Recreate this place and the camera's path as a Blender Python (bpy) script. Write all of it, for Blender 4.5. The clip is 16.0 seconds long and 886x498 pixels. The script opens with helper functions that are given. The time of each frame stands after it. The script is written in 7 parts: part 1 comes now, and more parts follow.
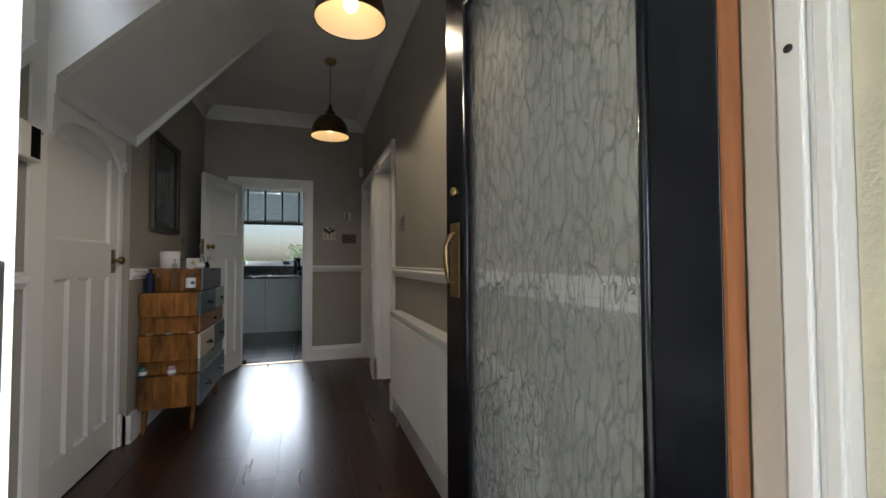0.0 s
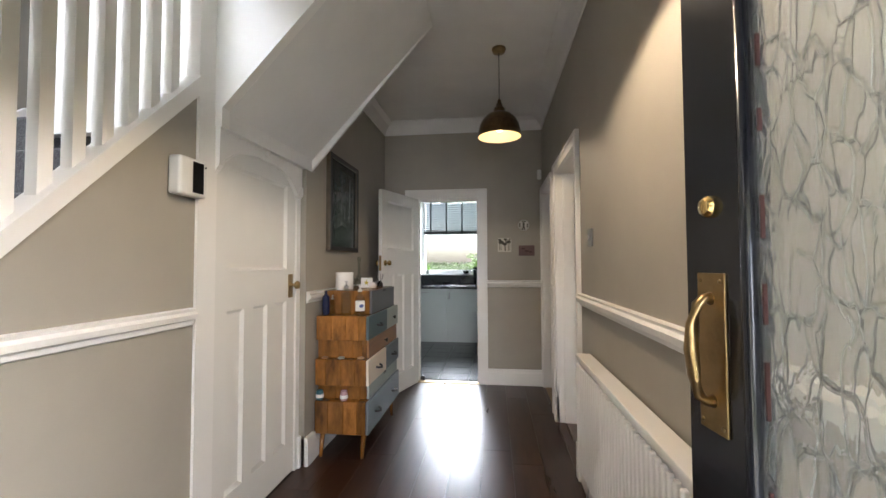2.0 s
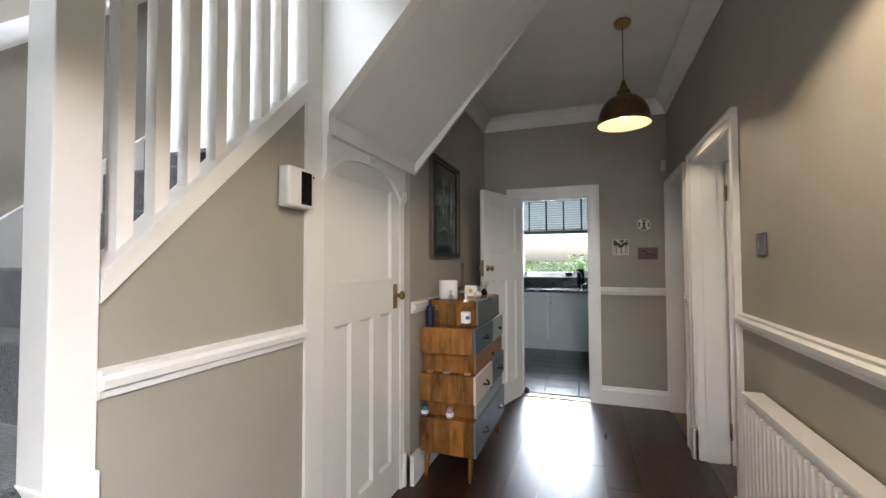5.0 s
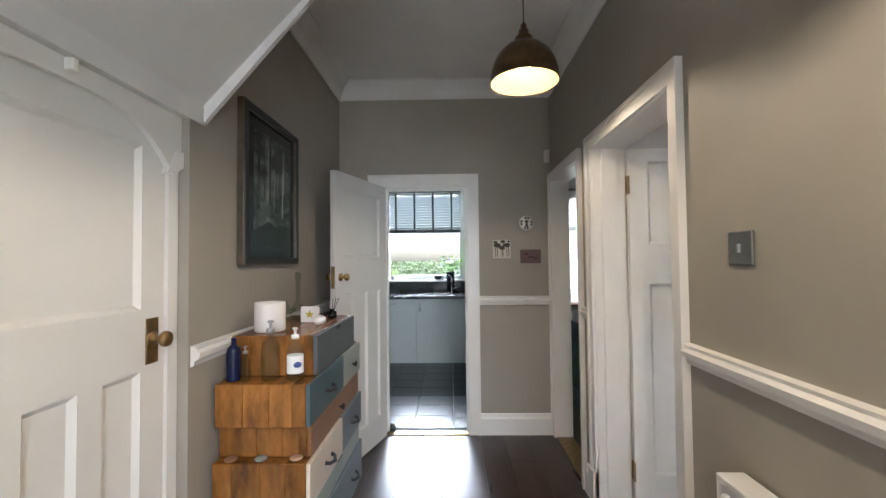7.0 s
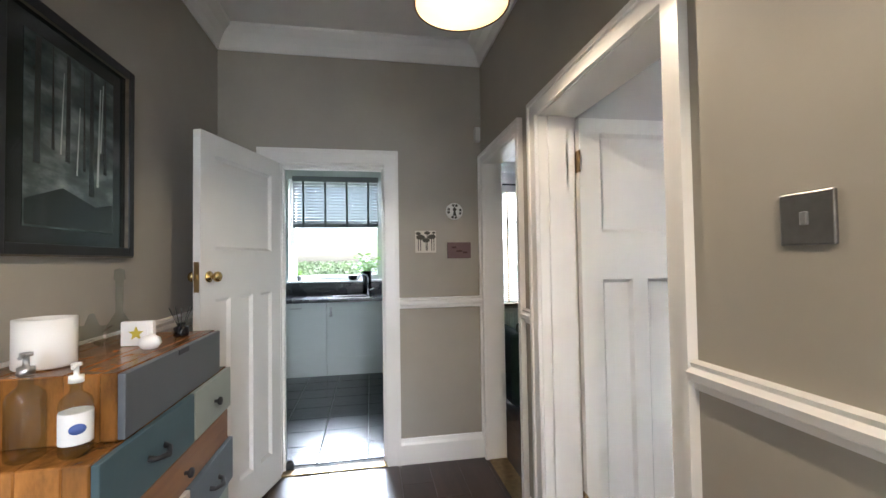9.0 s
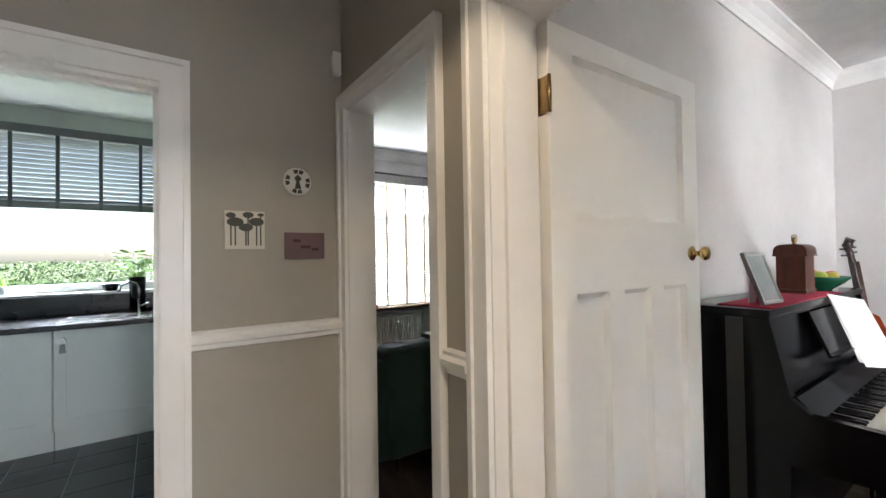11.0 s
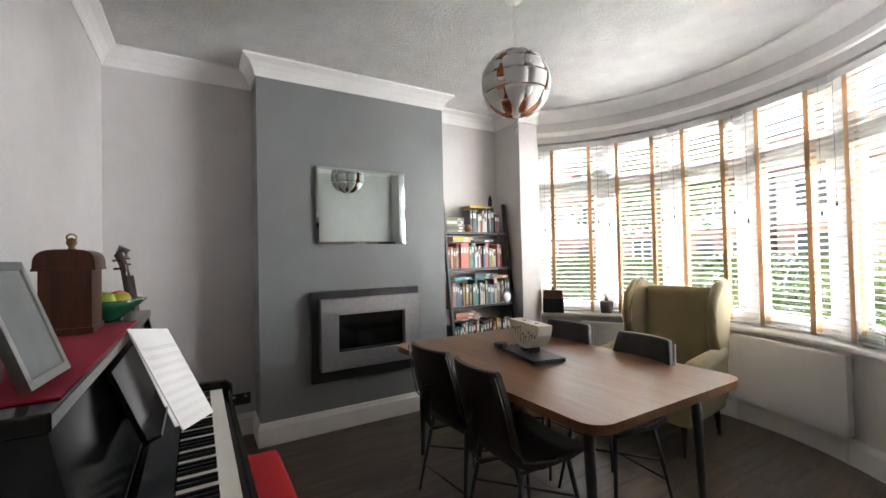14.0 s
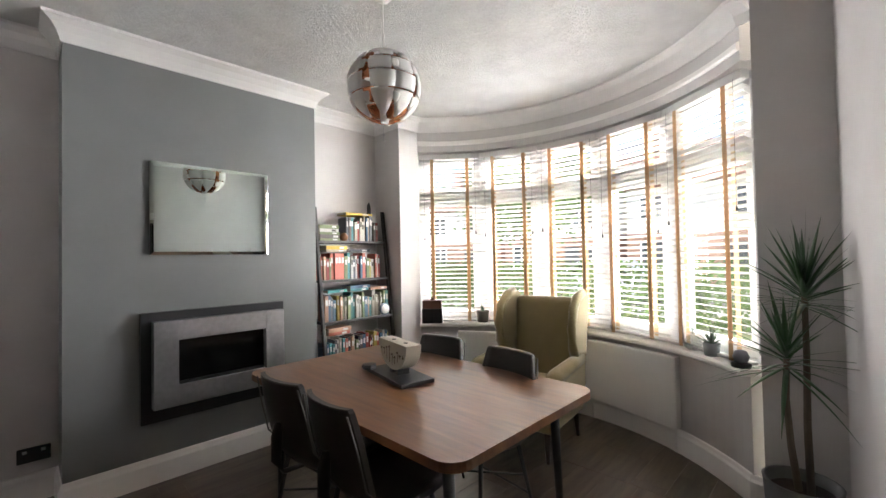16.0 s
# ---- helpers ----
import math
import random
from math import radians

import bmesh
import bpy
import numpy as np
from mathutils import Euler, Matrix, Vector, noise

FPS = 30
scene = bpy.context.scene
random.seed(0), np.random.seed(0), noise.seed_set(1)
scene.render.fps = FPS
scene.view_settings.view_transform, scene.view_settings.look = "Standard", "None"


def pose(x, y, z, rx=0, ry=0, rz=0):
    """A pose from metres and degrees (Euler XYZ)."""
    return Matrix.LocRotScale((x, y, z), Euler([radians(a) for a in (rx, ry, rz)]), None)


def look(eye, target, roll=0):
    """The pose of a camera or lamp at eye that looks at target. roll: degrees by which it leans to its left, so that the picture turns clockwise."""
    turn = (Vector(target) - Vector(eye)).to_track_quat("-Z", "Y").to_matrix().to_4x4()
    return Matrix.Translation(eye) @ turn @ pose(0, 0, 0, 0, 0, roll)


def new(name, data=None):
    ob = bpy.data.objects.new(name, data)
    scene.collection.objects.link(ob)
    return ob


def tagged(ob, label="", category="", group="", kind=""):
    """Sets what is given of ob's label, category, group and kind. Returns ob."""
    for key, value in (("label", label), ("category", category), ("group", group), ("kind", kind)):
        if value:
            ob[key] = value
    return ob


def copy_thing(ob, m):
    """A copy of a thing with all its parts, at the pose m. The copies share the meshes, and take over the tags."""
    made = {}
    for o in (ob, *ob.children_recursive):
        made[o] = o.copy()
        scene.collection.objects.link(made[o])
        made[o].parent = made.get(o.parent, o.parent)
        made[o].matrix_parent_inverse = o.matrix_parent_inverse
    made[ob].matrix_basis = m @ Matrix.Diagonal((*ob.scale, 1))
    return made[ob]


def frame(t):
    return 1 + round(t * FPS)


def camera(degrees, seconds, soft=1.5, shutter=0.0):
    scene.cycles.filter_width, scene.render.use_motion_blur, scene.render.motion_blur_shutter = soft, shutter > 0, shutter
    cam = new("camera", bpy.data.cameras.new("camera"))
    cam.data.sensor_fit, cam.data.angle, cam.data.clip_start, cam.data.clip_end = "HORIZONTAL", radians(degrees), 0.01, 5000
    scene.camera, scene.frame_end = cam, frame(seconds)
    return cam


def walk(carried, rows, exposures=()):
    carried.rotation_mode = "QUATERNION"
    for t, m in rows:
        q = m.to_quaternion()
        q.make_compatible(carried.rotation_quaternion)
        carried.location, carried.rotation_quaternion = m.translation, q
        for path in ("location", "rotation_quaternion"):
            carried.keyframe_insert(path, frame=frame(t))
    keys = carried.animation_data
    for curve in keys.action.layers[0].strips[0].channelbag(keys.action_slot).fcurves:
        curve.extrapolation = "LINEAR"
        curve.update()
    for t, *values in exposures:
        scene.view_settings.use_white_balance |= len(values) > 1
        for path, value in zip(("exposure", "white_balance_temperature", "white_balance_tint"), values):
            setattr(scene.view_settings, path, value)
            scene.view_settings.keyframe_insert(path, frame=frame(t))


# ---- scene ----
cam = camera(94.1, 16.0)
PATH = [
    (0, (0.526, 0.516, 1.118), (1.149, 2.415, 1.182), -0.20),
    (0.5, (0.596, 0.752, 1.138), (1.034, 2.702, 1.203), -0.20),
    (1, (0.635, 0.887, 1.203), (0.864, 2.873, 1.270), -0.20),
    (1.5, (0.644, 1.032, 1.237), (0.638, 3.031, 1.307), -0.10),
    (2, (0.649, 1.092, 1.259), (0.404, 3.076, 1.332), -0.20),
    (2.5, (0.685, 1.068, 1.230), (0.215, 3.011, 1.305), -0.20),
    (3, (0.711, 1.038, 1.215), (0.045, 2.922, 1.290), -0.20),
    (5.5, (0.434, 1.509, 1.357), (-0.234, 3.393, 1.415), -0.20),
    (6, (0.411, 1.762, 1.370), (-0.081, 3.700, 1.424), -0.30),
    (6.5, (0.389, 1.968, 1.351), (0.120, 3.949, 1.411), -0.30),
    (7, (0.360, 2.191, 1.369), (0.320, 4.190, 1.426), -0.60),
    (7.5, (0.371, 2.302, 1.359), (0.525, 4.295, 1.416), -0.70),
    (8, (0.417, 2.398, 1.322), (0.682, 4.380, 1.378), -0.80),
    (10.5, (0.352, 3.471, 1.347), (1.058, 5.342, 1.398), -0.83),
    (11, (0.475, 3.736, 1.345), (1.620, 5.375, 1.379), -0.90),
    (11.5, (0.628, 3.959, 1.399), (2.191, 5.207, 1.377), -0.84),
    (12, (0.778, 4.043, 1.354), (2.614, 4.836, 1.373), -1.2),
    (12.5, (1.022, 4.162, 1.366), (3.006, 4.414, 1.388), -1.0),
    (13, (1.318, 4.23, 1.364), (3.296, 3.934, 1.382), -0.7),
    (13.5, (1.452, 4.213, 1.358), (3.322, 3.502, 1.380), -0.8),
    (14, (1.564, 4.127, 1.333), (3.281, 3.102, 1.368), -1.27),
    (14.5, (1.599, 4.050, 1.375), (3.170, 2.812, 1.403), -1.26),
    (15, (1.597, 3.974, 1.395), (3.065, 2.616, 1.424), -1.22),
    (15.5, (1.601, 3.929, 1.406), (3.011, 2.511, 1.440), -1.09),
    (16, (1.615, 3.914, 1.395), (3.011, 2.482, 1.436), -1.09),
]
EXPOSURES = [(0.0, 1.9, 5900, 10), (0.5, 3.15, 6050, 12), (1.0, 3.1, 6150, 13), (3.0, 3.3, 6150, 13), (5.5, 3.15, 5900, 12), (8.2, 3.75, 5750, 11), (10.5, 3.8, 5950, 11), (11.0, 3.65, 6050, 11), (11.5, 3.7, 6100, 11), (12.0, 3.5, 6150, 11), (13.0, 3.25, 6100, 10), (14.0, 3.0, 6200, 11), (16.0, 2.95, 6300, 12)]
walk(cam, [(t, look(eye, target, roll)) for t, eye, target, roll in PATH], EXPOSURES)

# ---- world, sun, large lights ----
world = bpy.data.worlds.new("world")
scene.world = world
world.use_nodes = True
wn = world.node_tree
sky = wn.nodes.new("ShaderNodeTexSky")
sky.sky_type = "NISHITA"
sky.sun_disc = False
sky.sun_elevation = radians(47)
sky.sun_rotation = radians(72)
sky.air_density, sky.dust_density, sky.ozone_density = 1.0, 2.5, 1.0
wn.nodes["Background"].inputs["Strength"].default_value = 0.052
wn.links.new(sky.outputs[0], wn.nodes["Background"].inputs["Color"])
sun_data = bpy.data.lights.new("sun", "SUN")
sun_data.energy, sun_data.angle, sun_data.color = 2.0, radians(4), (1.0, 0.96, 0.9)
sun = new("sun", sun_data)
sun.matrix_world = look((24, 8, 27), (0, 0, 0))


DAY = 150.0


def area_light(name, eye, target, w, h, power, color=(0.93, 0.97, 1.0)):
    d = bpy.data.lights.new(name, "AREA")
    d.shape, d.size, d.size_y, d.energy, d.color = "RECTANGLE", w, h, power, color
    ob = new(name, d)
    ob.matrix_world = look(eye, target)
    return ob


BAY_C, BAY_R = (3.36, 2.2), 1.75
BAY_EDGES = [50.0, 30.0, 11.5, -7.0, -26.5, -48.5]


def bay(a, r, z=0.0):
    return Vector((BAY_C[0] + r * math.sin(radians(a)), BAY_C[1] - r * math.cos(radians(a)), z))


# area lamps added outside the openings, standing in for the light of the sky
area_light("bay_daylight", (4.0, -1.15, 3.35), (2.0, 3.8, 1.1), 3.0, 1.1, DAY * 2.7, (1.0, 0.98, 0.965))
# unseen side lamps, added to brighten the chimney breast and the splayed wall
area_light("bay_west_fill", (1.5, -1.5, 1.7), (4.6, -0.97, 1.6), 2.2, 1.9, DAY * 1.15, (1.0, 0.98, 0.965))
area_light("bay_east_fill", (6.6, 0.3, 1.7), (2.0, 1.9, 1.1), 1.4, 1.7, DAY * 0.6, (1.0, 0.98, 0.965))
area_light("kitchen_daylight", (-0.05, 10.3, 2.4), (-0.05, 7.0, 1.1), 1.3, 0.9, DAY * 0.34)
area_light("rear_daylight", (3.0, 10.0, 3.2), (2.6, 7.0, 0.9), 2.6, 0.9, DAY * 1.6)
area_light("porch_daylight", (1.75, -2.6, 2.1), (-0.3, 3.0, 1.1), 2.2, 2.2, DAY * 0.2, (0.94, 0.98, 1.0))
# fill lamp added for the stair, shining through the unseen opening above it
area_light("landing_fill", (-0.95, 0.3, 3.9), (-0.75, 2.2, 1.3), 0.9, 1.0, DAY * 0.12, (0.95, 0.98, 1.0))

# ---- materials ----


def nodes_of(name):
    m = bpy.data.materials.new(name)
    m.use_nodes = True
    return m, m.node_tree, m.node_tree.nodes["Principled BSDF"]


def tex_coord(nt, scale=(1, 1, 1), world_space=True):
    co = nt.nodes.new("ShaderNodeTexCoord")
    mp = nt.nodes.new("ShaderNodeMapping")
    mp.inputs["Scale"].default_value = scale
    if world_space:
        geo = nt.nodes.new("ShaderNodeNewGeometry")
        nt.links.new(geo.outputs["Position"], mp.inputs["Vector"])
    else:
        nt.links.new(co.outputs["Object"], mp.inputs["Vector"])
    return mp.outputs["Vector"]


def noise_tex(nt, vec, scale, detail=4.0, rough=0.55):
    n = nt.nodes.new("ShaderNodeTexNoise")
    n.inputs["Scale"].default_value, n.inputs["Detail"].default_value, n.inputs["Roughness"].default_value = scale, detail, rough
    nt.links.new(vec, n.inputs["Vector"])
    return n.outputs["Fac"]


def ramp(nt, fac, stops):
    r = nt.nodes.new("ShaderNodeValToRGB")
    els = r.color_ramp.elements
    while len(els) < len(stops):
        els.new(0.5)
    for e, (p, c) in zip(els, stops):
        e.position, e.color = p, (*c, 1)
    nt.links.new(fac, r.inputs["Fac"])
    return r.outputs["Color"]


def bump(nt, bsdf, height, strength, distance):
    b = nt.nodes.new("ShaderNodeBump")
    b.inputs["Strength"].default_value, b.inputs["Distance"].default_value = strength, distance
    nt.links.new(height, b.inputs["Height"])
    nt.links.new(b.outputs["Normal"], bsdf.inputs["Normal"])
    return b


def scaled(c, k):
    return tuple(min(1.0, v * k) for v in c)


def painted(name, color, rough=0.55, grain=180.0, relief=0.12, vary=0.06, metal=0.0, spec=0.5, world_space=True):
    """Paint with broad unevenness and a fine roller grain."""
    m, nt, b = nodes_of(name)
    v = tex_coord(nt, world_space=world_space)
    broad = noise_tex(nt, v, 2.3, 5)
    col = ramp(nt, broad, [(0.3, scaled(color, 1 - vary)), (0.7, scaled(color, 1 + vary))])
    nt.links.new(col, b.inputs["Base Color"])
    fine = noise_tex(nt, v, grain, 3)
    bump(nt, b, fine, relief, 0.002)
    b.inputs["Roughness"].default_value, b.inputs["Metallic"].default_value = rough, metal
    b.inputs["Specular IOR Level"].default_value = spec
    return m


def wood(name, dark, light, rough=0.4, along="y", stretch=14.0, scale=3.0, per_piece=0.3, world_space=True, relief=0.05):
    """Timber with grain drawn out along one axis, varied from piece to piece."""
    m, nt, b = nodes_of(name)
    s = {"x": (1, stretch, stretch), "y": (stretch, 1, stretch), "z": (stretch, stretch, 1)}[along]
    v = tex_coord(nt, s, world_space)
    info = nt.nodes.new("ShaderNodeObjectInfo")
    off = nt.nodes.new("ShaderNodeVectorMath")
    off.operation = "MULTIPLY_ADD"
    off.inputs[1].default_value = (1, 1, 1)
    comb = nt.nodes.new("ShaderNodeCombineXYZ")
    sc = nt.nodes.new("ShaderNodeMath")
    sc.operation = "MULTIPLY"
    sc.inputs[1].default_value = 37.0
    nt.links.new(info.outputs["Random"], sc.inputs[0])
    for k in range(3):
        nt.links.new(sc.outputs[0], comb.inputs[k])
    nt.links.new(v, off.inputs[0])
    nt.links.new(comb.outputs[0], off.inputs[2])
    vec = off.outputs[0]
    grain = noise_tex(nt, vec, scale, 8, 0.65)
    col = ramp(nt, grain, [(0.28, dark), (0.5, tuple((p + q) / 2 for p, q in zip(dark, light))), (0.74, light)])
    hsv = nt.nodes.new("ShaderNodeHueSaturation")
    mr = nt.nodes.new("ShaderNodeMapRange")
    mr.inputs["To Min"].default_value, mr.inputs["To Max"].default_value = 1 - per_piece, 1 + per_piece
    nt.links.new(info.outputs["Random"], mr.inputs["Value"])
    nt.links.new(mr.outputs[0], hsv.inputs["Value"])
    nt.links.new(col, hsv.inputs["Color"])
    nt.links.new(hsv.outputs[0], b.inputs["Base Color"])
    rr = nt.nodes.new("ShaderNodeMapRange")
    rr.inputs["To Min"].default_value, rr.inputs["To Max"].default_value = rough - 0.06, rough + 0.08
    nt.links.new(noise_tex(nt, v, 1.2, 3), rr.inputs["Value"])
    nt.links.new(rr.outputs[0], b.inputs["Roughness"])
    bump(nt, b, grain, relief, 0.002)
    return m


def metal(name, color, rough=0.3, tarnish=0.5):
    m, nt, b = nodes_of(name)
    v = tex_coord(nt)
    n = noise_tex(nt, v, 30, 5)
    nt.links.new(ramp(nt, n, [(0.3, scaled(color, tarnish)), (0.65, color)]), b.inputs["Base Color"])
    b.inputs["Metallic"].default_value = 1.0
    b.inputs["Roughness"].default_value = rough
    return m


def fabric(name, color, scale=350.0, vary=0.2, rough=0.95, sheen=0.3, relief=0.4):
    m, nt, b = nodes_of(name)
    v = tex_coord(nt)
    fine = noise_tex(nt, v, scale, 2)
    broad = noise_tex(nt, v, 5, 4)
    mixn = nt.nodes.new("ShaderNodeMath")
    mixn.operation = "ADD"
    nt.links.new(fine, mixn.inputs[0])
    nt.links.new(broad, mixn.inputs[1])
    half = nt.nodes.new("ShaderNodeMath")
    half.operation = "MULTIPLY"
    half.inputs[1].default_value = 0.5
    nt.links.new(mixn.outputs[0], half.inputs[0])
    nt.links.new(ramp(nt, half.outputs[0], [(0.35, scaled(color, 1 - vary)), (0.65, scaled(color, 1 + vary))]), b.inputs["Base Color"])
    b.inputs["Roughness"].default_value = rough
    b.inputs["Sheen Weight"].default_value = sheen
    bump(nt, b, fine, relief, 0.003)
    return m


def clear_pane(name, tint=(1, 1, 1)):
    """Flat window glass: clear, with the gloss growing at a slant."""
    m = bpy.data.materials.new(name)
    m.use_nodes = True
    nt = m.node_tree
    nt.nodes.clear()
    out = nt.nodes.new("ShaderNodeOutputMaterial")
    mix = nt.nodes.new("ShaderNodeMixShader")
    lw = nt.nodes.new("ShaderNodeLayerWeight")
    lw.inputs["Blend"].default_value = 0.5
    pw = nt.nodes.new("ShaderNodeMath")
    pw.operation = "POWER"
    nt.links.new(lw.outputs["Facing"], pw.inputs[0])
    pw.inputs[1].default_value = 4.5
    fr = nt.nodes.new("ShaderNodeMath")
    fr.operation = "MULTIPLY_ADD"
    nt.links.new(pw.outputs[0], fr.inputs[0])
    fr.inputs[1].default_value, fr.inputs[2].default_value = 0.7, 0.03
    tr = nt.nodes.new("ShaderNodeBsdfTransparent")
    tr.inputs["Color"].default_value = (*tint, 1)
    gl = nt.nodes.new("ShaderNodeBsdfGlossy")
    gl.inputs["Roughness"].default_value = 0.02
    nt.links.new(fr.outputs[0], mix.inputs[0])
    nt.links.new(tr.outputs[0], mix.inputs[1])
    nt.links.new(gl.outputs[0], mix.inputs[2])
    nt.links.new(mix.outputs[0], out.inputs["Surface"])
    return m


def glowing(name, color, strength):
    m, nt, b = nodes_of(name)
    b.inputs["Base Color"].default_value = (*color, 1)
    b.inputs["Emission Color"].default_value = (*color, 1)
    b.inputs["Emission Strength"].default_value = strength
    return m


M_TAUPE = painted("taupe_wall_paint", (0.345, 0.315, 0.265), 0.6)
M_GREY_WALL = painted("pale_grey_wall_paint", (0.56, 0.535, 0.52), 0.6)
M_BLUE = painted("blue_grey_wall_paint", (0.186, 0.194, 0.190), 0.5)
M_SAGE = painted("pale_sage_wall_paint", (0.5, 0.54, 0.5), 0.6)
M_WHITE = painted("white_gloss_paint", (0.8, 0.78, 0.75), 0.32, grain=60, relief=0.08, vary=0.03)
M_CREAM_GLOSS = painted("cream_door_paint", (0.8, 0.785, 0.75), 0.24, grain=40, relief=0.06, vary=0.03)
M_CEIL = painted("white_ceiling_paint", (0.72, 0.705, 0.69), 0.8)
M_RENDER = painted("cream_render", (0.62, 0.565, 0.43), 0.9, grain=90, relief=0.8, vary=0.12)
M_STEP = painted("worn_concrete_step", (0.3, 0.295, 0.285), 0.9, grain=60, relief=0.4, vary=0.2)
M_BEIGE = painted("beige_frame_paint", (0.5, 0.45, 0.38), 0.5, grain=60)
M_BLACK_DOOR = painted("black_gloss_door_paint", (0.008, 0.009, 0.013), 0.2, grain=50, relief=0.15, vary=0.2)
M_DARK_SUB = painted("dark_subfloor", (0.012, 0.009, 0.008), 0.8)
M_FLOOR = wood("dark_laminate", (0.014, 0.0055, 0.0035), (0.055, 0.023, 0.013), 0.29, "y", 9, 2.2, 0.22, relief=0.015)
M_FLOOR_D = wood("dark_brown_oak_floor", (0.048, 0.035, 0.027), (0.14, 0.103, 0.079), 0.36, "y", 9, 2.2, 0.14)
M_TILE = painted("slate_floor_tile", (0.022, 0.026, 0.03), 0.2, grain=25, relief=0.5, vary=0.35)
M_GROUT = painted("pale_grout", (0.28, 0.3, 0.3), 0.8)
M_CARPET = fabric("charcoal_grey_carpet", (0.06, 0.06, 0.066), 130, 1.0, 1.0, 0.5, 1.0)
M_BRASS = metal("aged_brass", (0.34, 0.235, 0.11), 0.34, 0.7)
M_BRASS_BRIGHT = metal("polished_brass", (0.68, 0.48, 0.19), 0.22, 0.8)
M_CHROME = metal("chrome", (0.75, 0.75, 0.76), 0.15, 0.9)
M_STEEL = metal("brushed_steel", (0.5, 0.5, 0.51), 0.33, 0.85)
M_BLACK = painted("black_lacquer", (0.004, 0.004, 0.005), 0.18, grain=30, relief=0.03, vary=0.2, spec=0.28)
M_BLACK_MATT = painted("black_matt", (0.012, 0.012, 0.013), 0.5)
M_PLASTIC = painted("white_plastic", (0.74, 0.73, 0.7), 0.35, grain=90, relief=0.03, vary=0.02)
M_RAD = painted("white_radiator_enamel", (0.78, 0.76, 0.73), 0.3, grain=70, relief=0.05, vary=0.02)
M_PANE = clear_pane("window_glass")
M_MIRROR = metal("mirror_silver", (0.7, 0.8, 0.77), 0.015, 1.0)
M_ORANGE = wood("bare_orange_wood", (0.24, 0.08, 0.025), (0.38, 0.14, 0.05), 0.6, "z", 12, 4, 0.05)


def textured_ceiling():
    m, nt, b = nodes_of("embossed_ceiling_paper")
    v = tex_coord(nt)
    n1 = noise_tex(nt, v, 38, 6, 0.7)
    nt.links.new(ramp(nt, noise_tex(nt, v, 6, 4), [(0.3, (0.54, 0.53, 0.515)), (0.7, (0.63, 0.62, 0.6))]), b.inputs["Base Color"])
    b.inputs["Roughness"].default_value = 0.5
    bump(nt, b, n1, 0.9, 0.02)
    return m


M_CEIL_TEX = textured_ceiling()

# ---- mesh building ----


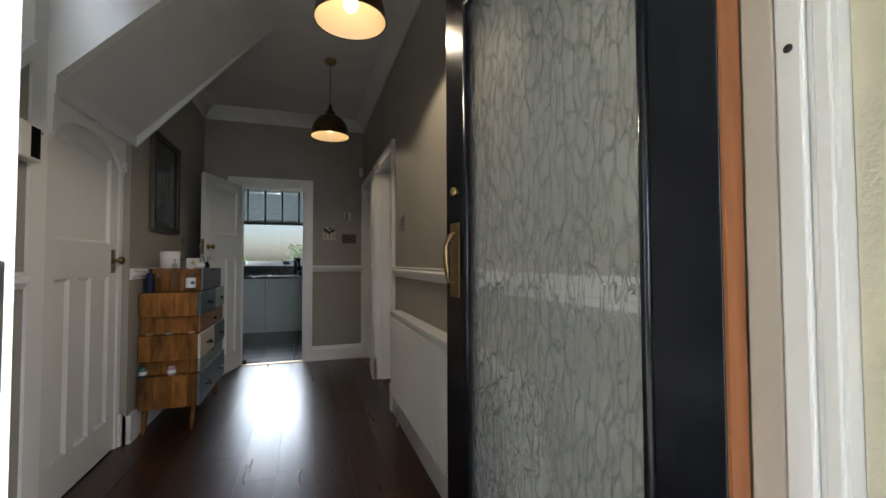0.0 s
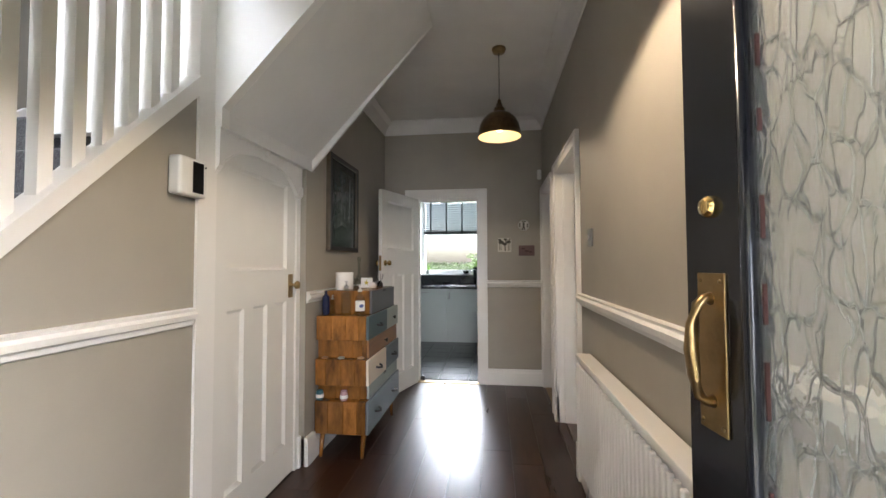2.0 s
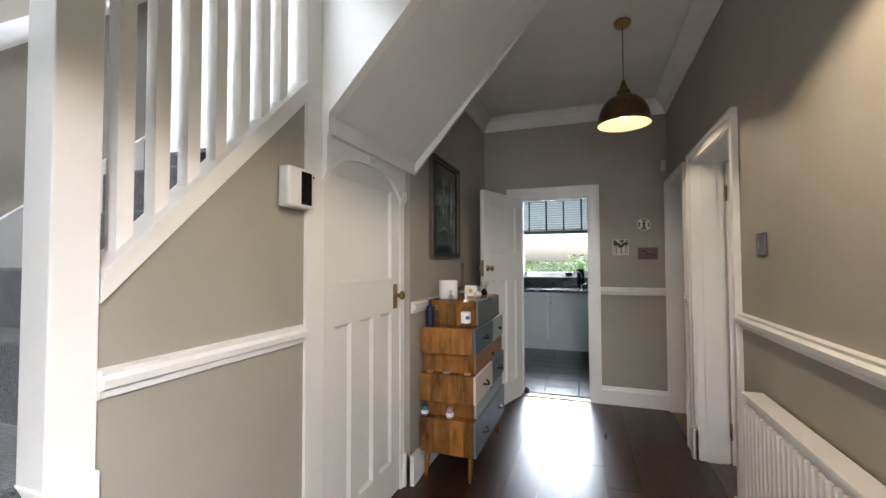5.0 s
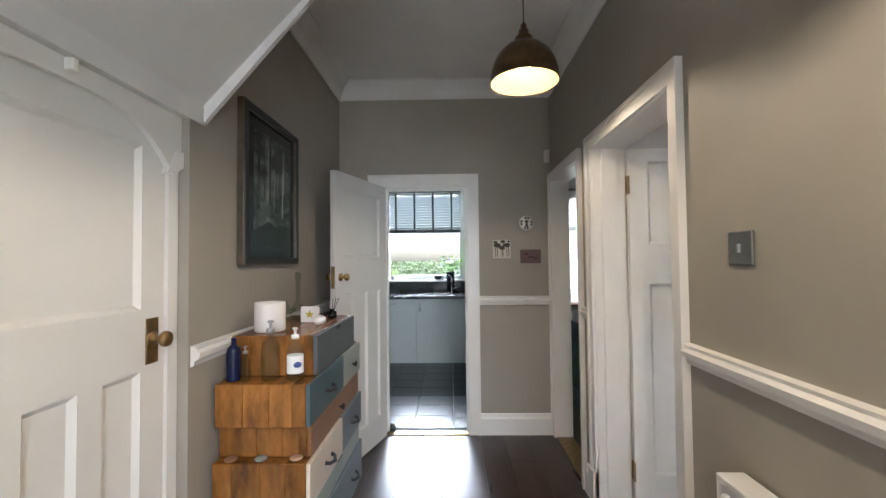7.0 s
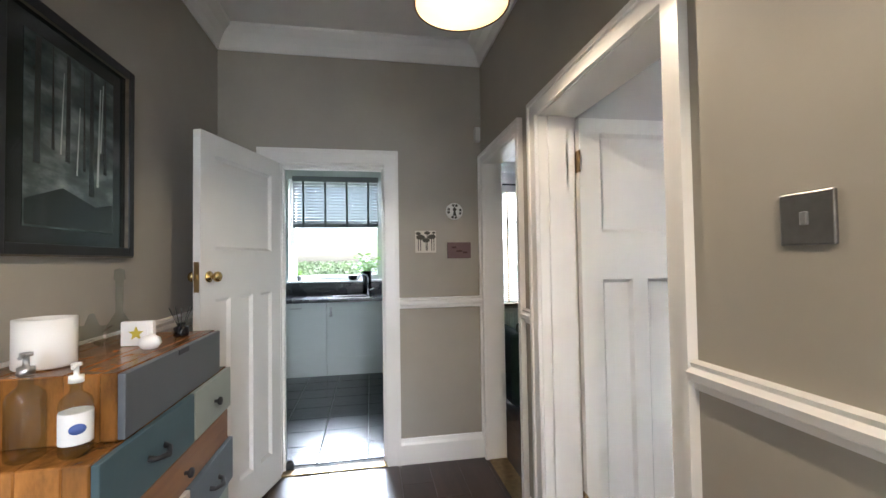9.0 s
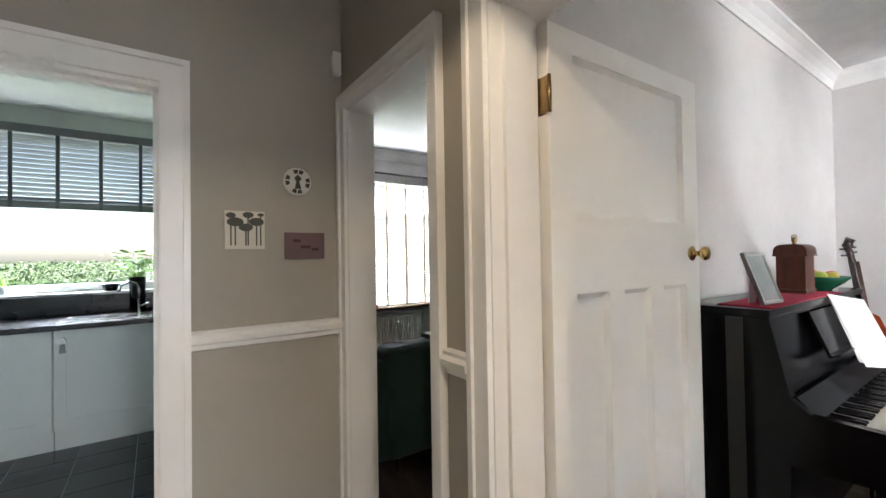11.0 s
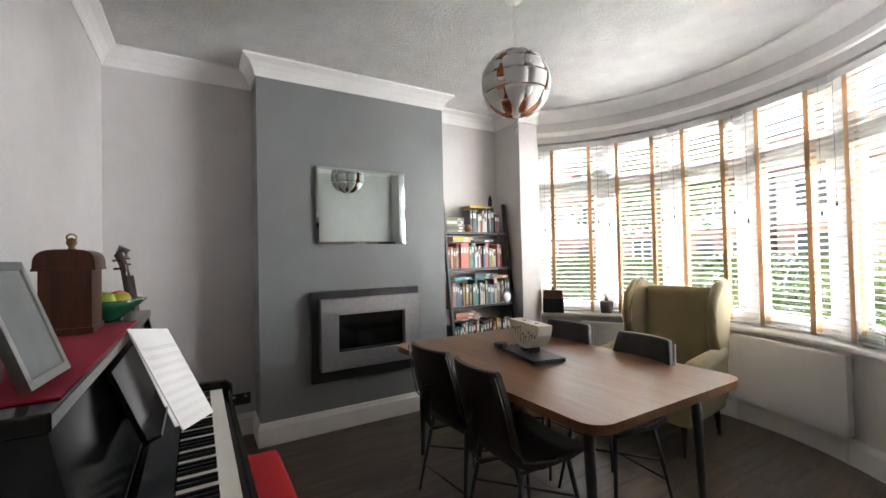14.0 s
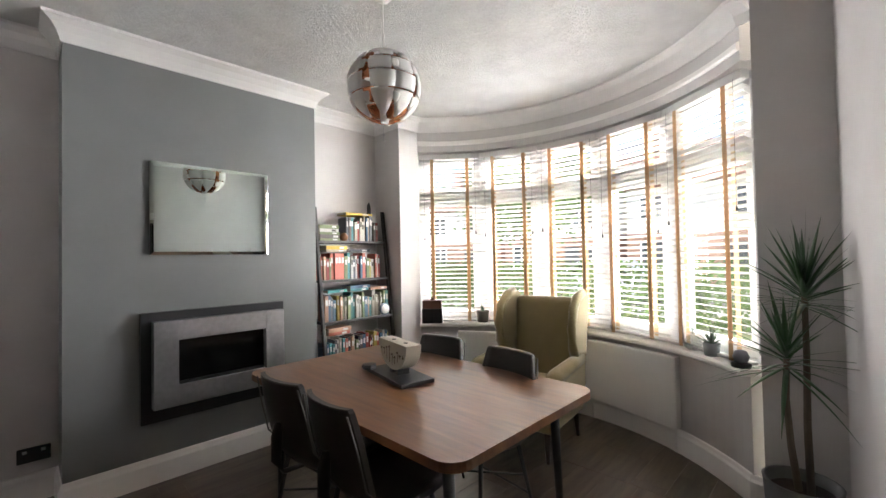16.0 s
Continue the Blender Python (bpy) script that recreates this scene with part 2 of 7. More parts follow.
class Build:
    """Gathers boxes, prisms, turned and swept shapes into one mesh."""

    def __init__(self):
        self.bm = bmesh.new()
        self.smooth = []

    def box(self, x0, x1, y0, y1, z0, z1, m=None, bevel=0.0, seg=2):
        r = bmesh.ops.create_cube(self.bm, size=1.0)
        vs = r["verts"]
        bmesh.ops.transform(self.bm, verts=vs, matrix=Matrix.LocRotScale(((x0 + x1) / 2, (y0 + y1) / 2, (z0 + z1) / 2), None, (abs(x1 - x0), abs(y1 - y0), abs(z1 - z0))))
        if bevel:
            es = {e for v in vs for e in v.link_edges}
            g = bmesh.ops.bevel(self.bm, geom=list(es), offset=bevel, segments=seg, profile=0.5, affect="EDGES")
            vs = list({v for f in g["faces"] for v in f.verts} | {v for v in vs if v.is_valid})
        if m is not None:
            bmesh.ops.transform(self.bm, verts=vs, matrix=m)
        return self

    def prism(self, pts, axis, lo, hi, m=None):
        """A flat outline pushed out along an axis; pts in the two other axes, in order."""
        def at(p, q):
            return {"x": (q, p[0], p[1]), "y": (p[0], q, p[1]), "z": (p[0], p[1], q)}[axis]
        a = [self.bm.verts.new(at(p, lo)) for p in pts]
        b = [self.bm.verts.new(at(p, hi)) for p in pts]
        n = len(pts)
        self.bm.faces.new(a[::-1])
        self.bm.faces.new(b)
        for i in range(n):
            self.bm.faces.new((a[i], a[(i + 1) % n], b[(i + 1) % n], b[i]))
        if m is not None:
            bmesh.ops.transform(self.bm, verts=a + b, matrix=m)
        return self

    def turned(self, prof, m=None, seg=24, smooth=True, a0=0.0, a1=360.0, cap=True):
        """A shape turned round z from (radius, height) pairs."""
        full = abs(a1 - a0) > 359
        n = seg if full else seg + 1
        rings = []
        made = []
        for r, z in prof:
            ring = []
            for k in range(n):
                t = radians(a0 + (a1 - a0) * k / seg)
                ring.append(self.bm.verts.new((max(r, 1e-4) * math.cos(t), max(r, 1e-4) * math.sin(t), z)))
            rings.append(ring)
            made += ring
        for p, q in zip(rings, rings[1:]):
            for k in range(n if full else n - 1):
                f = self.bm.faces.new((p[k], p[(k + 1) % n], q[(k + 1) % n], q[k]))
                f.smooth = smooth
        if full and cap:
            for ring in (rings[0], rings[-1]):
                try:
                    self.bm.faces.new(ring)
                except ValueError:
                    pass
        if m is not None:
            bmesh.ops.transform(self.bm, verts=made, matrix=m)
        return self

    def tube(self, pts, r, seg=8, m=None, flat=1.0):
        """A round bar along points; r may be one radius or one per point."""
        pts = [Vector(p) for p in pts]
        rs = r if isinstance(r, (list, tuple)) else [r] * len(pts)
        rings, made = [], []
        up = Vector((0, 0, 1))
        for i, p in enumerate(pts):
            d = (pts[min(i + 1, len(pts) - 1)] - pts[max(i - 1, 0)]).normalized()
            ref = up if abs(d.z) < 0.95 else Vector((1, 0, 0))
            u = d.cross(ref).normalized()
            w = u.cross(d).normalized()
            ring = [self.bm.verts.new(p + rs[i] * (math.cos(2 * math.pi * k / seg) * u + flat * math.sin(2 * math.pi * k / seg) * w)) for k in range(seg)]
            rings.append(ring)
            made += ring
        for p, q in zip(rings, rings[1:]):
            for k in range(seg):
                f = self.bm.faces.new((p[k], p[(k + 1) % seg], q[(k + 1) % seg], q[k]))
                f.smooth = True
        self.bm.faces.new(rings[0][::-1])
        self.bm.faces.new(rings[-1])
        if m is not None:
            bmesh.ops.transform(self.bm, verts=made, matrix=m)
        return self

    def sweep(self, path, profile, z=0.0, smooth=False):
        """A moulding: outline of (out, up) pairs carried along a path on plan; out is to the left of the way."""
        path = [Vector((p[0], p[1], 0)) for p in path]
        rings = []
        for i, p in enumerate(path):
            ds = []
            if i > 0:
                ds.append((p - path[i - 1]).normalized())
            if i < len(path) - 1:
                ds.append((path[i + 1] - p).normalized())
            ns = [Vector((-d.y, d.x, 0)) for d in ds]
            n = sum(ns, Vector()).normalized()
            k = 1.0 / max(0.3, n.dot(ns[0]))
            rings.append([self.bm.verts.new((p.x + n.x * o * k, p.y + n.y * o * k, z + u)) for o, u in profile])
        c = len(profile)
        for p, q in zip(rings, rings[1:]):
            for k in range(c):
                f = self.bm.faces.new((p[k], p[(k + 1) % c], q[(k + 1) % c], q[k]))
                f.smooth = smooth
        self.bm.faces.new(rings[0])
        self.bm.faces.new(rings[-1][::-1])
        return self

    def data(self, name):
        bmesh.ops.recalc_face_normals(self.bm, faces=self.bm.faces)
        me = bpy.data.meshes.new(name)
        self.bm.to_mesh(me)
        self.bm.free()
        return me

    def make(self, name, mat, parent=None, label="", category="", kind="", group="", m=None):
        me = self.data(name)
        me.materials.append(mat)
        ob = new(name, me)
        if parent is not None:
            ob.parent = parent
        if m is not None:
            ob.matrix_basis = m
        return tagged(ob, label, category, group, kind)


def empty(name, m=None, label="", category="", group="", kind="", parent=None):
    ob = new(name)
    ob.empty_display_size = 0.1
    if m is not None:
        ob.matrix_basis = m
    if parent is not None:
        ob.parent = parent
    return tagged(ob, label, category, group, kind)


def setting(b, name, mat, label, category=""):
    return b.make(name, mat, label=label, category=category or name.split("_")[0], kind="structure")


# ---- the shell of the house ----
HL, HR, HE, CEIL = -0.535, 1.157, 5.482, 2.80
HD = 1.243
DW, DE, DN, DF = 1.33, 5.10, 4.67, 1.33
SX0 = -1.75
COVE = [(0, -0.13), (0.012, -0.13), (0.016, -0.11), (0.03, -0.075), (0.06, -0.04), (0.095, -0.02), (0.105, -0.016), (0.108, 0), (0, 0)]

# hall, east side: door to the dining room 3.67 to 4.50, door to the rear room 4.76 to 5.42
b = Build()
b.box(HR, HD, 0.93, 3.65, 0, CEIL).box(HR, HD, 3.65, 4.525, 2.015, CEIL).box(HR, HD, 4.525, 4.74, 0, CEIL).box(HR, HD, 4.74, 5.44, 2.01, CEIL).box(HR, HD, 5.44, HE, 0, CEIL)
setting(b, "wall_hall_east", M_TAUPE, "taupe painted hall wall with two doorways")
b = Build()
b.box(HD, DW, DF, 3.65, 0, CEIL).box(HD, DW, 3.65, 4.525, 2.015, CEIL).box(HD, DW, 4.525, DN, 0, CEIL)
setting(b, "wall_dining_west", M_GREY_WALL, "pale grey painted dining room wall beside the hall")
b = Build()
b.prism([(DW, DF), (1.625, DF), (1.36, 3.58), (DW, 3.58)], "z", 0, CEIL)
setting(b, "wall_dining_boxing", M_GREY_WALL, "pale grey painted splayed wall lining towards the window")
b = Build()
b.box(HD, 1.28, DN + 0.06, 4.74, 0, CEIL).box(HD, 1.28, 4.74, 5.44, 2.01, CEIL).box(HD, 1.28, 5.44, 9.0, 0, CEIL)
setting(b, "wall_rear_room_west", M_GREY_WALL, "pale wall of the rear sitting room")

# hall end wall with the kitchen doorway -0.17 to 0.49
b = Build()
b.box(SX0, -0.195, HE, HE + 0.06, 0, CEIL).box(-0.195, 0.515, HE, HE + 0.06, 1.985, CEIL).box(0.515, HD, HE, HE + 0.06, 0, CEIL)
setting(b, "wall_hall_end", M_TAUPE, "taupe painted end wall of the hall with kitchen doorway")
b = Build()
b.box(-1.0, -0.195, HE + 0.06, HE + 0.12, 0, CEIL).box(-0.195, 0.515, HE + 0.06, HE + 0.12, 1.985, CEIL).box(0.515, HD, HE + 0.06, HE + 0.12, 0, CEIL)
setting(b, "wall_kitchen_south", M_SAGE, "pale sage kitchen wall round the doorway")

# hall west: wall behind the chest, and the panelled side of the stair
b = Build()
b.box(HL - 0.1, HL, 3.67, HE, 0, CEIL).box(HL - 0.1, HL, 3.58, 3.67, 0, 1.868)
setting(b, "wall_hall_west", M_TAUPE, "taupe painted hall wall behind the chest of drawers")
SP = -0.575
b = Build()
b.prism([(1.86, 0), (2.65, 0), (2.65, 1.955), (1.86, 1.16)], "x", SP - 0.05, SP)
setting(b, "wall_stair_side", M_TAUPE, "taupe painted triangular wall under the stair")
b = Build()
b.box(SX0 - 0.12, SX0, 0.4, 6.0, -0.2, 5.4).box(SX0, HL - 0.1, HE - 0.6, HE, 2.2, 5.4)
setting(b, "wall_stair_west", M_TAUPE, "taupe painted outer wall of the stairwell")

# front wall with the entrance, and an unseen opening above, added to light the stairwell
b = Build()
b.box(SX0 - 0.12, 0.22, 0.55, 0.86, -0.2, CEIL).box(0.22, 1.16, 0.55, 0.86, 2.25, CEIL).box(1.165, 1.6, 0.4, 0.836, -0.2, CEIL).box(1.205, 1.6, 0.836, 0.86, -0.2, CEIL)
b.box(SX0 - 0.12, -1.6, 0.86, 1.0, CEIL, 5.4).box(-0.55, 1.6, 0.86, 1.0, CEIL, 5.4).box(-1.6, -0.55, 0.86, 1.0, CEIL, 2.95).box(-1.6, -0.55, 0.86, 1.0, 4.35, 5.4)
setting(b, "wall_front_hall", M_RENDER, "cream painted rendered front wall by the entrance")
b = Build()
b.box(SX0, 0.22, 0.86, 0.93, -0.0, CEIL).box(0.22, HR, 0.86, 0.93, 2.25, CEIL)
setting(b, "wall_hall_front", M_TAUPE, "taupe painted inner face of the front wall")

# ceilings
b = Build()
b.box(HL, HD, 3.665, HE + 0.1, CEIL, CEIL + 0.12).box(0.27, HD, 2.80, 3.665, CEIL, CEIL + 0.12).box(SP, HD, 0.5, 2.80, CEIL, CEIL + 0.12)
setting(b, "ceiling_hall", M_CEIL, "flat white hall ceiling")
b = Build()
b.box(SX0 - 0.12, 1.6, 0.3, 6.2, 5.4, 5.5)
setting(b, "ceiling_landing", M_CEIL, "white ceiling high over the stairwell")
b = Build()
b.box(HD, 1.4, 0.86, 6.2, CEIL + 0.12, 5.4).box(-1.6, HD, 6.0, 6.1, CEIL, 5.4)
setting(b, "wall_landing", M_TAUPE, "taupe walls round the upper landing")

# flight over the hall: sloping underside, front face and downstand
b = Build()
b.prism([(HL + 0.004, 1.868), (HL + 0.004, 1.95), (0.275, CEIL), (0.275, CEIL + 0.3), (SP - 0.9, CEIL + 0.3), (SP - 0.9, 1.868)], "y", 2.748, 2.80)
setting(b, "stair_boxing_face", M_WHITE, "white painted boarded face of the upper flight", "panelling")
b = Build()
b.prism([(HL - 0.06, 1.88), (0.27, CEIL), (0.27, CEIL + 0.04), (HL - 0.1, 1.95)], "y", 2.80, 3.665)
b.prism([(SP - 0.08, 1.87), (HL + 0.0, 1.87), (HL + 0.0, 1.946), (SP - 0.08, 1.95)], "y", 2.80, 3.70)
setting(b, "stair_soffit", M_CEIL, "sloping white underside of the upper flight", "ceiling")
b = Build()
b.prism([(HL, 1.88), (0.27, CEIL), (0.27, CEIL + 0.1), (HL, CEIL + 0.1)], "y", 3.66, 3.68)
setting(b, "stair_boxing_back", M_CEIL, "white plastered back of the boxed upper flight", "panelling")

# dining room walls
b = Build()
b.box(HD, DE + 0.1, DN, DN + 0.06, 0, CEIL)
setting(b, "wall_dining_north", M_GREY_WALL, "pale grey painted dining room wall behind the piano")
b = Build()
b.box(DE, DE + 0.25, DF - 0.3, DN, 0, CEIL)
setting(b, "wall_dining_east", M_GREY_WALL, "pale grey painted alcove wall")
b = Build()
b.box(4.79, DE, 2.183, 3.748, 0, CEIL)
setting(b, "chimney_breast", M_BLUE, "blue-grey painted chimney breast", "wall")
b = Build()
b.box(4.71, DE, 1.08, DF, 0, CEIL).box(1.33, 1.93, 1.08, DF, 0, CEIL)
arc = [bay(a, BAY_R) for a in np.linspace(50.5, -50.5, 41)]
b.sweep(arc, [(0, 0), (0, 0.71), (0.25, 0.71), (0.25, 0)], 0, False)
b.sweep(arc, [(0, 2.47), (0, CEIL), (0.25, CEIL), (0.25, 2.47)], 0, False)
setting(b, "wall_dining_front", M_GREY_WALL, "pale grey painted curved wall of the bay window")
b = Build()
b.prism([(DW - 0.05, DN + 0.06), (DW - 0.05, 1.0)] + [tuple(bay(a, 2.0)[:2]) for a in np.linspace(-53.0, 53.0, 31)] + [(DE + 0.1, 1.0), (DE + 0.1, DN + 0.06)], "z", CEIL, CEIL + 0.12)
setting(b, "ceiling_dining", M_CEIL_TEX, "white embossed paper dining room ceiling")

# rear sitting room
b = Build()
b.box(1.28, 5.3, 8.8, 9.0, 0, 0.66).box(1.28, 5.3, 8.8, 9.0, 2.40, CEIL).box(1.28, 1.75, 8.8, 9.0, 0.66, 2.40).box(4.4, 5.3, 8.8, 9.0, 0.66, 2.40).box(5.2, 5.3, DN, 9.0, 0, CEIL).box(1.28, 5.3, DN + 0.06, DN + 0.12, 0, CEIL)
setting(b, "wall_rear_room", M_GREY_WALL, "pale walls of the rear sitting room")
b = Build()
b.box(DW - 0.08, 5.3, DN + 0.06, 9.0, CEIL, CEIL + 0.12)
setting(b, "ceiling_rear_room", M_CEIL, "white ceiling of the rear sitting room")

b = Build()
b.sweep([(5.2, 8.8), (1.28, 8.8), (1.28, DN + 0.12)], COVE, CEIL)
setting(b, "trim_rear_cornice", M_CEIL, "white plaster cove cornice in the rear room", "cornice")

# kitchen
b = Build()
b.box(-1.1, -1.0, HE + 0.06, 8.75, 0, CEIL).box(HD - 0.08, HD, HE + 0.12, 8.75, 0, CEIL)
b.box(-1.0, HD, 8.42, 8.7, 0, 1.08).box(-1.0, HD, 8.42, 8.7, 2.44, CEIL).box(-1.0, -0.66, 8.42, 8.7, 1.08, 2.44).box(0.56, HD, 8.42, 8.7, 1.08, 2.44)
setting(b, "wall_kitchen", M_SAGE, "pale sage painted kitchen walls round the window")
b = Build()
b.box(-1.1, HD, HE + 0.06, 8.75, 2.62, CEIL + 0.1)
setting(b, "ceiling_kitchen", M_CEIL, "white kitchen ceiling")

# ground, floors
b = Build()
b.box(-900, 900, -900, 900, -0.5, -0.2)
M_GROUND = painted("grass_and_tarmac", (0.09, 0.11, 0.05), 0.95, grain=20, relief=0.5, vary=0.4)
setting(b, "ground", M_GROUND, "garden ground around the house")
b = Build()
b.box(SX0, HD, 0.86, HE + 0.06, -0.15, -0.012).box(HD, DE, DF, DN, -0.15, -0.012).prism([tuple(bay(a, 1.85)[:2]) for a in np.linspace(50.5, -50.5, 31)], "z", -0.15, -0.012).box(HD, 5.3, DN, 9, -0.15, -0.012)
floor = setting(b, "floor", M_DARK_SUB, "dark brown boarded floor of hall and dining room")
b = Build()
b.box(-1.1, HD, HE + 0.06, 8.75, -0.15, -0.006)
floor_kitchen = setting(b, "floor_kitchen", M_GROUT, "dark slate tiled kitchen floor with pale joints")
# unseen slab, added to keep sky light off the entrance frame
b = Build()
b.box(-0.4, 1.6, -0.6, 0.55, 2.45, 2.6)
setting(b, "porch_canopy", M_RENDER, "unseen slab added over the step to block sky light", "canopy")
b = Build()
b.box(-0.4, 1.6, -0.6, 0.86, -0.5, -0.06)
setting(b, "doorstep", M_STEP, "worn grey concrete step outside the entrance", "step")

# ---- mouldings ----
DADO = [(0, 1.013), (0.012, 1.018), (0.014, 1.034), (0.03, 1.042), (0.034, 1.061), (0.02, 1.071), (0.024, 1.082), (0, 1.086)]
SKIRT = [(0, 0), (0.02, 0), (0.02, 0.125), (0.012, 0.14), (0.008, 0.16), (0, 0.165)]
b = Build()
b.sweep([(HR, 1.0), (HR, 3.60)], DADO)
b.sweep([(HR, 4.578), (HR, 4.69)], DADO)
b.sweep([(1.155, HE), (0.578, HE)], DADO)
b.sweep([(HL, HE), (HL, 3.592)], DADO)
b.sweep([(SP, 2.64), (SP, 1.93)], DADO)
setting(b, "trim_dado_rail", M_WHITE, "white moulded dado rail round the hall")
b = Build()
b.sweep([(HR, 1.0), (HR, 3.60)], SKIRT)
b.sweep([(HR, 4.578), (HR, 4.69)], SKIRT)
b.sweep([(1.155, HE), (0.578, HE)], SKIRT)
b.sweep([(HL, HE), (HL, 3.68)], SKIRT)
b.sweep([(SP, 2.64), (SP, 2.0)], SKIRT)
setting(b, "baseboard_hall", M_WHITE, "white painted hall skirting board")
b = Build()
b.sweep([(HR, 0.95), (HR, HE), (HL, HE), (HL, 3.68)], COVE, CEIL)
setting(b, "trim_hall_cornice", M_CEIL, "white plaster cove cornice in the hall", "cornice")
room = [(1.36, 3.58), (1.625, DF), (1.93, DF), (1.93, 1.1)] + [tuple(bay(a, BAY_R)[:2]) for a in np.linspace(-50.0, 50.0, 33)] + [(4.71, 1.1), (4.71, DF), (DE, DF), (DE, 2.183), (4.79, 2.183), (4.79, 3.748), (DE, 3.748), (DE, DN), (DW, DN)]
b = Build()
b.sweep(room, [(o * 0.85, u) for o, u in COVE], CEIL)
setting(b, "trim_dining_cornice", M_CEIL, "white plaster cove cornice in the dining room", "cornice")
b = Build()
b.sweep(room, SKIRT)
setting(b, "baseboard_dining", M_WHITE, "white painted dining room skirting board")
b = Build()
b.sweep(arc[::-1], [(-0.26, 0.70), (0.05, 0.70), (0.062, 0.71), (0.062, 0.728), (0.05, 0.738), (-0.26, 0.738)])
setting(b, "window_sill_bay", M_WHITE, "white painted curved window board in the bay", "sill")

# ---- door linings and casings ----


def casing_y(b, x, sx, y0, y1, top, w=0.07):
    """Moulded architrave round an opening in a wall that runs along y; sx: the side it stands out on."""
    for y, s in ((y0, -1), (y1, 1)):
        lo, hi = (y - w, y) if s < 0 else (y, y + w)
        b.box(min(x, x + sx * 0.018), max(x, x + sx * 0.018), lo, hi, 0, top + w)
        e = hi - 0.017 if s > 0 else lo - 0.0015
        b.box(min(x, x + sx * 0.028), max(x, x + sx * 0.028), e, e + 0.0185, 0, top + w + 0.001)
    b.box(min(x, x + sx * 0.018), max(x, x + sx * 0.018), y0, y1, top, top + w)
    b.box(min(x, x + sx * 0.0275), max(x, x + sx * 0.0275), y0 - w - 0.0005, y1 + w + 0.0005, top + w - 0.018, top + w + 0.002)


b = Build()
casing_y(b, HR, -1, 3.67, 4.505, 1.99)
b.box(HR - 0.001, DW + 0.001, 3.655, 3.675, 0, 1.99).box(HR - 0.001, DW + 0.001, 4.50, 4.52, 0, 1.99).box(HR - 0.001, DW + 0.001, 3.655, 4.52, 1.985, 2.01)
b.box(1.2, 1.285, 3.675, 3.687, 0, 1.985).box(1.2, 1.285, 4.488, 4.50, 0, 1.985)
casing_y(b, DW, 1, 3.67, 4.52, 1.99)
b.box(HR - 0.032, HR, 4.505, 4.578, 0, 0.2).box(HR - 0.032, HR, 3.597, 3.668, 0, 0.2)
setting(b, "door_1_frame", M_WHITE, "white moulded door frame to the dining room", "door frame")
b = Build()
casing_y(b, HR, -1, 4.76, 5.42, 1.985, 0.06)
b.box(HR - 0.001, 1.281, 4.745, 4.765, 0, 1.985).box(HR - 0.001, 1.281, 5.415, 5.435, 0, 1.985).box(HR - 0.001, 1.281, 4.745, 5.435, 1.98, 2.005)
setting(b, "door_2_frame", M_WHITE, "white moulded door frame to the rear sitting room", "door frame")
b = Build()
for x0, x1 in ((-0.30, -0.185), (0.49, 0.578)):
    b.box(x0, x1, HE - 0.018, HE, 0, 2.055)
    b.box(x0 - 0.0015 if x0 < 0 else x1 - 0.02, x0 + 0.02 if x0 < 0 else x1 + 0.0015, HE - 0.03, HE, 0, 2.057)
b.box(-0.185, 0.49, HE - 0.018, HE, 1.97, 2.055).box(-0.302, 0.58, HE - 0.0305, HE, 2.037, 2.058)
b.box(-0.19, -0.165, HE - 0.001, HE + 0.125, 0, 1.97).box(0.485, 0.51, HE - 0.001, HE + 0.125, 0, 1.97).box(-0.19, 0.51, HE - 0.001, HE + 0.125, 1.955, 1.98)
b.box(-0.165, -0.15, HE + 0.04, HE + 0.08, 0, 1.955).box(0.47, 0.485, HE + 0.04, HE + 0.08, 0, 1.955).box(-0.165, 0.485, HE + 0.04, HE + 0.08, 1.94, 1.955)
setting(b, "door_3_frame", M_WHITE, "white moulded door frame to the kitchen", "door frame")
b = Build()
b.box(-0.17, 0.49, HE - 0.02, HE + 0.05, 0.0, 0.008, bevel=0.003).box(HR, 1.28, 4.765, 5.415, 0.0, 0.007, bevel=0.003)
setting(b, "trim_threshold", M_BRASS, "dull metal threshold strip in the doorway", "threshold")


def knob_mesh(b, m):
    b.turned([(0.026, 0), (0.027, 0.004), (0.02, 0.008), (0.011, 0.012), (0.009, 0.026), (0.014, 0.030), (0.023, 0.038), (0.025, 0.046), (0.022, 0.055), (0.012, 0.060), (0.001, 0.061)], m, 20)


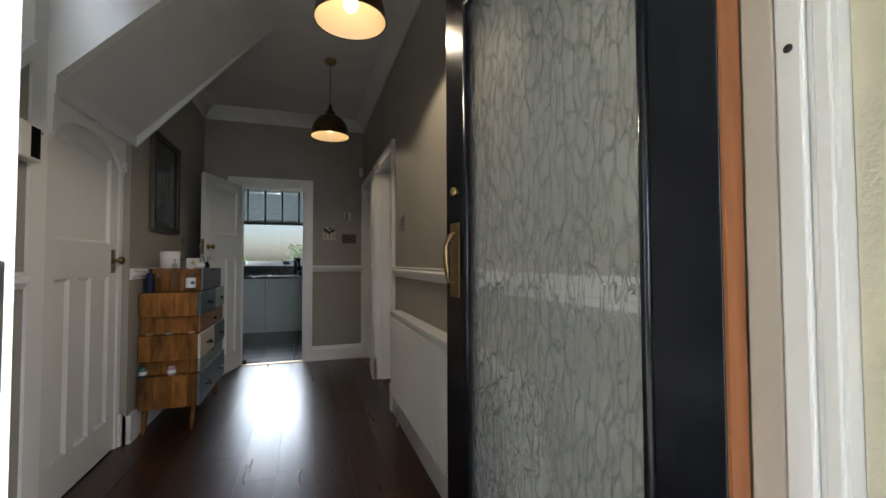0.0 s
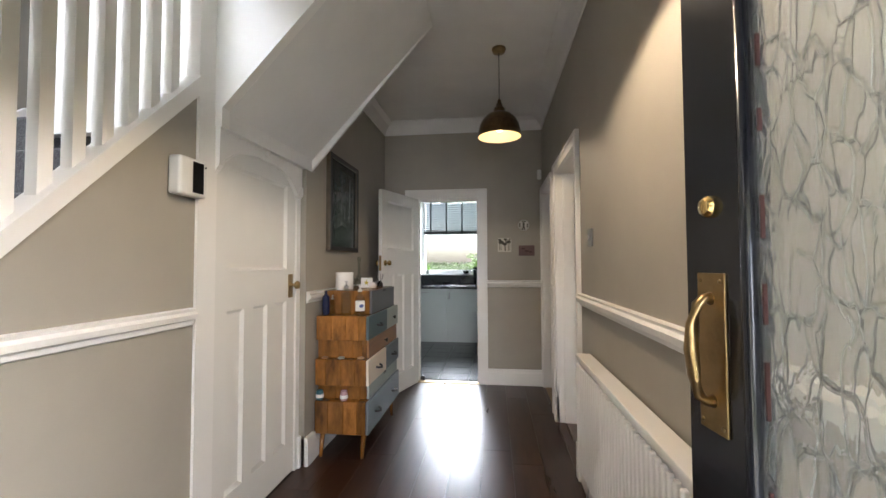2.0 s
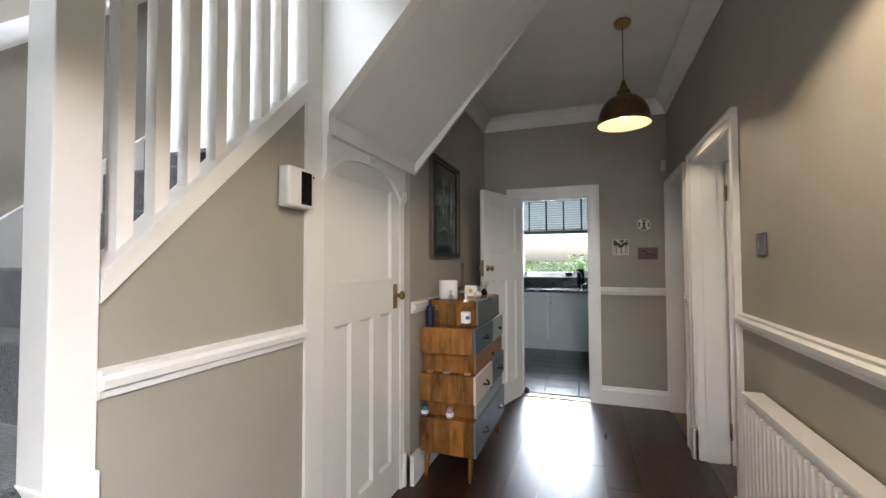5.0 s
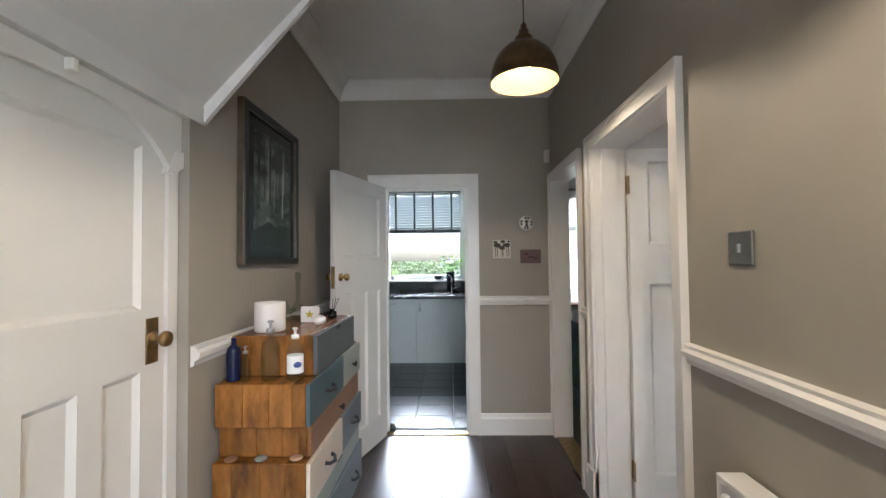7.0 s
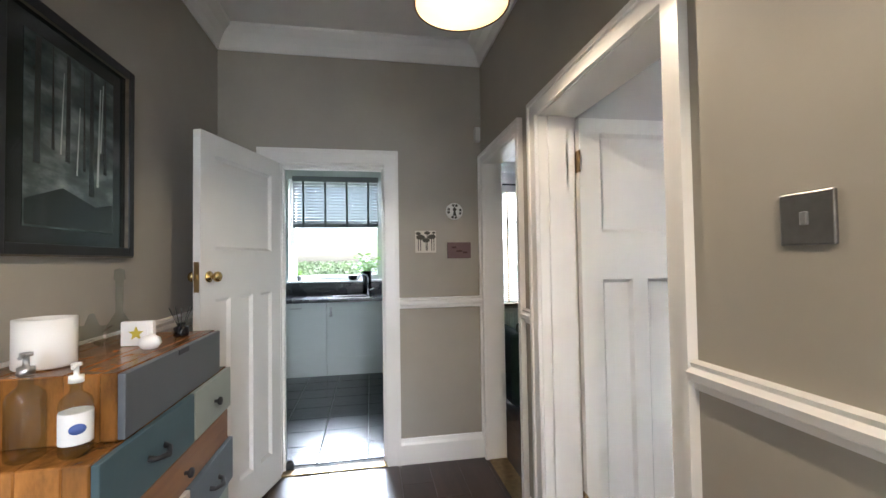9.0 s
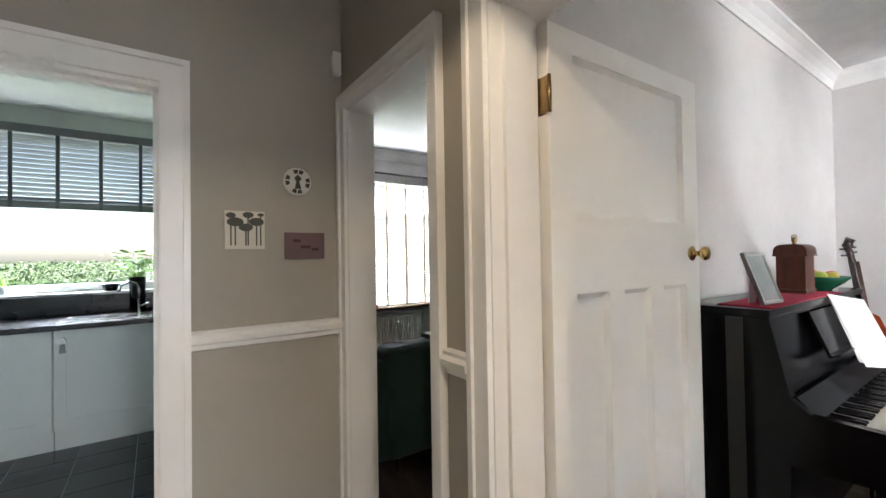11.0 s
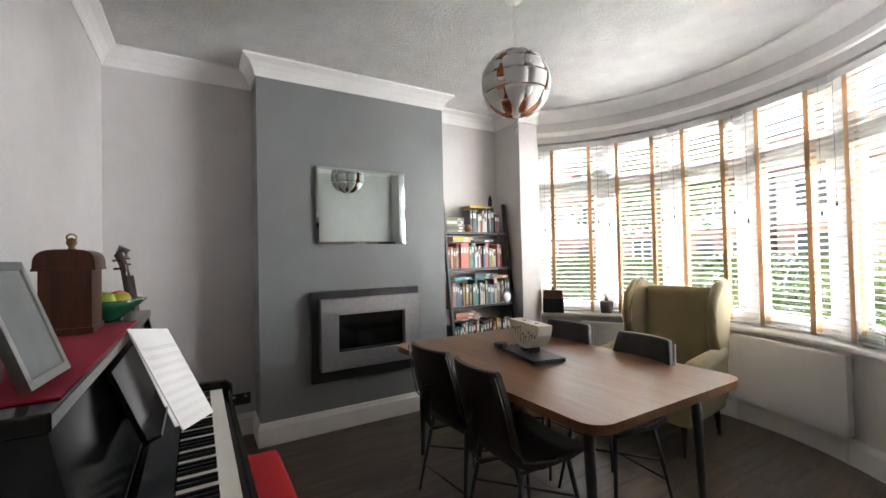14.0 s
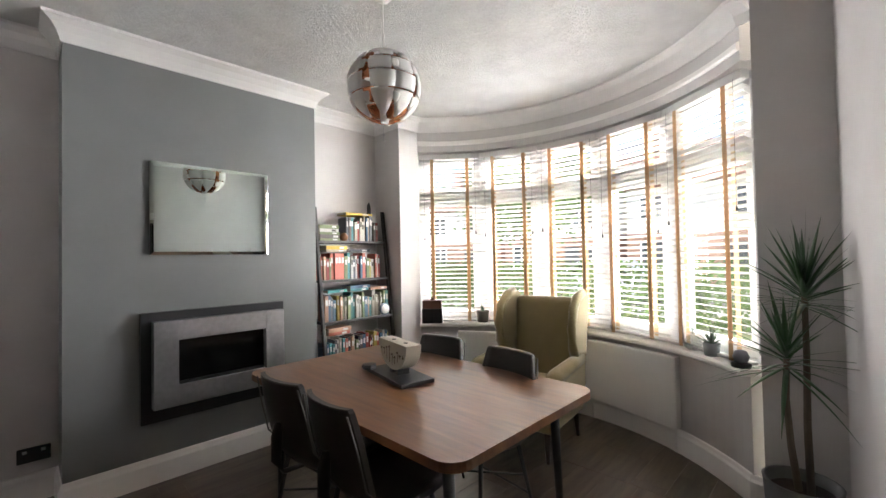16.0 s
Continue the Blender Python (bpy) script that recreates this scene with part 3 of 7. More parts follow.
def panel_door(name, label, w, h, m, mat, knob_z, mid_lo, mid_hi, plate=False, head=0.1, mun=0.075):
    """A door with one tall panel over three narrow ones, hinged along its left edge at the origin; leaf along +x, faces at y = 0 and 0.036."""
    d = empty(name, m, label, "door")
    b = Build()
    t, st = 0.038, 0.10
    pw = (w - 2 * st - 2 * mun) / 3
    b.box(0, st, 0, t, 0.01, h).box(w - st, w, 0, t, 0.01, h).box(st, w - st, 0, t, 0.01, 0.2).box(st, w - st, 0, t, mid_lo, mid_hi).box(st, w - st, 0, t, h - head, h)
    for k in (1, 2):
        x = st + k * pw + (k - 1) * mun
        b.box(x, x + mun, 0, t, 0.2, mid_lo)
    b.box(st, w - st, 0.0145, t - 0.0145, 0.2, h - head)
    holes = [(st, w - st, mid_hi, h - head)] + [(st + k * (pw + mun), st + k * (pw + mun) + pw, 0.2, mid_lo) for k in range(3)]
    for x0, x1, z0, z1 in holes:
        for yy, s in ((0.0, 1), (t, -1)):
            e, f, c = yy + s * 0.0015, yy + s * 0.0142, 0.015
            b.prism([(x0, e), (x0 + c, f), (x0, f)], "z", z0, z1).prism([(x1, e), (x1 - c, f), (x1, f)], "z", z0, z1)
            b.prism([(e, z0), (f, z0 + c), (f, z0)], "x", x0, x1).prism([(e, z1), (f, z1 - c), (f, z1)], "x", x0, x1)
    b.make("leaf", mat, d)
    b = Build()
    knob_mesh(b, pose(w - 0.055, 0, knob_z, 90))
    b.make("knob", M_BRASS_BRIGHT if not plate else M_BRASS, d, "round polished brass door knob")
    b = Build()
    knob_mesh(b, pose(w - 0.055, t, knob_z, -90))
    b.make("knob", M_BRASS_BRIGHT if not plate else M_BRASS, d)
    b = Build()
    b.box(w - 0.001, w + 0.002, 0.006, t - 0.006, knob_z - 0.07, knob_z + 0.07)
    b.box(w - 0.002, w + 0.012, 0.013, t - 0.013, knob_z - 0.014, knob_z + 0.014)
    if plate:
        b.box(w - 0.08, w - 0.03, -0.004, 0.001, knob_z - 0.075, knob_z + 0.065)
    b.make("latch", M_BRASS, d, "brass latch plate on the door edge")
    for z in (0.22, h - 0.2):
        b = Build()
        b.box(-0.004, 0.0, 0.0, t - 0.004, z - 0.05, z + 0.05)
        b.tube([(-0.004, -0.006, z - 0.05), (-0.004, -0.006, z + 0.05)], 0.006)
        b.make("hinge", M_BRASS, d, "worn brass hinge")
    return d


# dining room door stands open into the room, kitchen door open into the hall, cupboard door shut
panel_door("door_dining", "open cream painted panelled door with brass knob", 0.795, 1.975, pose(1.340, 4.470, 0, 0, 0, -1.5), M_CREAM_GLOSS, 1.34, 1.232, 1.448, False, 0.07)
panel_door("door_kitchen", "open white painted panelled door beside the chest", 0.69, 1.955, pose(-0.195, 5.452, 0, 0, 0, -108.0), M_CREAM_GLOSS, 1.27, 1.16, 1.40)
panel_door("door_cupboard", "shut cream panelled cupboard door under the stair", 0.752, 1.865, pose(SP - 0.012, 2.77, 0.0, 0, 0, 90) @ pose(0, -0.008, 0), M_CREAM_GLOSS, 1.135, 1.043, 1.23, True, 0.135)

# panelled front of the understair cupboard with a flat arch over the door
b = Build()
b.box(SP - 0.09, SP + 0.012, 2.65, 2.765, 0, CEIL)
b.box(SP - 0.09, SP + 0.005, 3.527, 3.575, 0, 1.868)
arch_pts = [(2.765 + 0.76 * k / 24, 1.675 + 0.145 * (1 - abs(2 * k / 24 - 1) ** 3.2)) for k in range(25)]
b.prism([(3.60, 1.70), (3.60, 1.869), (2.765, 1.869)] + arch_pts, "x", SP - 0.004, SP + 0.012)
b.prism([(p, z - 0.005) for p, z in arch_pts] + [(p, z + 0.007) for p, z in arch_pts[::-1]], "x", SP + 0.004, SP + 0.018)
# end brackets and the little block at the crown, carrying the overhang
b.prism([(SP, 1.665), (SP + 0.012, 1.672), (SP + 0.032, 1.70), (SP + 0.036, 1.869), (SP, 1.869)], "y", 2.752, 2.782)
b.prism([(SP, 1.67), (SP + 0.02, 1.68), (SP + 0.034, 1.71), (SP + 0.036, 1.869), (SP, 1.869)], "y", 3.585, 3.62)
b.prism([(3.50, 1.665), (3.535, 1.665), (3.585, 1.70), (3.585, 1.75), (3.545, 1.74), (3.52, 1.70)], "x", SP, SP + 0.02)
b.box(SP, SP + 0.032, 3.148, 3.168, 1.838, 1.869, bevel=0.004)
setting(b, "trim_cupboard_surround", M_WHITE, "white cupboard surround with shallow arch and brackets", "door frame")
b = Build()
b.box(SP - 0.1, SP + 0.02, 3.555, 3.60, 0, 0.19).box(HL - 0.05, HL + 0.025, 3.58, 3.69, 0, 0.175)
setting(b, "trim_plinth_block", M_WHITE, "white plinth block at the cupboard corner", "skirting")
b = Build()
b.box(SX0, SX0 + 0.02, 2.66, 3.6, 0, 1.8).box(SX0, SP - 0.06, 3.58, 3.66, 0, 1.88)
setting(b, "wall_cupboard_inside", M_GREY_WALL, "plain inside of the understair cupboard")

# ---- staircase ----
stair = empty("staircase", None, "white painted staircase with charcoal carpet", "staircase", kind="structure")
RISE, GOING, Y4 = 0.225, 0.19, 1.85
for k in range(1, 10):
    b = Build()
    y0 = Y4 + (k - 4) * GOING
    z1 = RISE * k - 0.04
    depth = GOING + 0.02 if k < 9 else 0.85
    if k == 4:
        b.box(SX0 + 0.03, SP - 0.04, y0 - 0.19, y0 + depth, z1 - RISE - 0.02, z1, bevel=0.045, seg=4)
    else:
        b.box(SX0 + 0.03, SP - 0.1, y0, y0 + depth, z1 - RISE - 0.02, z1, bevel=0.018, seg=3)
    if k <= 3:
        b.box(SP - 0.16, SP + (0.10 if k == 3 else 0.12), y0 + 0.0, Y4 + (0.09 if k == 3 else 0.05), 0.0 if k == 1 else z1 - RISE, z1, bevel=0.02, seg=3)
    b.make("carpeted_step", M_CARPET, stair, "charcoal grey carpeted stair tread" if k == 1 else "")
b = Build()
b.box(SP + 0.06, SP + 0.125, 1.60, 1.965, 0.59, 0.623, bevel=0.012).box(SP - 0.02, SP + 0.105, 1.62, 1.95, 0, 0.59)
b.make("step_end", M_WHITE, stair, "white rounded end of the bottom step")
b = Build()
b.box(SP - 0.09, SP + 0.008, 1.835, 1.93, 0.3, 2.0, bevel=0.004).box(SP - 0.096, SP + 0.014, 1.828, 1.936, 0.3, 0.86, bevel=0.004)
b.make("newel_post", M_WHITE, stair, "square white newel post")
b = Build()
b.prism([(1.93, 1.235), (2.65, 1.965), (2.65, 2.045), (1.93, 1.305)], "x", SP - 0.06, SP + 0.012)
b.prism([(1.93, 1.29), (2.65, 2.03), (2.65, 2.05), (1.93, 1.31)], "x", SP - 0.07, SP + 0.022)
b.make("string_board", M_WHITE, stair, "white sloping string board")
b = Build()
b.prism([(1.90, 1.93), (2.70, 2.76), (2.70, 2.85), (1.90, 2.02)], "x", SP - 0.07, SP + 0.0)
b.prism([(1.90, 1.925), (2.70, 2.755), (2.70, 2.78), (1.90, 1.95)], "x", SP - 0.055, SP - 0.015)
b.make("handrail", M_WHITE, stair, "white handrail")
for k in range(7):
    y = 1.995 + 0.0925 * k
    z0, z1 = 1.28 + (y - 1.93) * 1.02, 1.95 + (y - 1.90) * 1.035
    b = Build()
    b.prism([(y - 0.02, z0 - 0.0), (y + 0.02, z0 + 0.04), (y + 0.02, z1 + 0.02), (y - 0.02, z1 - 0.02)], "x", SP - 0.055, SP - 0.015)
    b.make("baluster", M_WHITE, stair)
b = Build()
b.prism([(1.3, 0.3), (2.9, 1.60), (2.9, 2.066), (1.3, 0.663)], "x", SX0, SX0 + 0.03)
b.make("wall_string", M_WHITE, stair, "white sloping skirting against the stairwell wall")
b = Build()
b.prism([(1.2, 1.175), (3.2, 3.095), (3.2, 3.21), (1.2, 1.289)], "x", SX0, SX0 + 0.02)
b.prism([(1.2, 1.205), (3.2, 3.125), (3.2, 3.18), (1.2, 1.259)], "x", SX0, SX0 + 0.04)
b.make("wall_rail", M_WHITE, stair, "white sloping rail along the stairwell wall")

# ---- entrance door, open against the radiator ----
HINGE, ENDP = Vector((1.132, 0.957, 0)), Vector((1.013, 1.835, 0))
dvec = ENDP - HINGE
DWID = dvec.length
fd = empty("front_door", pose(HINGE.x, HINGE.y, 0.0, 0, 0, math.degrees(math.atan2(dvec.y, dvec.x))), "open black front door with patterned obscure glass", "door")


def hammered_glass():
    """Cast obscure glass: flat tall cells parted by fine crinkled grooves."""
    m, nt, b = nodes_of("obscure_glass")
    v = tex_coord(nt, (34, 34, 13), False)
    warp = nt.nodes.new("ShaderNodeTexNoise")
    warp.inputs["Scale"].default_value = 1.1
    nt.links.new(v, warp.inputs["Vector"])
    mixv = nt.nodes.new("ShaderNodeVectorMath")
    mixv.operation = "MULTIPLY_ADD"
    mixv.inputs[1].default_value = (0.7, 0.7, 0.7)
    nt.links.new(warp.outputs["Color"], mixv.inputs[0])
    nt.links.new(v, mixv.inputs[2])
    vo = nt.nodes.new("ShaderNodeTexVoronoi")
    vo.feature = "DISTANCE_TO_EDGE"
    vo.inputs["Scale"].default_value = 1.0
    nt.links.new(mixv.outputs[0], vo.inputs["Vector"])
    mr = nt.nodes.new("ShaderNodeMapRange")
    mr.interpolation_type = "SMOOTHSTEP"
    mr.inputs["From Max"].default_value = 0.06
    nt.links.new(vo.outputs["Distance"], mr.inputs["Value"])
    add = nt.nodes.new("ShaderNodeMath")
    add.operation = "MULTIPLY_ADD"
    add.inputs[1].default_value = 0.55
    nt.links.new(warp.outputs["Fac"], add.inputs[0])
    # the grooves break off and start again along their length
    gaps = nt.nodes.new("ShaderNodeTexNoise")
    gaps.inputs["Scale"].default_value = 0.9
    nt.links.new(v, gaps.inputs["Vector"])
    fade = nt.nodes.new("ShaderNodeMapRange")
    fade.interpolation_type = "SMOOTHSTEP"
    fade.inputs["From Min"].default_value = 0.52
    fade.inputs["From Max"].default_value = 0.66
    nt.links.new(gaps.outputs["Fac"], fade.inputs["Value"])
    groove = nt.nodes.new("ShaderNodeMath")
    groove.operation = "MAXIMUM"
    nt.links.new(mr.outputs[0], groove.inputs[0])
    nt.links.new(fade.outputs[0], groove.inputs[1])
    nt.links.new(groove.outputs[0], add.inputs[2])
    b.inputs["Base Color"].default_value = (0.94, 0.97, 0.95, 1)
    b.inputs["Transmission Weight"].default_value = 0.8
    b.inputs["Roughness"].default_value = 0.03
    b.inputs["IOR"].default_value = 1.45
    bump(nt, b, add.outputs[0], 0.8, 0.006)
    return m


M_OBSCURE = hammered_glass()
b = Build()
b.box(0, 0.115, 0.0, 0.044, 0.005, 2.03, bevel=0.002).box(DWID - 0.13, DWID, 0.0, 0.044, 0.005, 2.03, bevel=0.002).box(0.115, DWID - 0.13, 0.0, 0.044, 0.005, 0.22).box(0.115, DWID - 0.13, 0.0, 0.044, 1.93, 2.03)
b.make("door_leaf", M_BLACK_DOOR, fd)
b = Build()
for x0, x1, z0, z1 in ((0.115, 0.133, 0.22, 1.93), (DWID - 0.148, DWID - 0.13, 0.22, 1.93)):
    b.tube([((x0 + x1) / 2, 0.044, z0), ((x0 + x1) / 2, 0.044, z1)], 0.010, 10)
for z in (0.23, 1.92):
    b.tube([(0.115, 0.044, z), (DWID - 0.13, 0.044, z)], 0.010, 10)
b.make("glazing_bead", M_BLACK_DOOR, fd, "rounded black glazing bead")
b = Build()
b.box(0.112, DWID - 0.127, 0.018, 0.026, 0.215, 1.935)
b.make("glass_panel", M_OBSCURE, fd, "rippled obscure glass panel").visible_shadow = False
b = Build()
b.box(-0.006, -0.0005, 0.0005, 0.0435, 0.005, 2.03)
b.make("hinge_edge", M_ORANGE, fd, "bare orange timber edge")
M_RED = painted("red_putty", (0.045, 0.012, 0.009), 0.7, grain=40, vary=0.4)
b = Build()
rr = random.Random(5)
z = 0.25
while z < 1.9:
    hgt = rr.uniform(0.03, 0.08)
    b.box(DWID - 0.1515, DWID - 0.1485, 0.030, 0.035, z, z + hgt)
    z += hgt + rr.uniform(0.04, 0.12)
b.make("putty_line", M_RED, fd, "flaking red putty along the glass")
b = Build()
b.box(DWID - 0.095, DWID - 0.033, 0.044, 0.048, 1.006, 1.244, bevel=0.0015)
for x in (DWID - 0.087, DWID - 0.041):
    for z in (1.018, 1.232):
        b.turned([(0.004, 0), (0.003, 0.002), (0.0005, 0.0025)], pose(x, 0.048, z, -90), 8)
b.make("handle_plate", M_BRASS, fd, "worn brass backplate")
b = Build()
hx = DWID - 0.064
b.tube([(hx, 0.046, 1.205), (hx, 0.058, 1.205), (hx, 0.068, 1.197), (hx, 0.076, 1.165), (hx, 0.079, 1.13), (hx, 0.076, 1.092), (hx, 0.068, 1.06), (hx, 0.058, 1.052), (hx, 0.046, 1.052)], [0.011, 0.007, 0.008, 0.0095, 0.0105, 0.0095, 0.008, 0.007, 0.011], 10)
b.make("pull_handle", M_BRASS, fd, "curved aged brass pull handle")
b = Build()
b.turned([(0.017, 0), (0.017, 0.006), (0.013, 0.010), (0.012, 0.012), (0.004, 0.0125), (0.0005, 0.012)], pose(hx, 0.044, 1.345, -90), 20)
b.make("cylinder_lock", M_BRASS_BRIGHT, fd, "round brass cylinder lock")

b = Build()
b.box(1.134, 1.157, 0.905, 0.95, -0.1, 2.12, bevel=0.003)
b.make("frame_inner", M_BEIGE, empty("front_door_frame", None, "white and beige painted timber entrance frame", "door frame", kind="structure"))
fdf = bpy.data.objects["front_door_frame"]
b = Build()
b.box(1.142, 1.205, 0.837, 0.904, -0.1, 2.2).box(1.130, 1.142, 0.868, 0.902, -0.1, 2.2, bevel=0.004).box(1.136, 1.143, 0.842, 0.862, -0.1, 2.2, bevel=0.003)
b.box(0.245, 0.304, 0.865, 0.935, -0.1, 2.12).box(0.304, 1.0995, 0.865, 0.935, 2.06, 2.12).box(0.2, 0.244, 0.80, 0.9, -0.1, 2.12).box(0.2, 1.205, 0.80, 0.90, 2.12, 2.25)
b.make("frame_outer", M_WHITE, fdf, "chipped white outer frame")
# black bead set on the frame, for the shade inside a screw hole
b = Build()
b.turned([(0.006, 0), (0.005, 0.002), (0.0005, 0.003)], pose(1.130, 0.885, 1.40, 0, -90), 10)
b.make("screw_hole_shade", M_BLACK_MATT, fdf)
b = Build()
b.box(0.303, 0.306, 0.89, 0.92, 1.02, 1.12)
b.make("strike_plate", M_STEEL, fdf, "steel strike plate")

# ---- hall things ----


def radiator(name, label, length, z0, z1, m, fins=True, depth=0.09):
    """A pressed steel panel radiator along +x, its back at y = 0 and its front at y = depth."""
    r = empty(name, m, label, "radiator")
    b = Build()
    b.box(0.012, length - 0.012, depth - 0.03, depth - 0.016, z0, z1 - 0.012, bevel=0.004)
    n = int(length / 0.04) if fins else -1
    step = (length - 0.06) / max(n, 1)
    for k in range(n + 1):
        x = 0.03 + k * step
        b.box(x - 0.0105, x + 0.0105, depth - 0.018, depth, z0 + 0.03, z1 - 0.045, bevel=0.004, seg=1)
    if not fins:
        b.box(0.004, length - 0.004, depth - 0.01, depth, z0 + 0.004, z1 - 0.006, bevel=0.006, seg=3)
    b.box(0.0, length, 0.012, depth - 0.002, z1 - 0.02, z1, bevel=0.004)
    b.box(0.0, 0.006, 0.012, depth - 0.004, z0 + 0.01, z1 - 0.005).box(length - 0.006, length, 0.012, depth - 0.004, z0 + 0.01, z1 - 0.005)
    b.make("panel", M_RAD, r)
    for x in (0.03, length - 0.03):
        b = Build()
        b.tube([(x, depth / 2, z0 + 0.05), (x, depth / 2, z0 - 0.04), (x, depth / 2, 0.0)], 0.0075)
        b.make("pipe", M_RAD, r, "white painted pipe")
    b = Build()
    b.turned([(0.012, 0), (0.014, 0.01), (0.018, 0.02), (0.019, 0.06), (0.016, 0.07), (0.0005, 0.072)], pose(length + 0.012, depth / 2, z0 + 0.03), 14)
    b.make("valve", M_PLASTIC, r, "white plastic valve")
    for x in (0.15, length - 0.15):
        b = Build()
        b.box(x - 0.02, x + 0.02, 0.0, 0.02, z0 + 0.1, z1 - 0.1)
        b.make("bracket", M_STEEL, r)
    return r


radiator("radiator", "white ribbed panel radiator on the hall wall", 1.84, 0.20, 0.79, pose(HR, 1.50, 0, 0, 0, 90))


def pendant(m):
    p = empty("pendant_lamp", m, "aged brass dome pendant lamp, lit, over the hall", "lamp", "hall pendant lamps")
    b = Build()
    b.turned([(0.05, 0), (0.05, -0.012), (0.042, -0.03), (0.01, -0.034), (0.0005, -0.034)], pose(0, 0, CEIL), 24)
    b.make("ceiling_rose", M_BRASS, p)
    b = Build()
    b.tube([(0, 0, CEIL - 0.03), (0, 0, 2.42)], 0.0028, 6)
    b.make("flex", M_BLACK_MATT, p, "thin dark flex")
    b = Build()
    b.turned([(0.008, 2.43), (0.014, 2.42), (0.012, 2.405), (0.022, 2.398), (0.024, 2.372), (0.036, 2.368), (0.04, 2.362), (0.04, 2.338), (0.05, 2.334), (0.085, 2.318), (0.117, 2.285), (0.138, 2.245), (0.149, 2.20), (0.152, 2.165), (0.156, 2.162), (0.1555, 2.158), (0.150, 2.160)], None, 36, cap=False)
    b.make("shade", M_SHADE, p, "domed antique brass shade")
    b = Build()
    b.turned([(0.151, 2.161), (0.1435, 2.20), (0.1285, 2.243), (0.1035, 2.282), (0.073, 2.308), (0.03, 2.32), (0.002, 2.322)], None, 36, cap=False)
    b.make("shade_lining", M_LINING, p, "pale enamel inside of the shade")
    b = Build()
    b.turned([(0.0005, 2.20), (0.018, 2.204), (0.03, 2.222), (0.032, 2.24), (0.022, 2.268), (0.014, 2.285), (0.014, 2.318)], None, 20)
    b.make("bulb", M_BULB, p, "glowing warm bulb")
    return p


M_SHADE = metal("antique_brass_shade", (0.2, 0.135, 0.07), 0.28, 0.7)
M_BULB = glowing("warm_bulb", (1.0, 0.66, 0.3), 3.0)
M_LINING = painted("cream_enamel_lining", (0.78, 0.72, 0.6), 0.5)
pl = pendant(pose(0.695, 4.02, 0))
copy_thing(pl, pose(0.695, 2.30, 0))
for y in (4.02, 2.30):
    d = bpy.data.lights.new("pendant_glow", "SPOT")
    d.energy, d.color, d.shadow_soft_size, d.spot_size, d.spot_blend = (4.2 if y < 3 else 1.5), (1.0, 0.8, 0.56), 0.012, radians(150), 0.25
    new("pendant_glow", d).matrix_world = look((0.695, y, 2.183), (0.695, y, 0))

# chest of drawers: staggered mango-wood boxes
M_MANGO = wood("mango_wood", (0.055, 0.019, 0.005), (0.40, 0.165, 0.034), 0.22, "z", 3.2, 4.5, 0.4)
M_MANGO_D = wood("brown_mango_front", (0.14, 0.056, 0.018), (0.28, 0.13, 0.042), 0.35, "y", 8, 2.6, 0.1)
chest = empty("chest_of_drawers", pose(-0.52, 3.69, 0), "mango wood chest with staggered multicoloured drawers", "chest of drawers")
TIERS = [  # height range, near end, far end, front
    (0.16, 0.372, 0.0, 0.86, 0.355), (0.372, 0.47, 0.055, 0.83, 0.345), (0.47, 0.64, 0.005, 0.85, 0.355),
    (0.64, 0.76, 0.05, 0.82, 0.345), (0.76, 0.92, 0.02, 0.84, 0.35), (0.92, 1.08, 0.13, 0.75, 0.34)]
FRONTS = [
    (0, [(0.0, 1.0, (0.10, 0.125, 0.15))]), (1, [(0.0, 1.0, (0.25, 0.29, 0.28))]),
    (2, [(0.0, 0.53, (0.6, 0.52, 0.42)), (0.53, 1.0, (0.10, 0.125, 0.15))]), (3, [(0.0, 1.0, None)]),
    (4, [(0.0, 0.58, (0.05, 0.09, 0.105)), (0.58, 1.0, (0.3, 0.33, 0.29))]), (5, [(0.0, 1.0, (0.085, 0.092, 0.10))])]
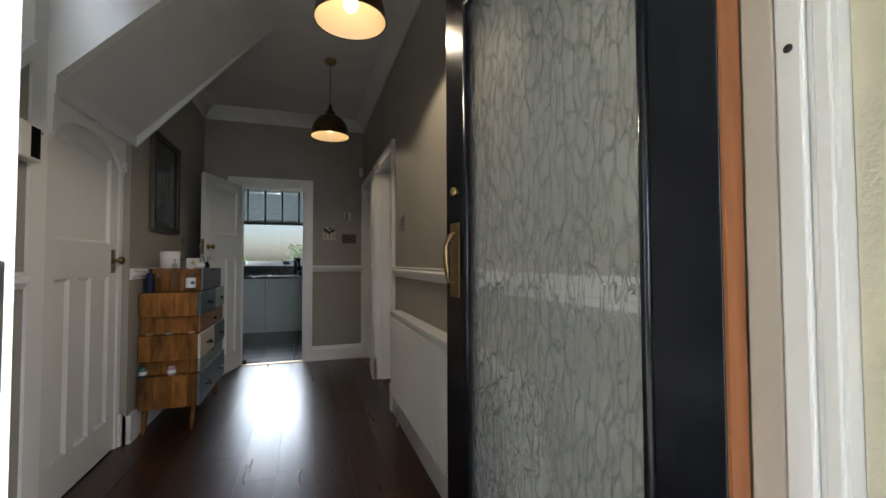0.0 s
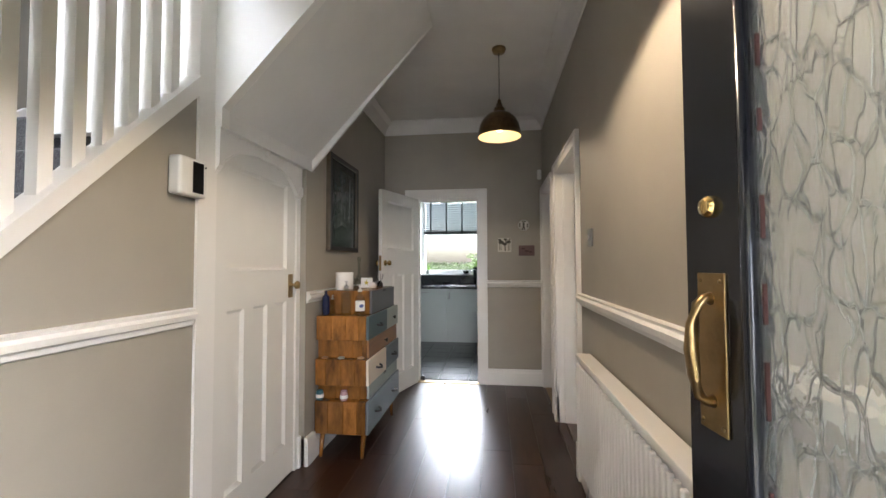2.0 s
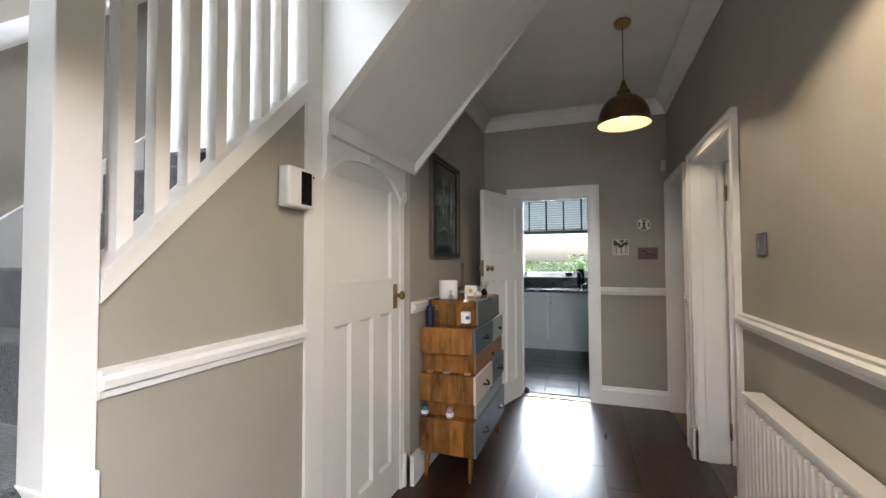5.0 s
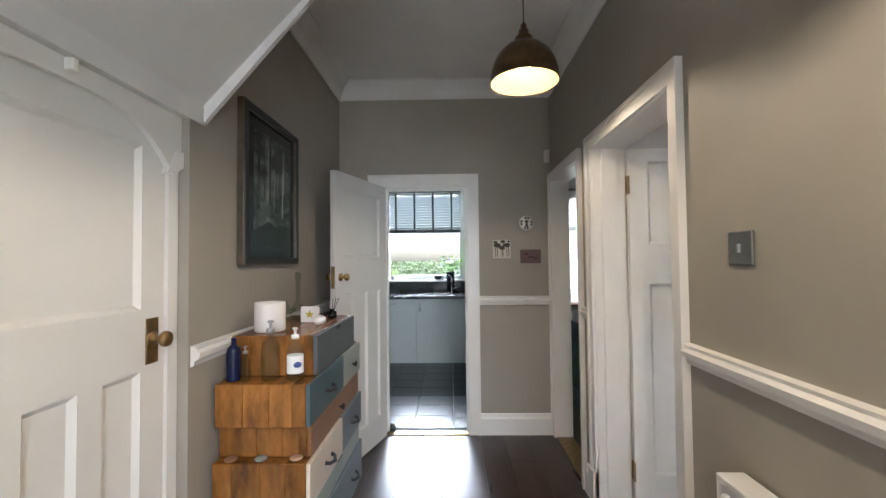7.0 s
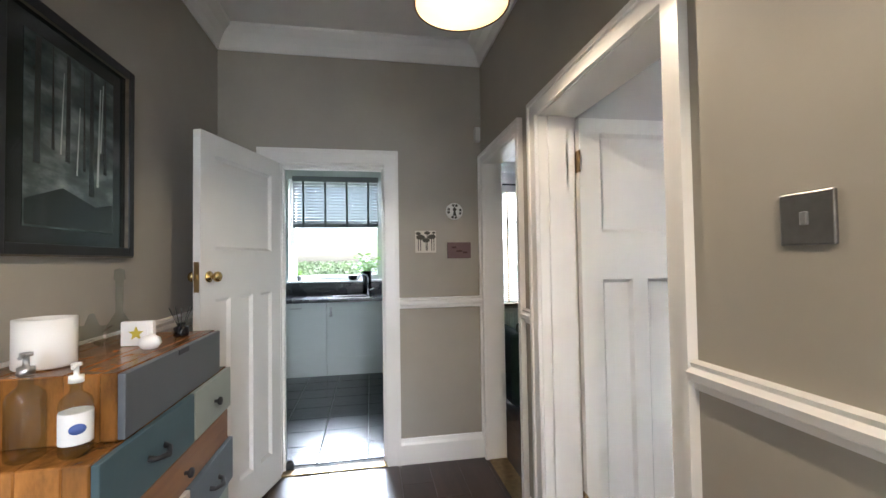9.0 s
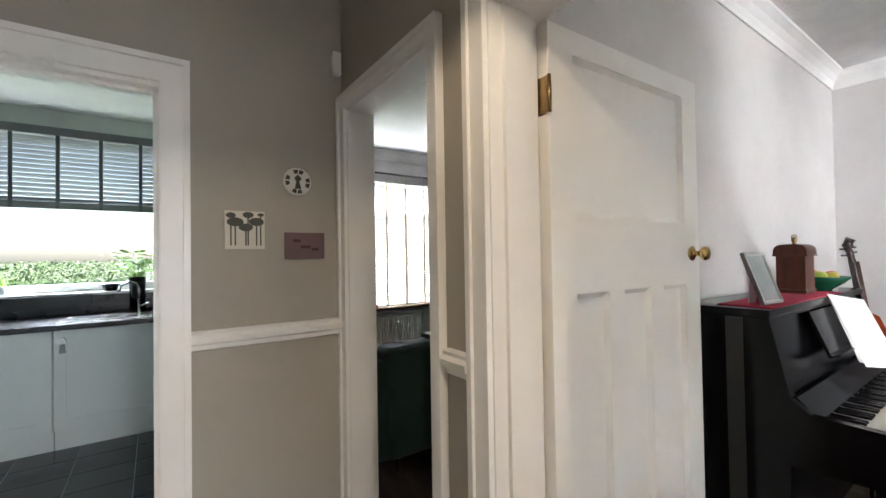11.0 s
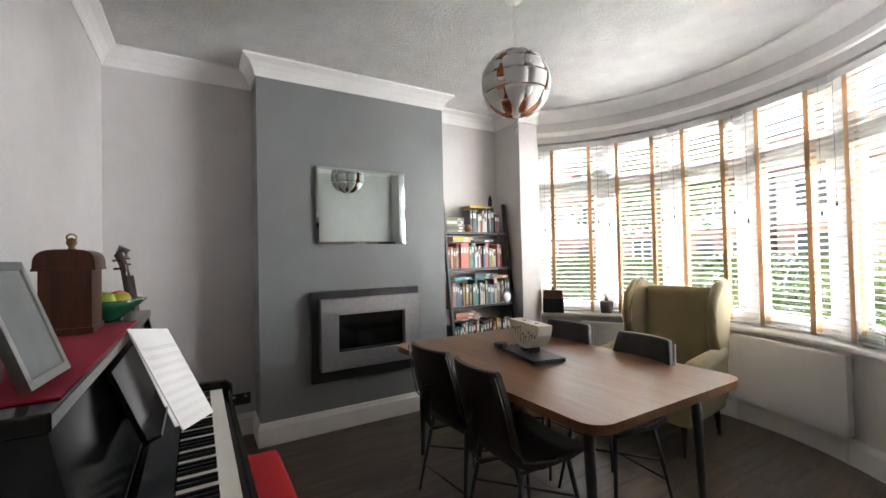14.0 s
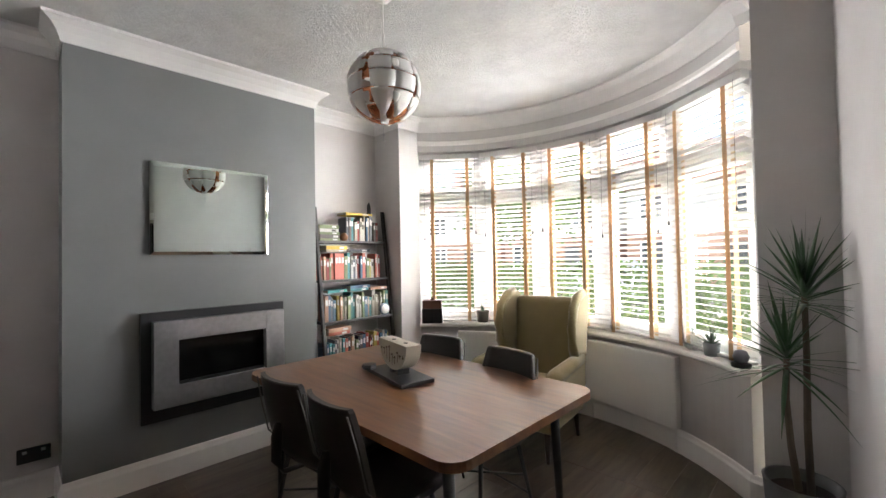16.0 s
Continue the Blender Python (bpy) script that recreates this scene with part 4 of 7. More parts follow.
for k, (z0, z1, y0, y1, dep) in enumerate(TIERS):
    cuts = [0.0, (0.26, 0.36, 0.2, 0.42, 0.3, 0.22)[k], (0.55, 0.62, 0.5, 0.7, 0.58, 0.64)[k], (0.8, 0.84, 0.76, 0.88, 0.82, 0.86)[k], 1.0]
    for j in range(4):
        b = Build()
        x0, x1 = dep * cuts[j], dep * cuts[j + 1] - 0.012 * (j == 3)
        b.box(x0, x1, y0, y1, z0 + 0.001, z1 - 0.001, bevel=0.003, seg=1)
        b.make("carcass_board", M_MANGO, chest)
    for f0, f1, col in FRONTS[k][1]:
        b = Build()
        a0, a1 = y0 + (y1 - y0) * f0 + 0.002, y0 + (y1 - y0) * f1 - 0.002
        b.box(dep - 0.011, dep + 0.006, a0, a1, z0 + 0.003, z1 - 0.003, bevel=0.003, seg=2)
        mt = M_MANGO_D if col is None else painted("drawer_paint", col, 0.45, grain=70, vary=0.1)
        dr = b.make("drawer_front", mt, chest, "brown wood drawer front" if col is None else "")
        b = Build()
        yc, zc = (a0 + a1) / 2, (z0 + z1) / 2 - 0.005
        if k == 5 or k == 1:
            # black plate laid on the front, painting the shade inside the slot
            b.box(dep + 0.004, dep + 0.0075, yc - 0.035, yc + 0.035, z1 - 0.022, z1 - 0.006, bevel=0.001)
            b.make("cut_grip_shade", M_BLACK_MATT, dr, "black plate for the shade in the cut-out drawer grip")
            continue
        spots = [(a0 + 0.2, zc), (a1 - 0.2, zc)] if k == 0 else [(yc, zc)]
        for yy, zz in spots:
            b = Build()
            if k in (0, 4, 2) and not (k == 4 and f0 > 0):
                b.tube([(dep + 0.004, yy - 0.042, zz + 0.004), (dep + 0.022, yy - 0.036, zz), (dep + 0.034, yy, zz - 0.006), (dep + 0.022, yy + 0.036, zz), (dep + 0.004, yy + 0.042, zz + 0.004)], [0.009, 0.0065, 0.008, 0.0065, 0.009], 8)
            else:
                b.turned([(0.006, 0), (0.006, 0.01), (0.015, 0.016), (0.014, 0.024), (0.0005, 0.027)], pose(dep + 0.005, yy, zz, 0, 90), 14)
            b.make("handle", M_BLACK_MATT, dr, "dark metal handle")
for x, y in ((0.03, 0.05), (0.31, 0.05), (0.03, 0.80), (0.31, 0.80)):
    b = Build()
    b.tube([(x, y + (0.02 if y < 0.4 else -0.02), 0.162), (x, y - (0.015 if y < 0.4 else -0.015), 0.0)], [0.018, 0.011], 10)
    b.make("leg", M_MANGO, chest)

M_GLASS_CLEAR = clear_pane("bottle_glass", (0.82, 0.85, 0.84))
M_BLUE_BOTTLE = painted("dark_blue_glass", (0.006, 0.01, 0.045), 0.12, vary=0.1)
M_LABEL = painted("white_paper_label", (0.75, 0.74, 0.72), 0.7, vary=0.04)
M_BLUEMARK = painted("blue_label_ink", (0.06, 0.1, 0.3), 0.6)
M_CANDLE = painted("white_ceramic", (0.8, 0.78, 0.75), 0.5, vary=0.03)


def bottle(name, label, x, y, z, r, h, mat, cap=None, band=None):
    o = empty(name, pose(x, y, z), label, "bottle", "bottles on the chest")
    b = Build()
    b.turned([(r * 0.86, 0), (r * 0.97, 0.004), (r, 0.01), (r, h * 0.6), (r * 0.99, h * 0.63), (r * 0.9, h * 0.68), (r * 0.62, h * 0.725), (r * 0.4, h * 0.75), (r * 0.36, h * 0.78), (r * 0.36, h * 0.86), (r * 0.42, h * 0.865), (r * 0.42, h * 0.9), (0.0005, h * 0.9)], None, 24)
    b.make("body", mat, o)
    if cap:
        b = Build()
        b.turned([(r * 0.46, h * 0.87), (r * 0.46, h * 0.95), (r * 0.18, h * 0.96), (r * 0.16, h * 1.06), (r * 0.34, h * 1.065), (r * 0.34, h * 1.1), (0.0005, h * 1.105)], None, 16)
        b.tube([(0, 0, h * 1.082), (r * 0.3, -r * 0.9, h * 1.07)], r * 0.13, 6)
        b.make("cap", cap, o)
    if band:
        b = Build()
        b.turned([(r * 1.01, h * 0.16), (r * 1.02, h * 0.17), (r * 1.02, h * 0.52), (r * 1.01, h * 0.53)], None, 20)
        b.make("paper_label", band, o)
        b = Build()
        b.turned([(r * 0.5, 0), (r * 0.5, 0.0012), (0.0005, 0.0012)], pose(r * 0.6, -r * 0.83, h * 0.35, 90, 0, 36) @ Matrix.Diagonal((1, 0.75, 1, 1)), 20)
        b.make("label_mark", M_BLUEMARK, o, "blue oval mark")
    return o


CX, CY = -0.52, 3.69
bottle("blue_bottle", "dark blue bottle on the chest of drawers", CX + 0.045, CY + 0.07, 0.921, 0.026, 0.18, M_BLUE_BOTTLE)
bottle("clear_bottle", "small clear bottle on the chest of drawers", CX + 0.095, CY + 0.06, 0.921, 0.02, 0.12, M_GLASS_CLEAR, M_STEEL)
bottle("glass_bottle", "clear glass soap bottle on the chest of drawers", CX + 0.185, CY + 0.075, 0.921, 0.034, 0.205, M_GLASS_CLEAR, M_STEEL, None)
bottle("sanitiser_bottle", "clear bottle with white label on the chest", CX + 0.28, CY + 0.075, 0.921, 0.03, 0.18, M_GLASS_CLEAR, M_PLASTIC, M_LABEL)
b = Build()
b.turned([(0.057, 0), (0.062, 0.004), (0.062, 0.12), (0.055, 0.121), (0.053, 0.105), (0.0005, 0.104)], None, 28)
b.make("candle", M_CANDLE, label="large white candle on the chest of drawers", category="candle", m=pose(CX + 0.11, CY + 0.24, 1.081))
b = Build()
b.turned([(0.03, 0), (0.034, 0.01), (0.032, 0.06), (0.01, 0.10), (0.011, 0.2), (0.016, 0.205), (0.014, 0.235), (0.0005, 0.24)], None, 18)
b.make("decanter", M_GLASS_CLEAR, label="clear glass decanter with stopper on the chest", category="bottle", m=pose(CX + 0.12, CY + 0.53, 1.081))
b = Build()
b.prism([(0.055 * (1.0 if k % 2 == 0 else 0.42) * math.sin(math.pi * k / 5), 0.052 + 0.055 * (1.0 if k % 2 == 0 else 0.42) * math.cos(math.pi * k / 5)) for k in range(10)], "y", -0.012, 0.012)
b.make("glass_star", M_GLASS_CLEAR, label="clear glass star ornament on the chest", category="ornament", m=pose(CX + 0.10, CY + 0.43, 1.082))
b = Build()
b.box(-0.045, 0.045, -0.01, 0.01, 0, 0.075, bevel=0.002).box(-0.03, 0.03, -0.012, 0.012, 0.014, 0.062)
pf = b.make("ornament_frame", M_CANDLE, label="small white frame with yellow star on the chest", category="ornament", m=pose(CX + 0.20, CY + 0.48, 1.081))
M_YELLOW = painted("yellow_paint", (0.5, 0.4, 0.04), 0.5)
b = Build()
b.prism([(0.022 * (1.0 if k % 2 == 0 else 0.42) * math.sin(math.pi * k / 5), 0.038 + 0.022 * (1.0 if k % 2 == 0 else 0.42) * math.cos(math.pi * k / 5)) for k in range(10)], "y", -0.016, -0.0125)
b.make("star", M_YELLOW, pf, "yellow star")
b = Build()
b.turned([(0.0005, 0), (0.02, 0.004), (0.03, 0.018), (0.026, 0.034), (0.012, 0.042), (0.0005, 0.043)], None, 18)
b.make("white_stone", M_CANDLE, label="smooth white shell on the chest of drawers", category="shell", m=pose(CX + 0.27, CY + 0.40, 1.081))
reed = empty("reed_diffuser", pose(CX + 0.26, CY + 0.63, 1.081), "dark reed diffuser with thin sticks on the chest", "diffuser")
b = Build()
b.turned([(0.022, 0), (0.024, 0.004), (0.024, 0.03), (0.012, 0.036), (0.012, 0.045), (0.0005, 0.045)], None, 16)
b.make("jar", M_BLACK, reed)
b = Build()
for k in range(5):
    b.tube([(0, 0, 0.01), (0.035 * math.cos(k * 1.3), 0.045 * math.sin(k * 1.3), 0.10)], 0.0016, 5)
b.make("sticks", M_BLACK_MATT, reed, "thin dark reeds")
for x, y, c in ((0.06, 0.02, (0.3, 0.15, 0.08)), (0.17, 0.025, (0.25, 0.27, 0.25)), (0.30, 0.03, (0.5, 0.3, 0.18))):
    b = Build()
    b.turned([(0.0005, 0), (0.02, 0.002), (0.024, 0.007), (0.016, 0.012), (0.0005, 0.013)], None, 14)
    b.make("pebble", painted("pebble_stone", c, 0.4, vary=0.2), label="small polished pebble on the drawer ledge", category="pebble", group="pebbles", m=pose(CX + x, CY + y + 0.005, 0.641))
for x, col, gl in ((0.025, (0.05, 0.13, 0.16), "small dark teal jar on the drawer ledge"), (0.19, (0.42, 0.27, 0.28), "pink glass candle jar on the drawer ledge")):
    j = empty("candle_jar", pose(CX + x, CY + 0.026, 0.373), gl, "jar", "jars on the chest")
    b = Build()
    b.turned([(0.019, 0), (0.023, 0.005), (0.024, 0.045), (0.02, 0.055), (0.021, 0.062), (0.017, 0.062), (0.016, 0.03), (0.0005, 0.03)], None, 20)
    b.make("glass", painted("jar_glass", col, 0.12, vary=0.15), j)
    b = Build()
    b.turned([(0.0245, 0.015), (0.025, 0.016), (0.025, 0.036), (0.0245, 0.037)], None, 20)
    b.make("band", M_LABEL, j, "pale label band")

# picture over the chest
pic = empty("picture", pose(HL, 4.197, 1.715, 90, 0, 90), "framed dark print with bronze frame on the hall wall", "picture")
b = Build()
pw, ph = 0.612, 0.715
for x0, x1, y0, y1 in ((-pw / 2, -pw / 2 + 0.035, -ph / 2, ph / 2), (pw / 2 - 0.035, pw / 2, -ph / 2, ph / 2), (-pw / 2 + 0.035, pw / 2 - 0.035, -ph / 2, -ph / 2 + 0.035), (-pw / 2 + 0.035, pw / 2 - 0.035, ph / 2 - 0.035, ph / 2)):
    b.box(x0, x1, y0, y1, 0.0, 0.032, bevel=0.004)
b.make("frame", wood("bronze_frame_wood", (0.05, 0.035, 0.02), (0.13, 0.1, 0.06), 0.4, "y", 6, 3, 0.05), pic)
b = Build()
qw, qh = pw - 0.012, ph - 0.012
for x0, x1, y0, y1 in ((-qw / 2, -qw / 2 + 0.03, -qh / 2, qh / 2), (qw / 2 - 0.03, qw / 2, -qh / 2, qh / 2), (-qw / 2 + 0.03, qw / 2 - 0.03, -qh / 2, -qh / 2 + 0.03), (-qw / 2 + 0.03, qw / 2 - 0.03, qh / 2 - 0.03, qh / 2)):
    b.box(x0, x1, y0, y1, 0.030, 0.036, bevel=0.002)
b.make("front_moulding", M_BLACK_MATT, pic, "black front of the frame")


def print_material():
    m, nt, b = nodes_of("misty_print")
    v = tex_coord(nt, (1, 3, 7), True)
    n = noise_tex(nt, v, 2.2, 6)
    nt.links.new(ramp(nt, n, [(0.3, (0.02, 0.028, 0.026)), (0.5, (0.06, 0.075, 0.07)), (0.66, (0.15, 0.17, 0.16)), (0.8, (0.27, 0.29, 0.27))]), b.inputs["Base Color"])
    b.inputs["Roughness"].default_value = 0.06
    return m


b = Build()
b.box(-pw / 2 + 0.03, pw / 2 - 0.03, -ph / 2 + 0.03, ph / 2 - 0.03, 0.004, 0.018)
b.make("mount", painted("dark_mount_board", (0.012, 0.015, 0.014), 0.08, vary=0.2), pic, "dark mount behind glass")
b = Build()
b.box(-0.195, 0.195, -0.275, 0.265, 0.0182, 0.0192)
b.make("print", print_material(), pic, "misty grey woodland print")
b = Build()
rs = random.Random(17)
for x, w in ((-0.15, 0.012), (-0.09, 0.006), (-0.03, 0.01), (0.045, 0.007), (0.08, 0.014), (0.15, 0.009)):
    y0 = rs.uniform(-0.16, -0.04)
    b.prism([(x - w, y0), (x + w, y0), (x + rs.uniform(-0.01, 0.01) + w * 0.6, 0.26), (x - w * 0.6, 0.26)], "z", 0.0194, 0.0197)
b.prism([(-0.19, -0.27), (0.19, -0.27), (0.19, -0.17), (0.1, -0.19), (-0.05, -0.15), (-0.19, -0.2)], "z", 0.0199, 0.0202)
b.make("printed_trees", painted("dark_print_ink", (0.02, 0.027, 0.024), 0.2, vary=0.2), pic, "dark tree trunks in the print")
b = Build()
for x, y0, y1, w in ((0.11, -0.12, 0.22, 0.006), (0.125, 0.0, 0.24, 0.004), (0.01, -0.1, 0.12, 0.003), (-0.06, -0.05, 0.2, 0.003)):
    b.prism([(x - w, y0), (x + w, y0), (x + 0.012 + w * 0.5, y1), (x + 0.012 - w * 0.5, y1)], "z", 0.0199, 0.0202)
b.make("printed_birches", painted("pale_print_ink", (0.32, 0.34, 0.32), 0.2, vary=0.15), pic, "pale birch trunks in the print")

# wall fittings
b = Build()
b.box(-0.047, 0.047, 0, 0.009, -0.047, 0.047, bevel=0.003)
sw = b.make("light_switch", metal("dull_steel_plate", (0.3, 0.29, 0.28), 0.35, 0.85), label="dull steel light switch on the hall wall", category="switch", m=pose(HR, 3.335, 1.395, 0, 0, 90))
b = Build()
b.box(-0.006, 0.006, 0.008, 0.016, -0.012, 0.012, bevel=0.002)
b.make("toggle", M_STEEL, sw)
al = empty("alarm_keypad", pose(SP, 2.575, 1.605, 0, 0, 0), "white alarm keypad with black screen on the wall", "keypad")
b = Build()
b.box(0, 0.055, -0.075, 0.075, -0.075, 0.075, bevel=0.012, seg=3)
b.make("case", M_PLASTIC, al)
b = Build()
b.box(0.0535, 0.057, -0.01, 0.05, -0.062, 0.062, bevel=0.001)
b.make("screen", M_BLACK, al, "black screen")
b = Build()
b.turned([(0.005, 0), (0.004, 0.002), (0.0005, 0.002)], pose(0.055, 0.062, 0.05, 0, 90), 10)
b.make("sensor_dot", M_BLACK_MATT, al)
b = Build()
b.box(-0.02, 0.02, -0.04, 0, -0.05, 0.05, bevel=0.008)
b.make("alarm_sensor", M_PLASTIC, label="small white alarm sensor in the corner", category="sensor", m=pose(1.125, HE, 2.19))

# little wall plaques
M_PLAQUE = painted("cream_plaque", (0.6, 0.56, 0.48), 0.6)
M_PLAQUE_DK = painted("dark_plaque_print", (0.05, 0.045, 0.035), 0.6)
M_PLUM = painted("plum_plaque", (0.13, 0.075, 0.075), 0.6, vary=0.2)
pq = empty("tree_plaque", pose(0.76, HE, 1.457), "small cream plaque with dark trees on the wall", "plaque")
b = Build()
b.box(-0.07, 0.07, -0.012, 0, -0.073, 0.073, bevel=0.001)
b.make("board", M_PLAQUE, pq)
b = Build()
for x, z, r in ((-0.035, 0.03, 0.03), (0.04, 0.032, 0.028), (0.002, 0.01, 0.026), (-0.05, 0.055, 0.018), (0.01, 0.058, 0.02), (0.055, 0.06, 0.012)):
    b.prism([(x + r * math.cos(t), z + 0.6 * r * math.sin(t)) for t in np.linspace(0, 5.6, 9)], "y", -0.015, -0.0125)
    b.box(x - 0.0025, x + 0.0025, -0.0145, -0.0125, -0.06, z)
b.make("tree_print", M_PLAQUE_DK, pq, "dark tree silhouettes")
pq = empty("plum_plaque", pose(0.988, HE, 1.397), "small plum plaque with darker script on the wall", "plaque")
b = Build()
b.box(-0.081, 0.081, -0.012, 0, -0.054, 0.054, bevel=0.001)
b.make("board", M_PLUM, pq)
b = Build()
for x, z, w in ((-0.035, 0.02, 0.03), (0.0, -0.005, 0.04), (0.04, -0.015, 0.03)):
    b.box(x - w / 2, x + w / 2, -0.0145, -0.0125, z - 0.006, z + 0.006)
b.make("script_bar", painted("dark_red_script", (0.06, 0.02, 0.02), 0.6), pq)
pq = empty("round_plaque", pose(0.96, HE, 1.662), "small round black and white plaque on the wall", "plaque")
b = Build()
b.turned([(0.056, 0), (0.058, 0.004), (0.055, 0.01), (0.0005, 0.01)], pose(0, 0, 0, 90), 32)
b.make("disc", painted("plaque_white", (0.62, 0.6, 0.55), 0.5), pq)
b = Build()
for a in range(0, 360, 30):
    if a % 90 == 30:
        continue
    b.prism([((0.05 if j in (1, 2) else 0.034) * math.cos(radians(a + 22 * (j in (2, 3)))), (0.05 if j in (1, 2) else 0.034) * math.sin(radians(a + 22 * (j in (2, 3))))) for j in range(4)], "y", -0.0125, -0.0105)
b.prism([(-0.012, -0.03), (0.014, -0.03), (0.006, 0.0), (0.016, 0.012), (0.0, 0.03), (-0.014, 0.014), (-0.006, 0.0)], "y", -0.0125, -0.0105)
b.make("emblem", M_PLAQUE_DK, pq, "dark abstract emblem")

# ---- dining room ----


def bay_frame(a, r):
    """A pose on the bay: x along the curve to the viewer's right from inside, y outward, at radius r."""
    p = bay(a, r)
    return pose(p.x, p.y, 0, 0, 0, a + 180.0)


M_BLIND = painted("white_blind_wood", (0.58, 0.57, 0.55), 0.4, grain=60, relief=0.04, vary=0.03)


def thin_cloth(name, color):
    """Woven tape that lets part of the light through."""
    m = fabric(name, color, 600, 0.12, sheen=0.0)
    nt = m.node_tree
    tl = nt.nodes.new("ShaderNodeBsdfTranslucent")
    tl.inputs["Color"].default_value = (*color, 1)
    mx = nt.nodes.new("ShaderNodeMixShader")
    mx.inputs[0].default_value = 0.5
    nt.links.new(nt.nodes["Principled BSDF"].outputs[0], mx.inputs[1])
    nt.links.new(tl.outputs[0], mx.inputs[2])
    nt.links.new(mx.outputs[0], nt.nodes["Material Output"].inputs["Surface"])
    return m


M_TAPE = thin_cloth("tan_ladder_tape", (0.52, 0.35, 0.21))
M_TAPE_PALE = thin_cloth("pale_ladder_tape", (0.6, 0.46, 0.3))
M_UPVC = painted("white_window_frame", (0.68, 0.68, 0.67), 0.3, grain=60, relief=0.03, vary=0.02)
M_LEAD = painted("lead_came", (0.06, 0.06, 0.06), 0.5)
for k in range(5):
    a0, a1 = BAY_EDGES[k], BAY_EDGES[k + 1]
    am = (a0 + a1) / 2
    half = 1.93 * math.sin(radians((a0 - a1) / 2))
    win = empty("window_%d" % (k + 1), bay_frame(am, 1.93 * math.cos(radians((a0 - a1) / 2))), "white framed casement in the curved bay", "window", "bay windows", "structure")
    b = Build()
    z0, z1, zt = 0.735, 2.475, 1.985
    f = 0.06
    b.box(-half, -half + f, -0.03, 0.04, z0, z1).box(half - f, half, -0.03, 0.04, z0, z1).box(-half + f, half - f, -0.03, 0.04, z0, z0 + f).box(-half + f, half - f, -0.03, 0.04, z1 - f, z1).box(-half + f, half - f, -0.035, 0.04, zt, zt + 0.07)
    s = 0.045
    for q0, q1 in ((z0 + f, zt), (zt + 0.07, z1 - f)):
        x0, x1 = -half + f, half - f
        b.box(x0, x0 + s, -0.045, 0.02, q0, q1).box(x1 - s, x1, -0.045, 0.02, q0, q1).box(x0 + s, x1 - s, -0.045, 0.02, q0, q0 + s).box(x0 + s, x1 - s, -0.045, 0.02, q1 - s, q1)
    b.make("frame", M_UPVC, win)
    for q0, q1 in ((z0 + f + s, zt - s), (zt + 0.07 + s, z1 - f - s)):
        b = Build()
        b.box(-half + f + s, half - f - s, -0.012, -0.008, q0, q1)
        g = b.make("pane", M_PANE, win)
        g.visible_shadow = False
    b = Build()
    for j in range(1, 5):
        x = -half + f + s + (2 * half - 2 * f - 2 * s) * j / 5
        b.box(x - 0.004, x + 0.004, -0.016, -0.0125, zt + 0.07 + s, z1 - f - s)
    for j in (1, 2):
        z = zt + 0.07 + s + (z1 - zt - 0.07 - f - 2 * s) * j / 3
        b.box(-half + f + s, half - f - s, -0.016, -0.0125, z - 0.004, z + 0.004)
    b.make("leading", M_LEAD, win, "leaded lights in the top pane")
    # blind
    hb = 1.82 * math.sin(radians((a0 - a1) / 2)) - 0.006
    blind = empty("venetian_blind", bay_frame(am, 1.82 * math.cos(radians((a0 - a1) / 2))), "white wooden venetian blind with tan tapes, slats open", "blind", "bay window blinds")
    b = Build()
    b.box(-hb, hb, -0.03, 0.03, 2.40, 2.455, bevel=0.004)
    b.make("headrail", M_BLIND, blind)
    b = Build()
    b.box(-hb, hb, -0.026, 0.026, 0.745, 0.763, bevel=0.004)
    b.make("bottom_rail", M_BLIND, blind)
    n = 37
    b = Build()
    b.box(-hb, hb, -0.024, 0.024, -0.0014, 0.0014)
    slat = b.data("slat")
    slat.materials.append(M_BLIND)
    rs = random.Random(k)
    for j in range(n):
        o = new("slat", slat)
        o.parent = blind
        o.matrix_basis = pose(0, 0, 0.79 + j * 0.0437, -16 + rs.uniform(-2, 2), 0, 0)
    for x, mt in ((-hb + 0.13, M_TAPE), (hb - 0.13, M_TAPE)):
        b = Build()
        b.box(x - 0.017, x + 0.017, -0.0295, -0.0285, 0.745, 2.41)
        b.make("tape", mt, blind, "tan cloth ladder tape")
        b = Build()
        b.box(x - 0.017, x + 0.017, 0.0285, 0.0295, 0.745, 2.41)
        b.make("tape", M_TAPE_PALE, blind, "pale cloth ladder tape")
    for x in (-hb + 0.05, hb - 0.05):
        zz = 1.55 + 0.12 * rs.random()
        b = Build()
        b.tube([(x, -0.034, 2.41), (x, -0.034, zz)], 0.0012, 5)
        b.turned([(0.002, 0.03), (0.006, 0.02), (0.007, 0.0), (0.0005, -0.004)], pose(x, -0.034, zz - 0.02), 8)
        b.make("pull_cord", M_BLACK_MATT, blind, "thin pull cord with dark toggle")
b = Build()
for k in range(1, 5):
    a = BAY_EDGES[k]
    b.box(-0.045, 0.045, -0.08, 0.06, 0.735, 2.475, m=bay_frame(a, 1.95))
b.box(-0.06, 0.03, -0.08, 0.06, 0.735, 2.475, m=bay_frame(BAY_EDGES[0] + 0.8, 1.95)).box(-0.02, 0.18, -0.1, 0.06, 0.735, 2.475, m=bay_frame(BAY_EDGES[5] - 1.2, 1.95))
setting(b, "window_mullion", M_UPVC, "white mullions between the bay windows", "window frame")
b = Build()
b.sweep(arc[::-1], [(0.0, 2.535), (0.012, 2.53), (0.02, 2.545), (0.02, 2.575), (0.0, 2.585)])
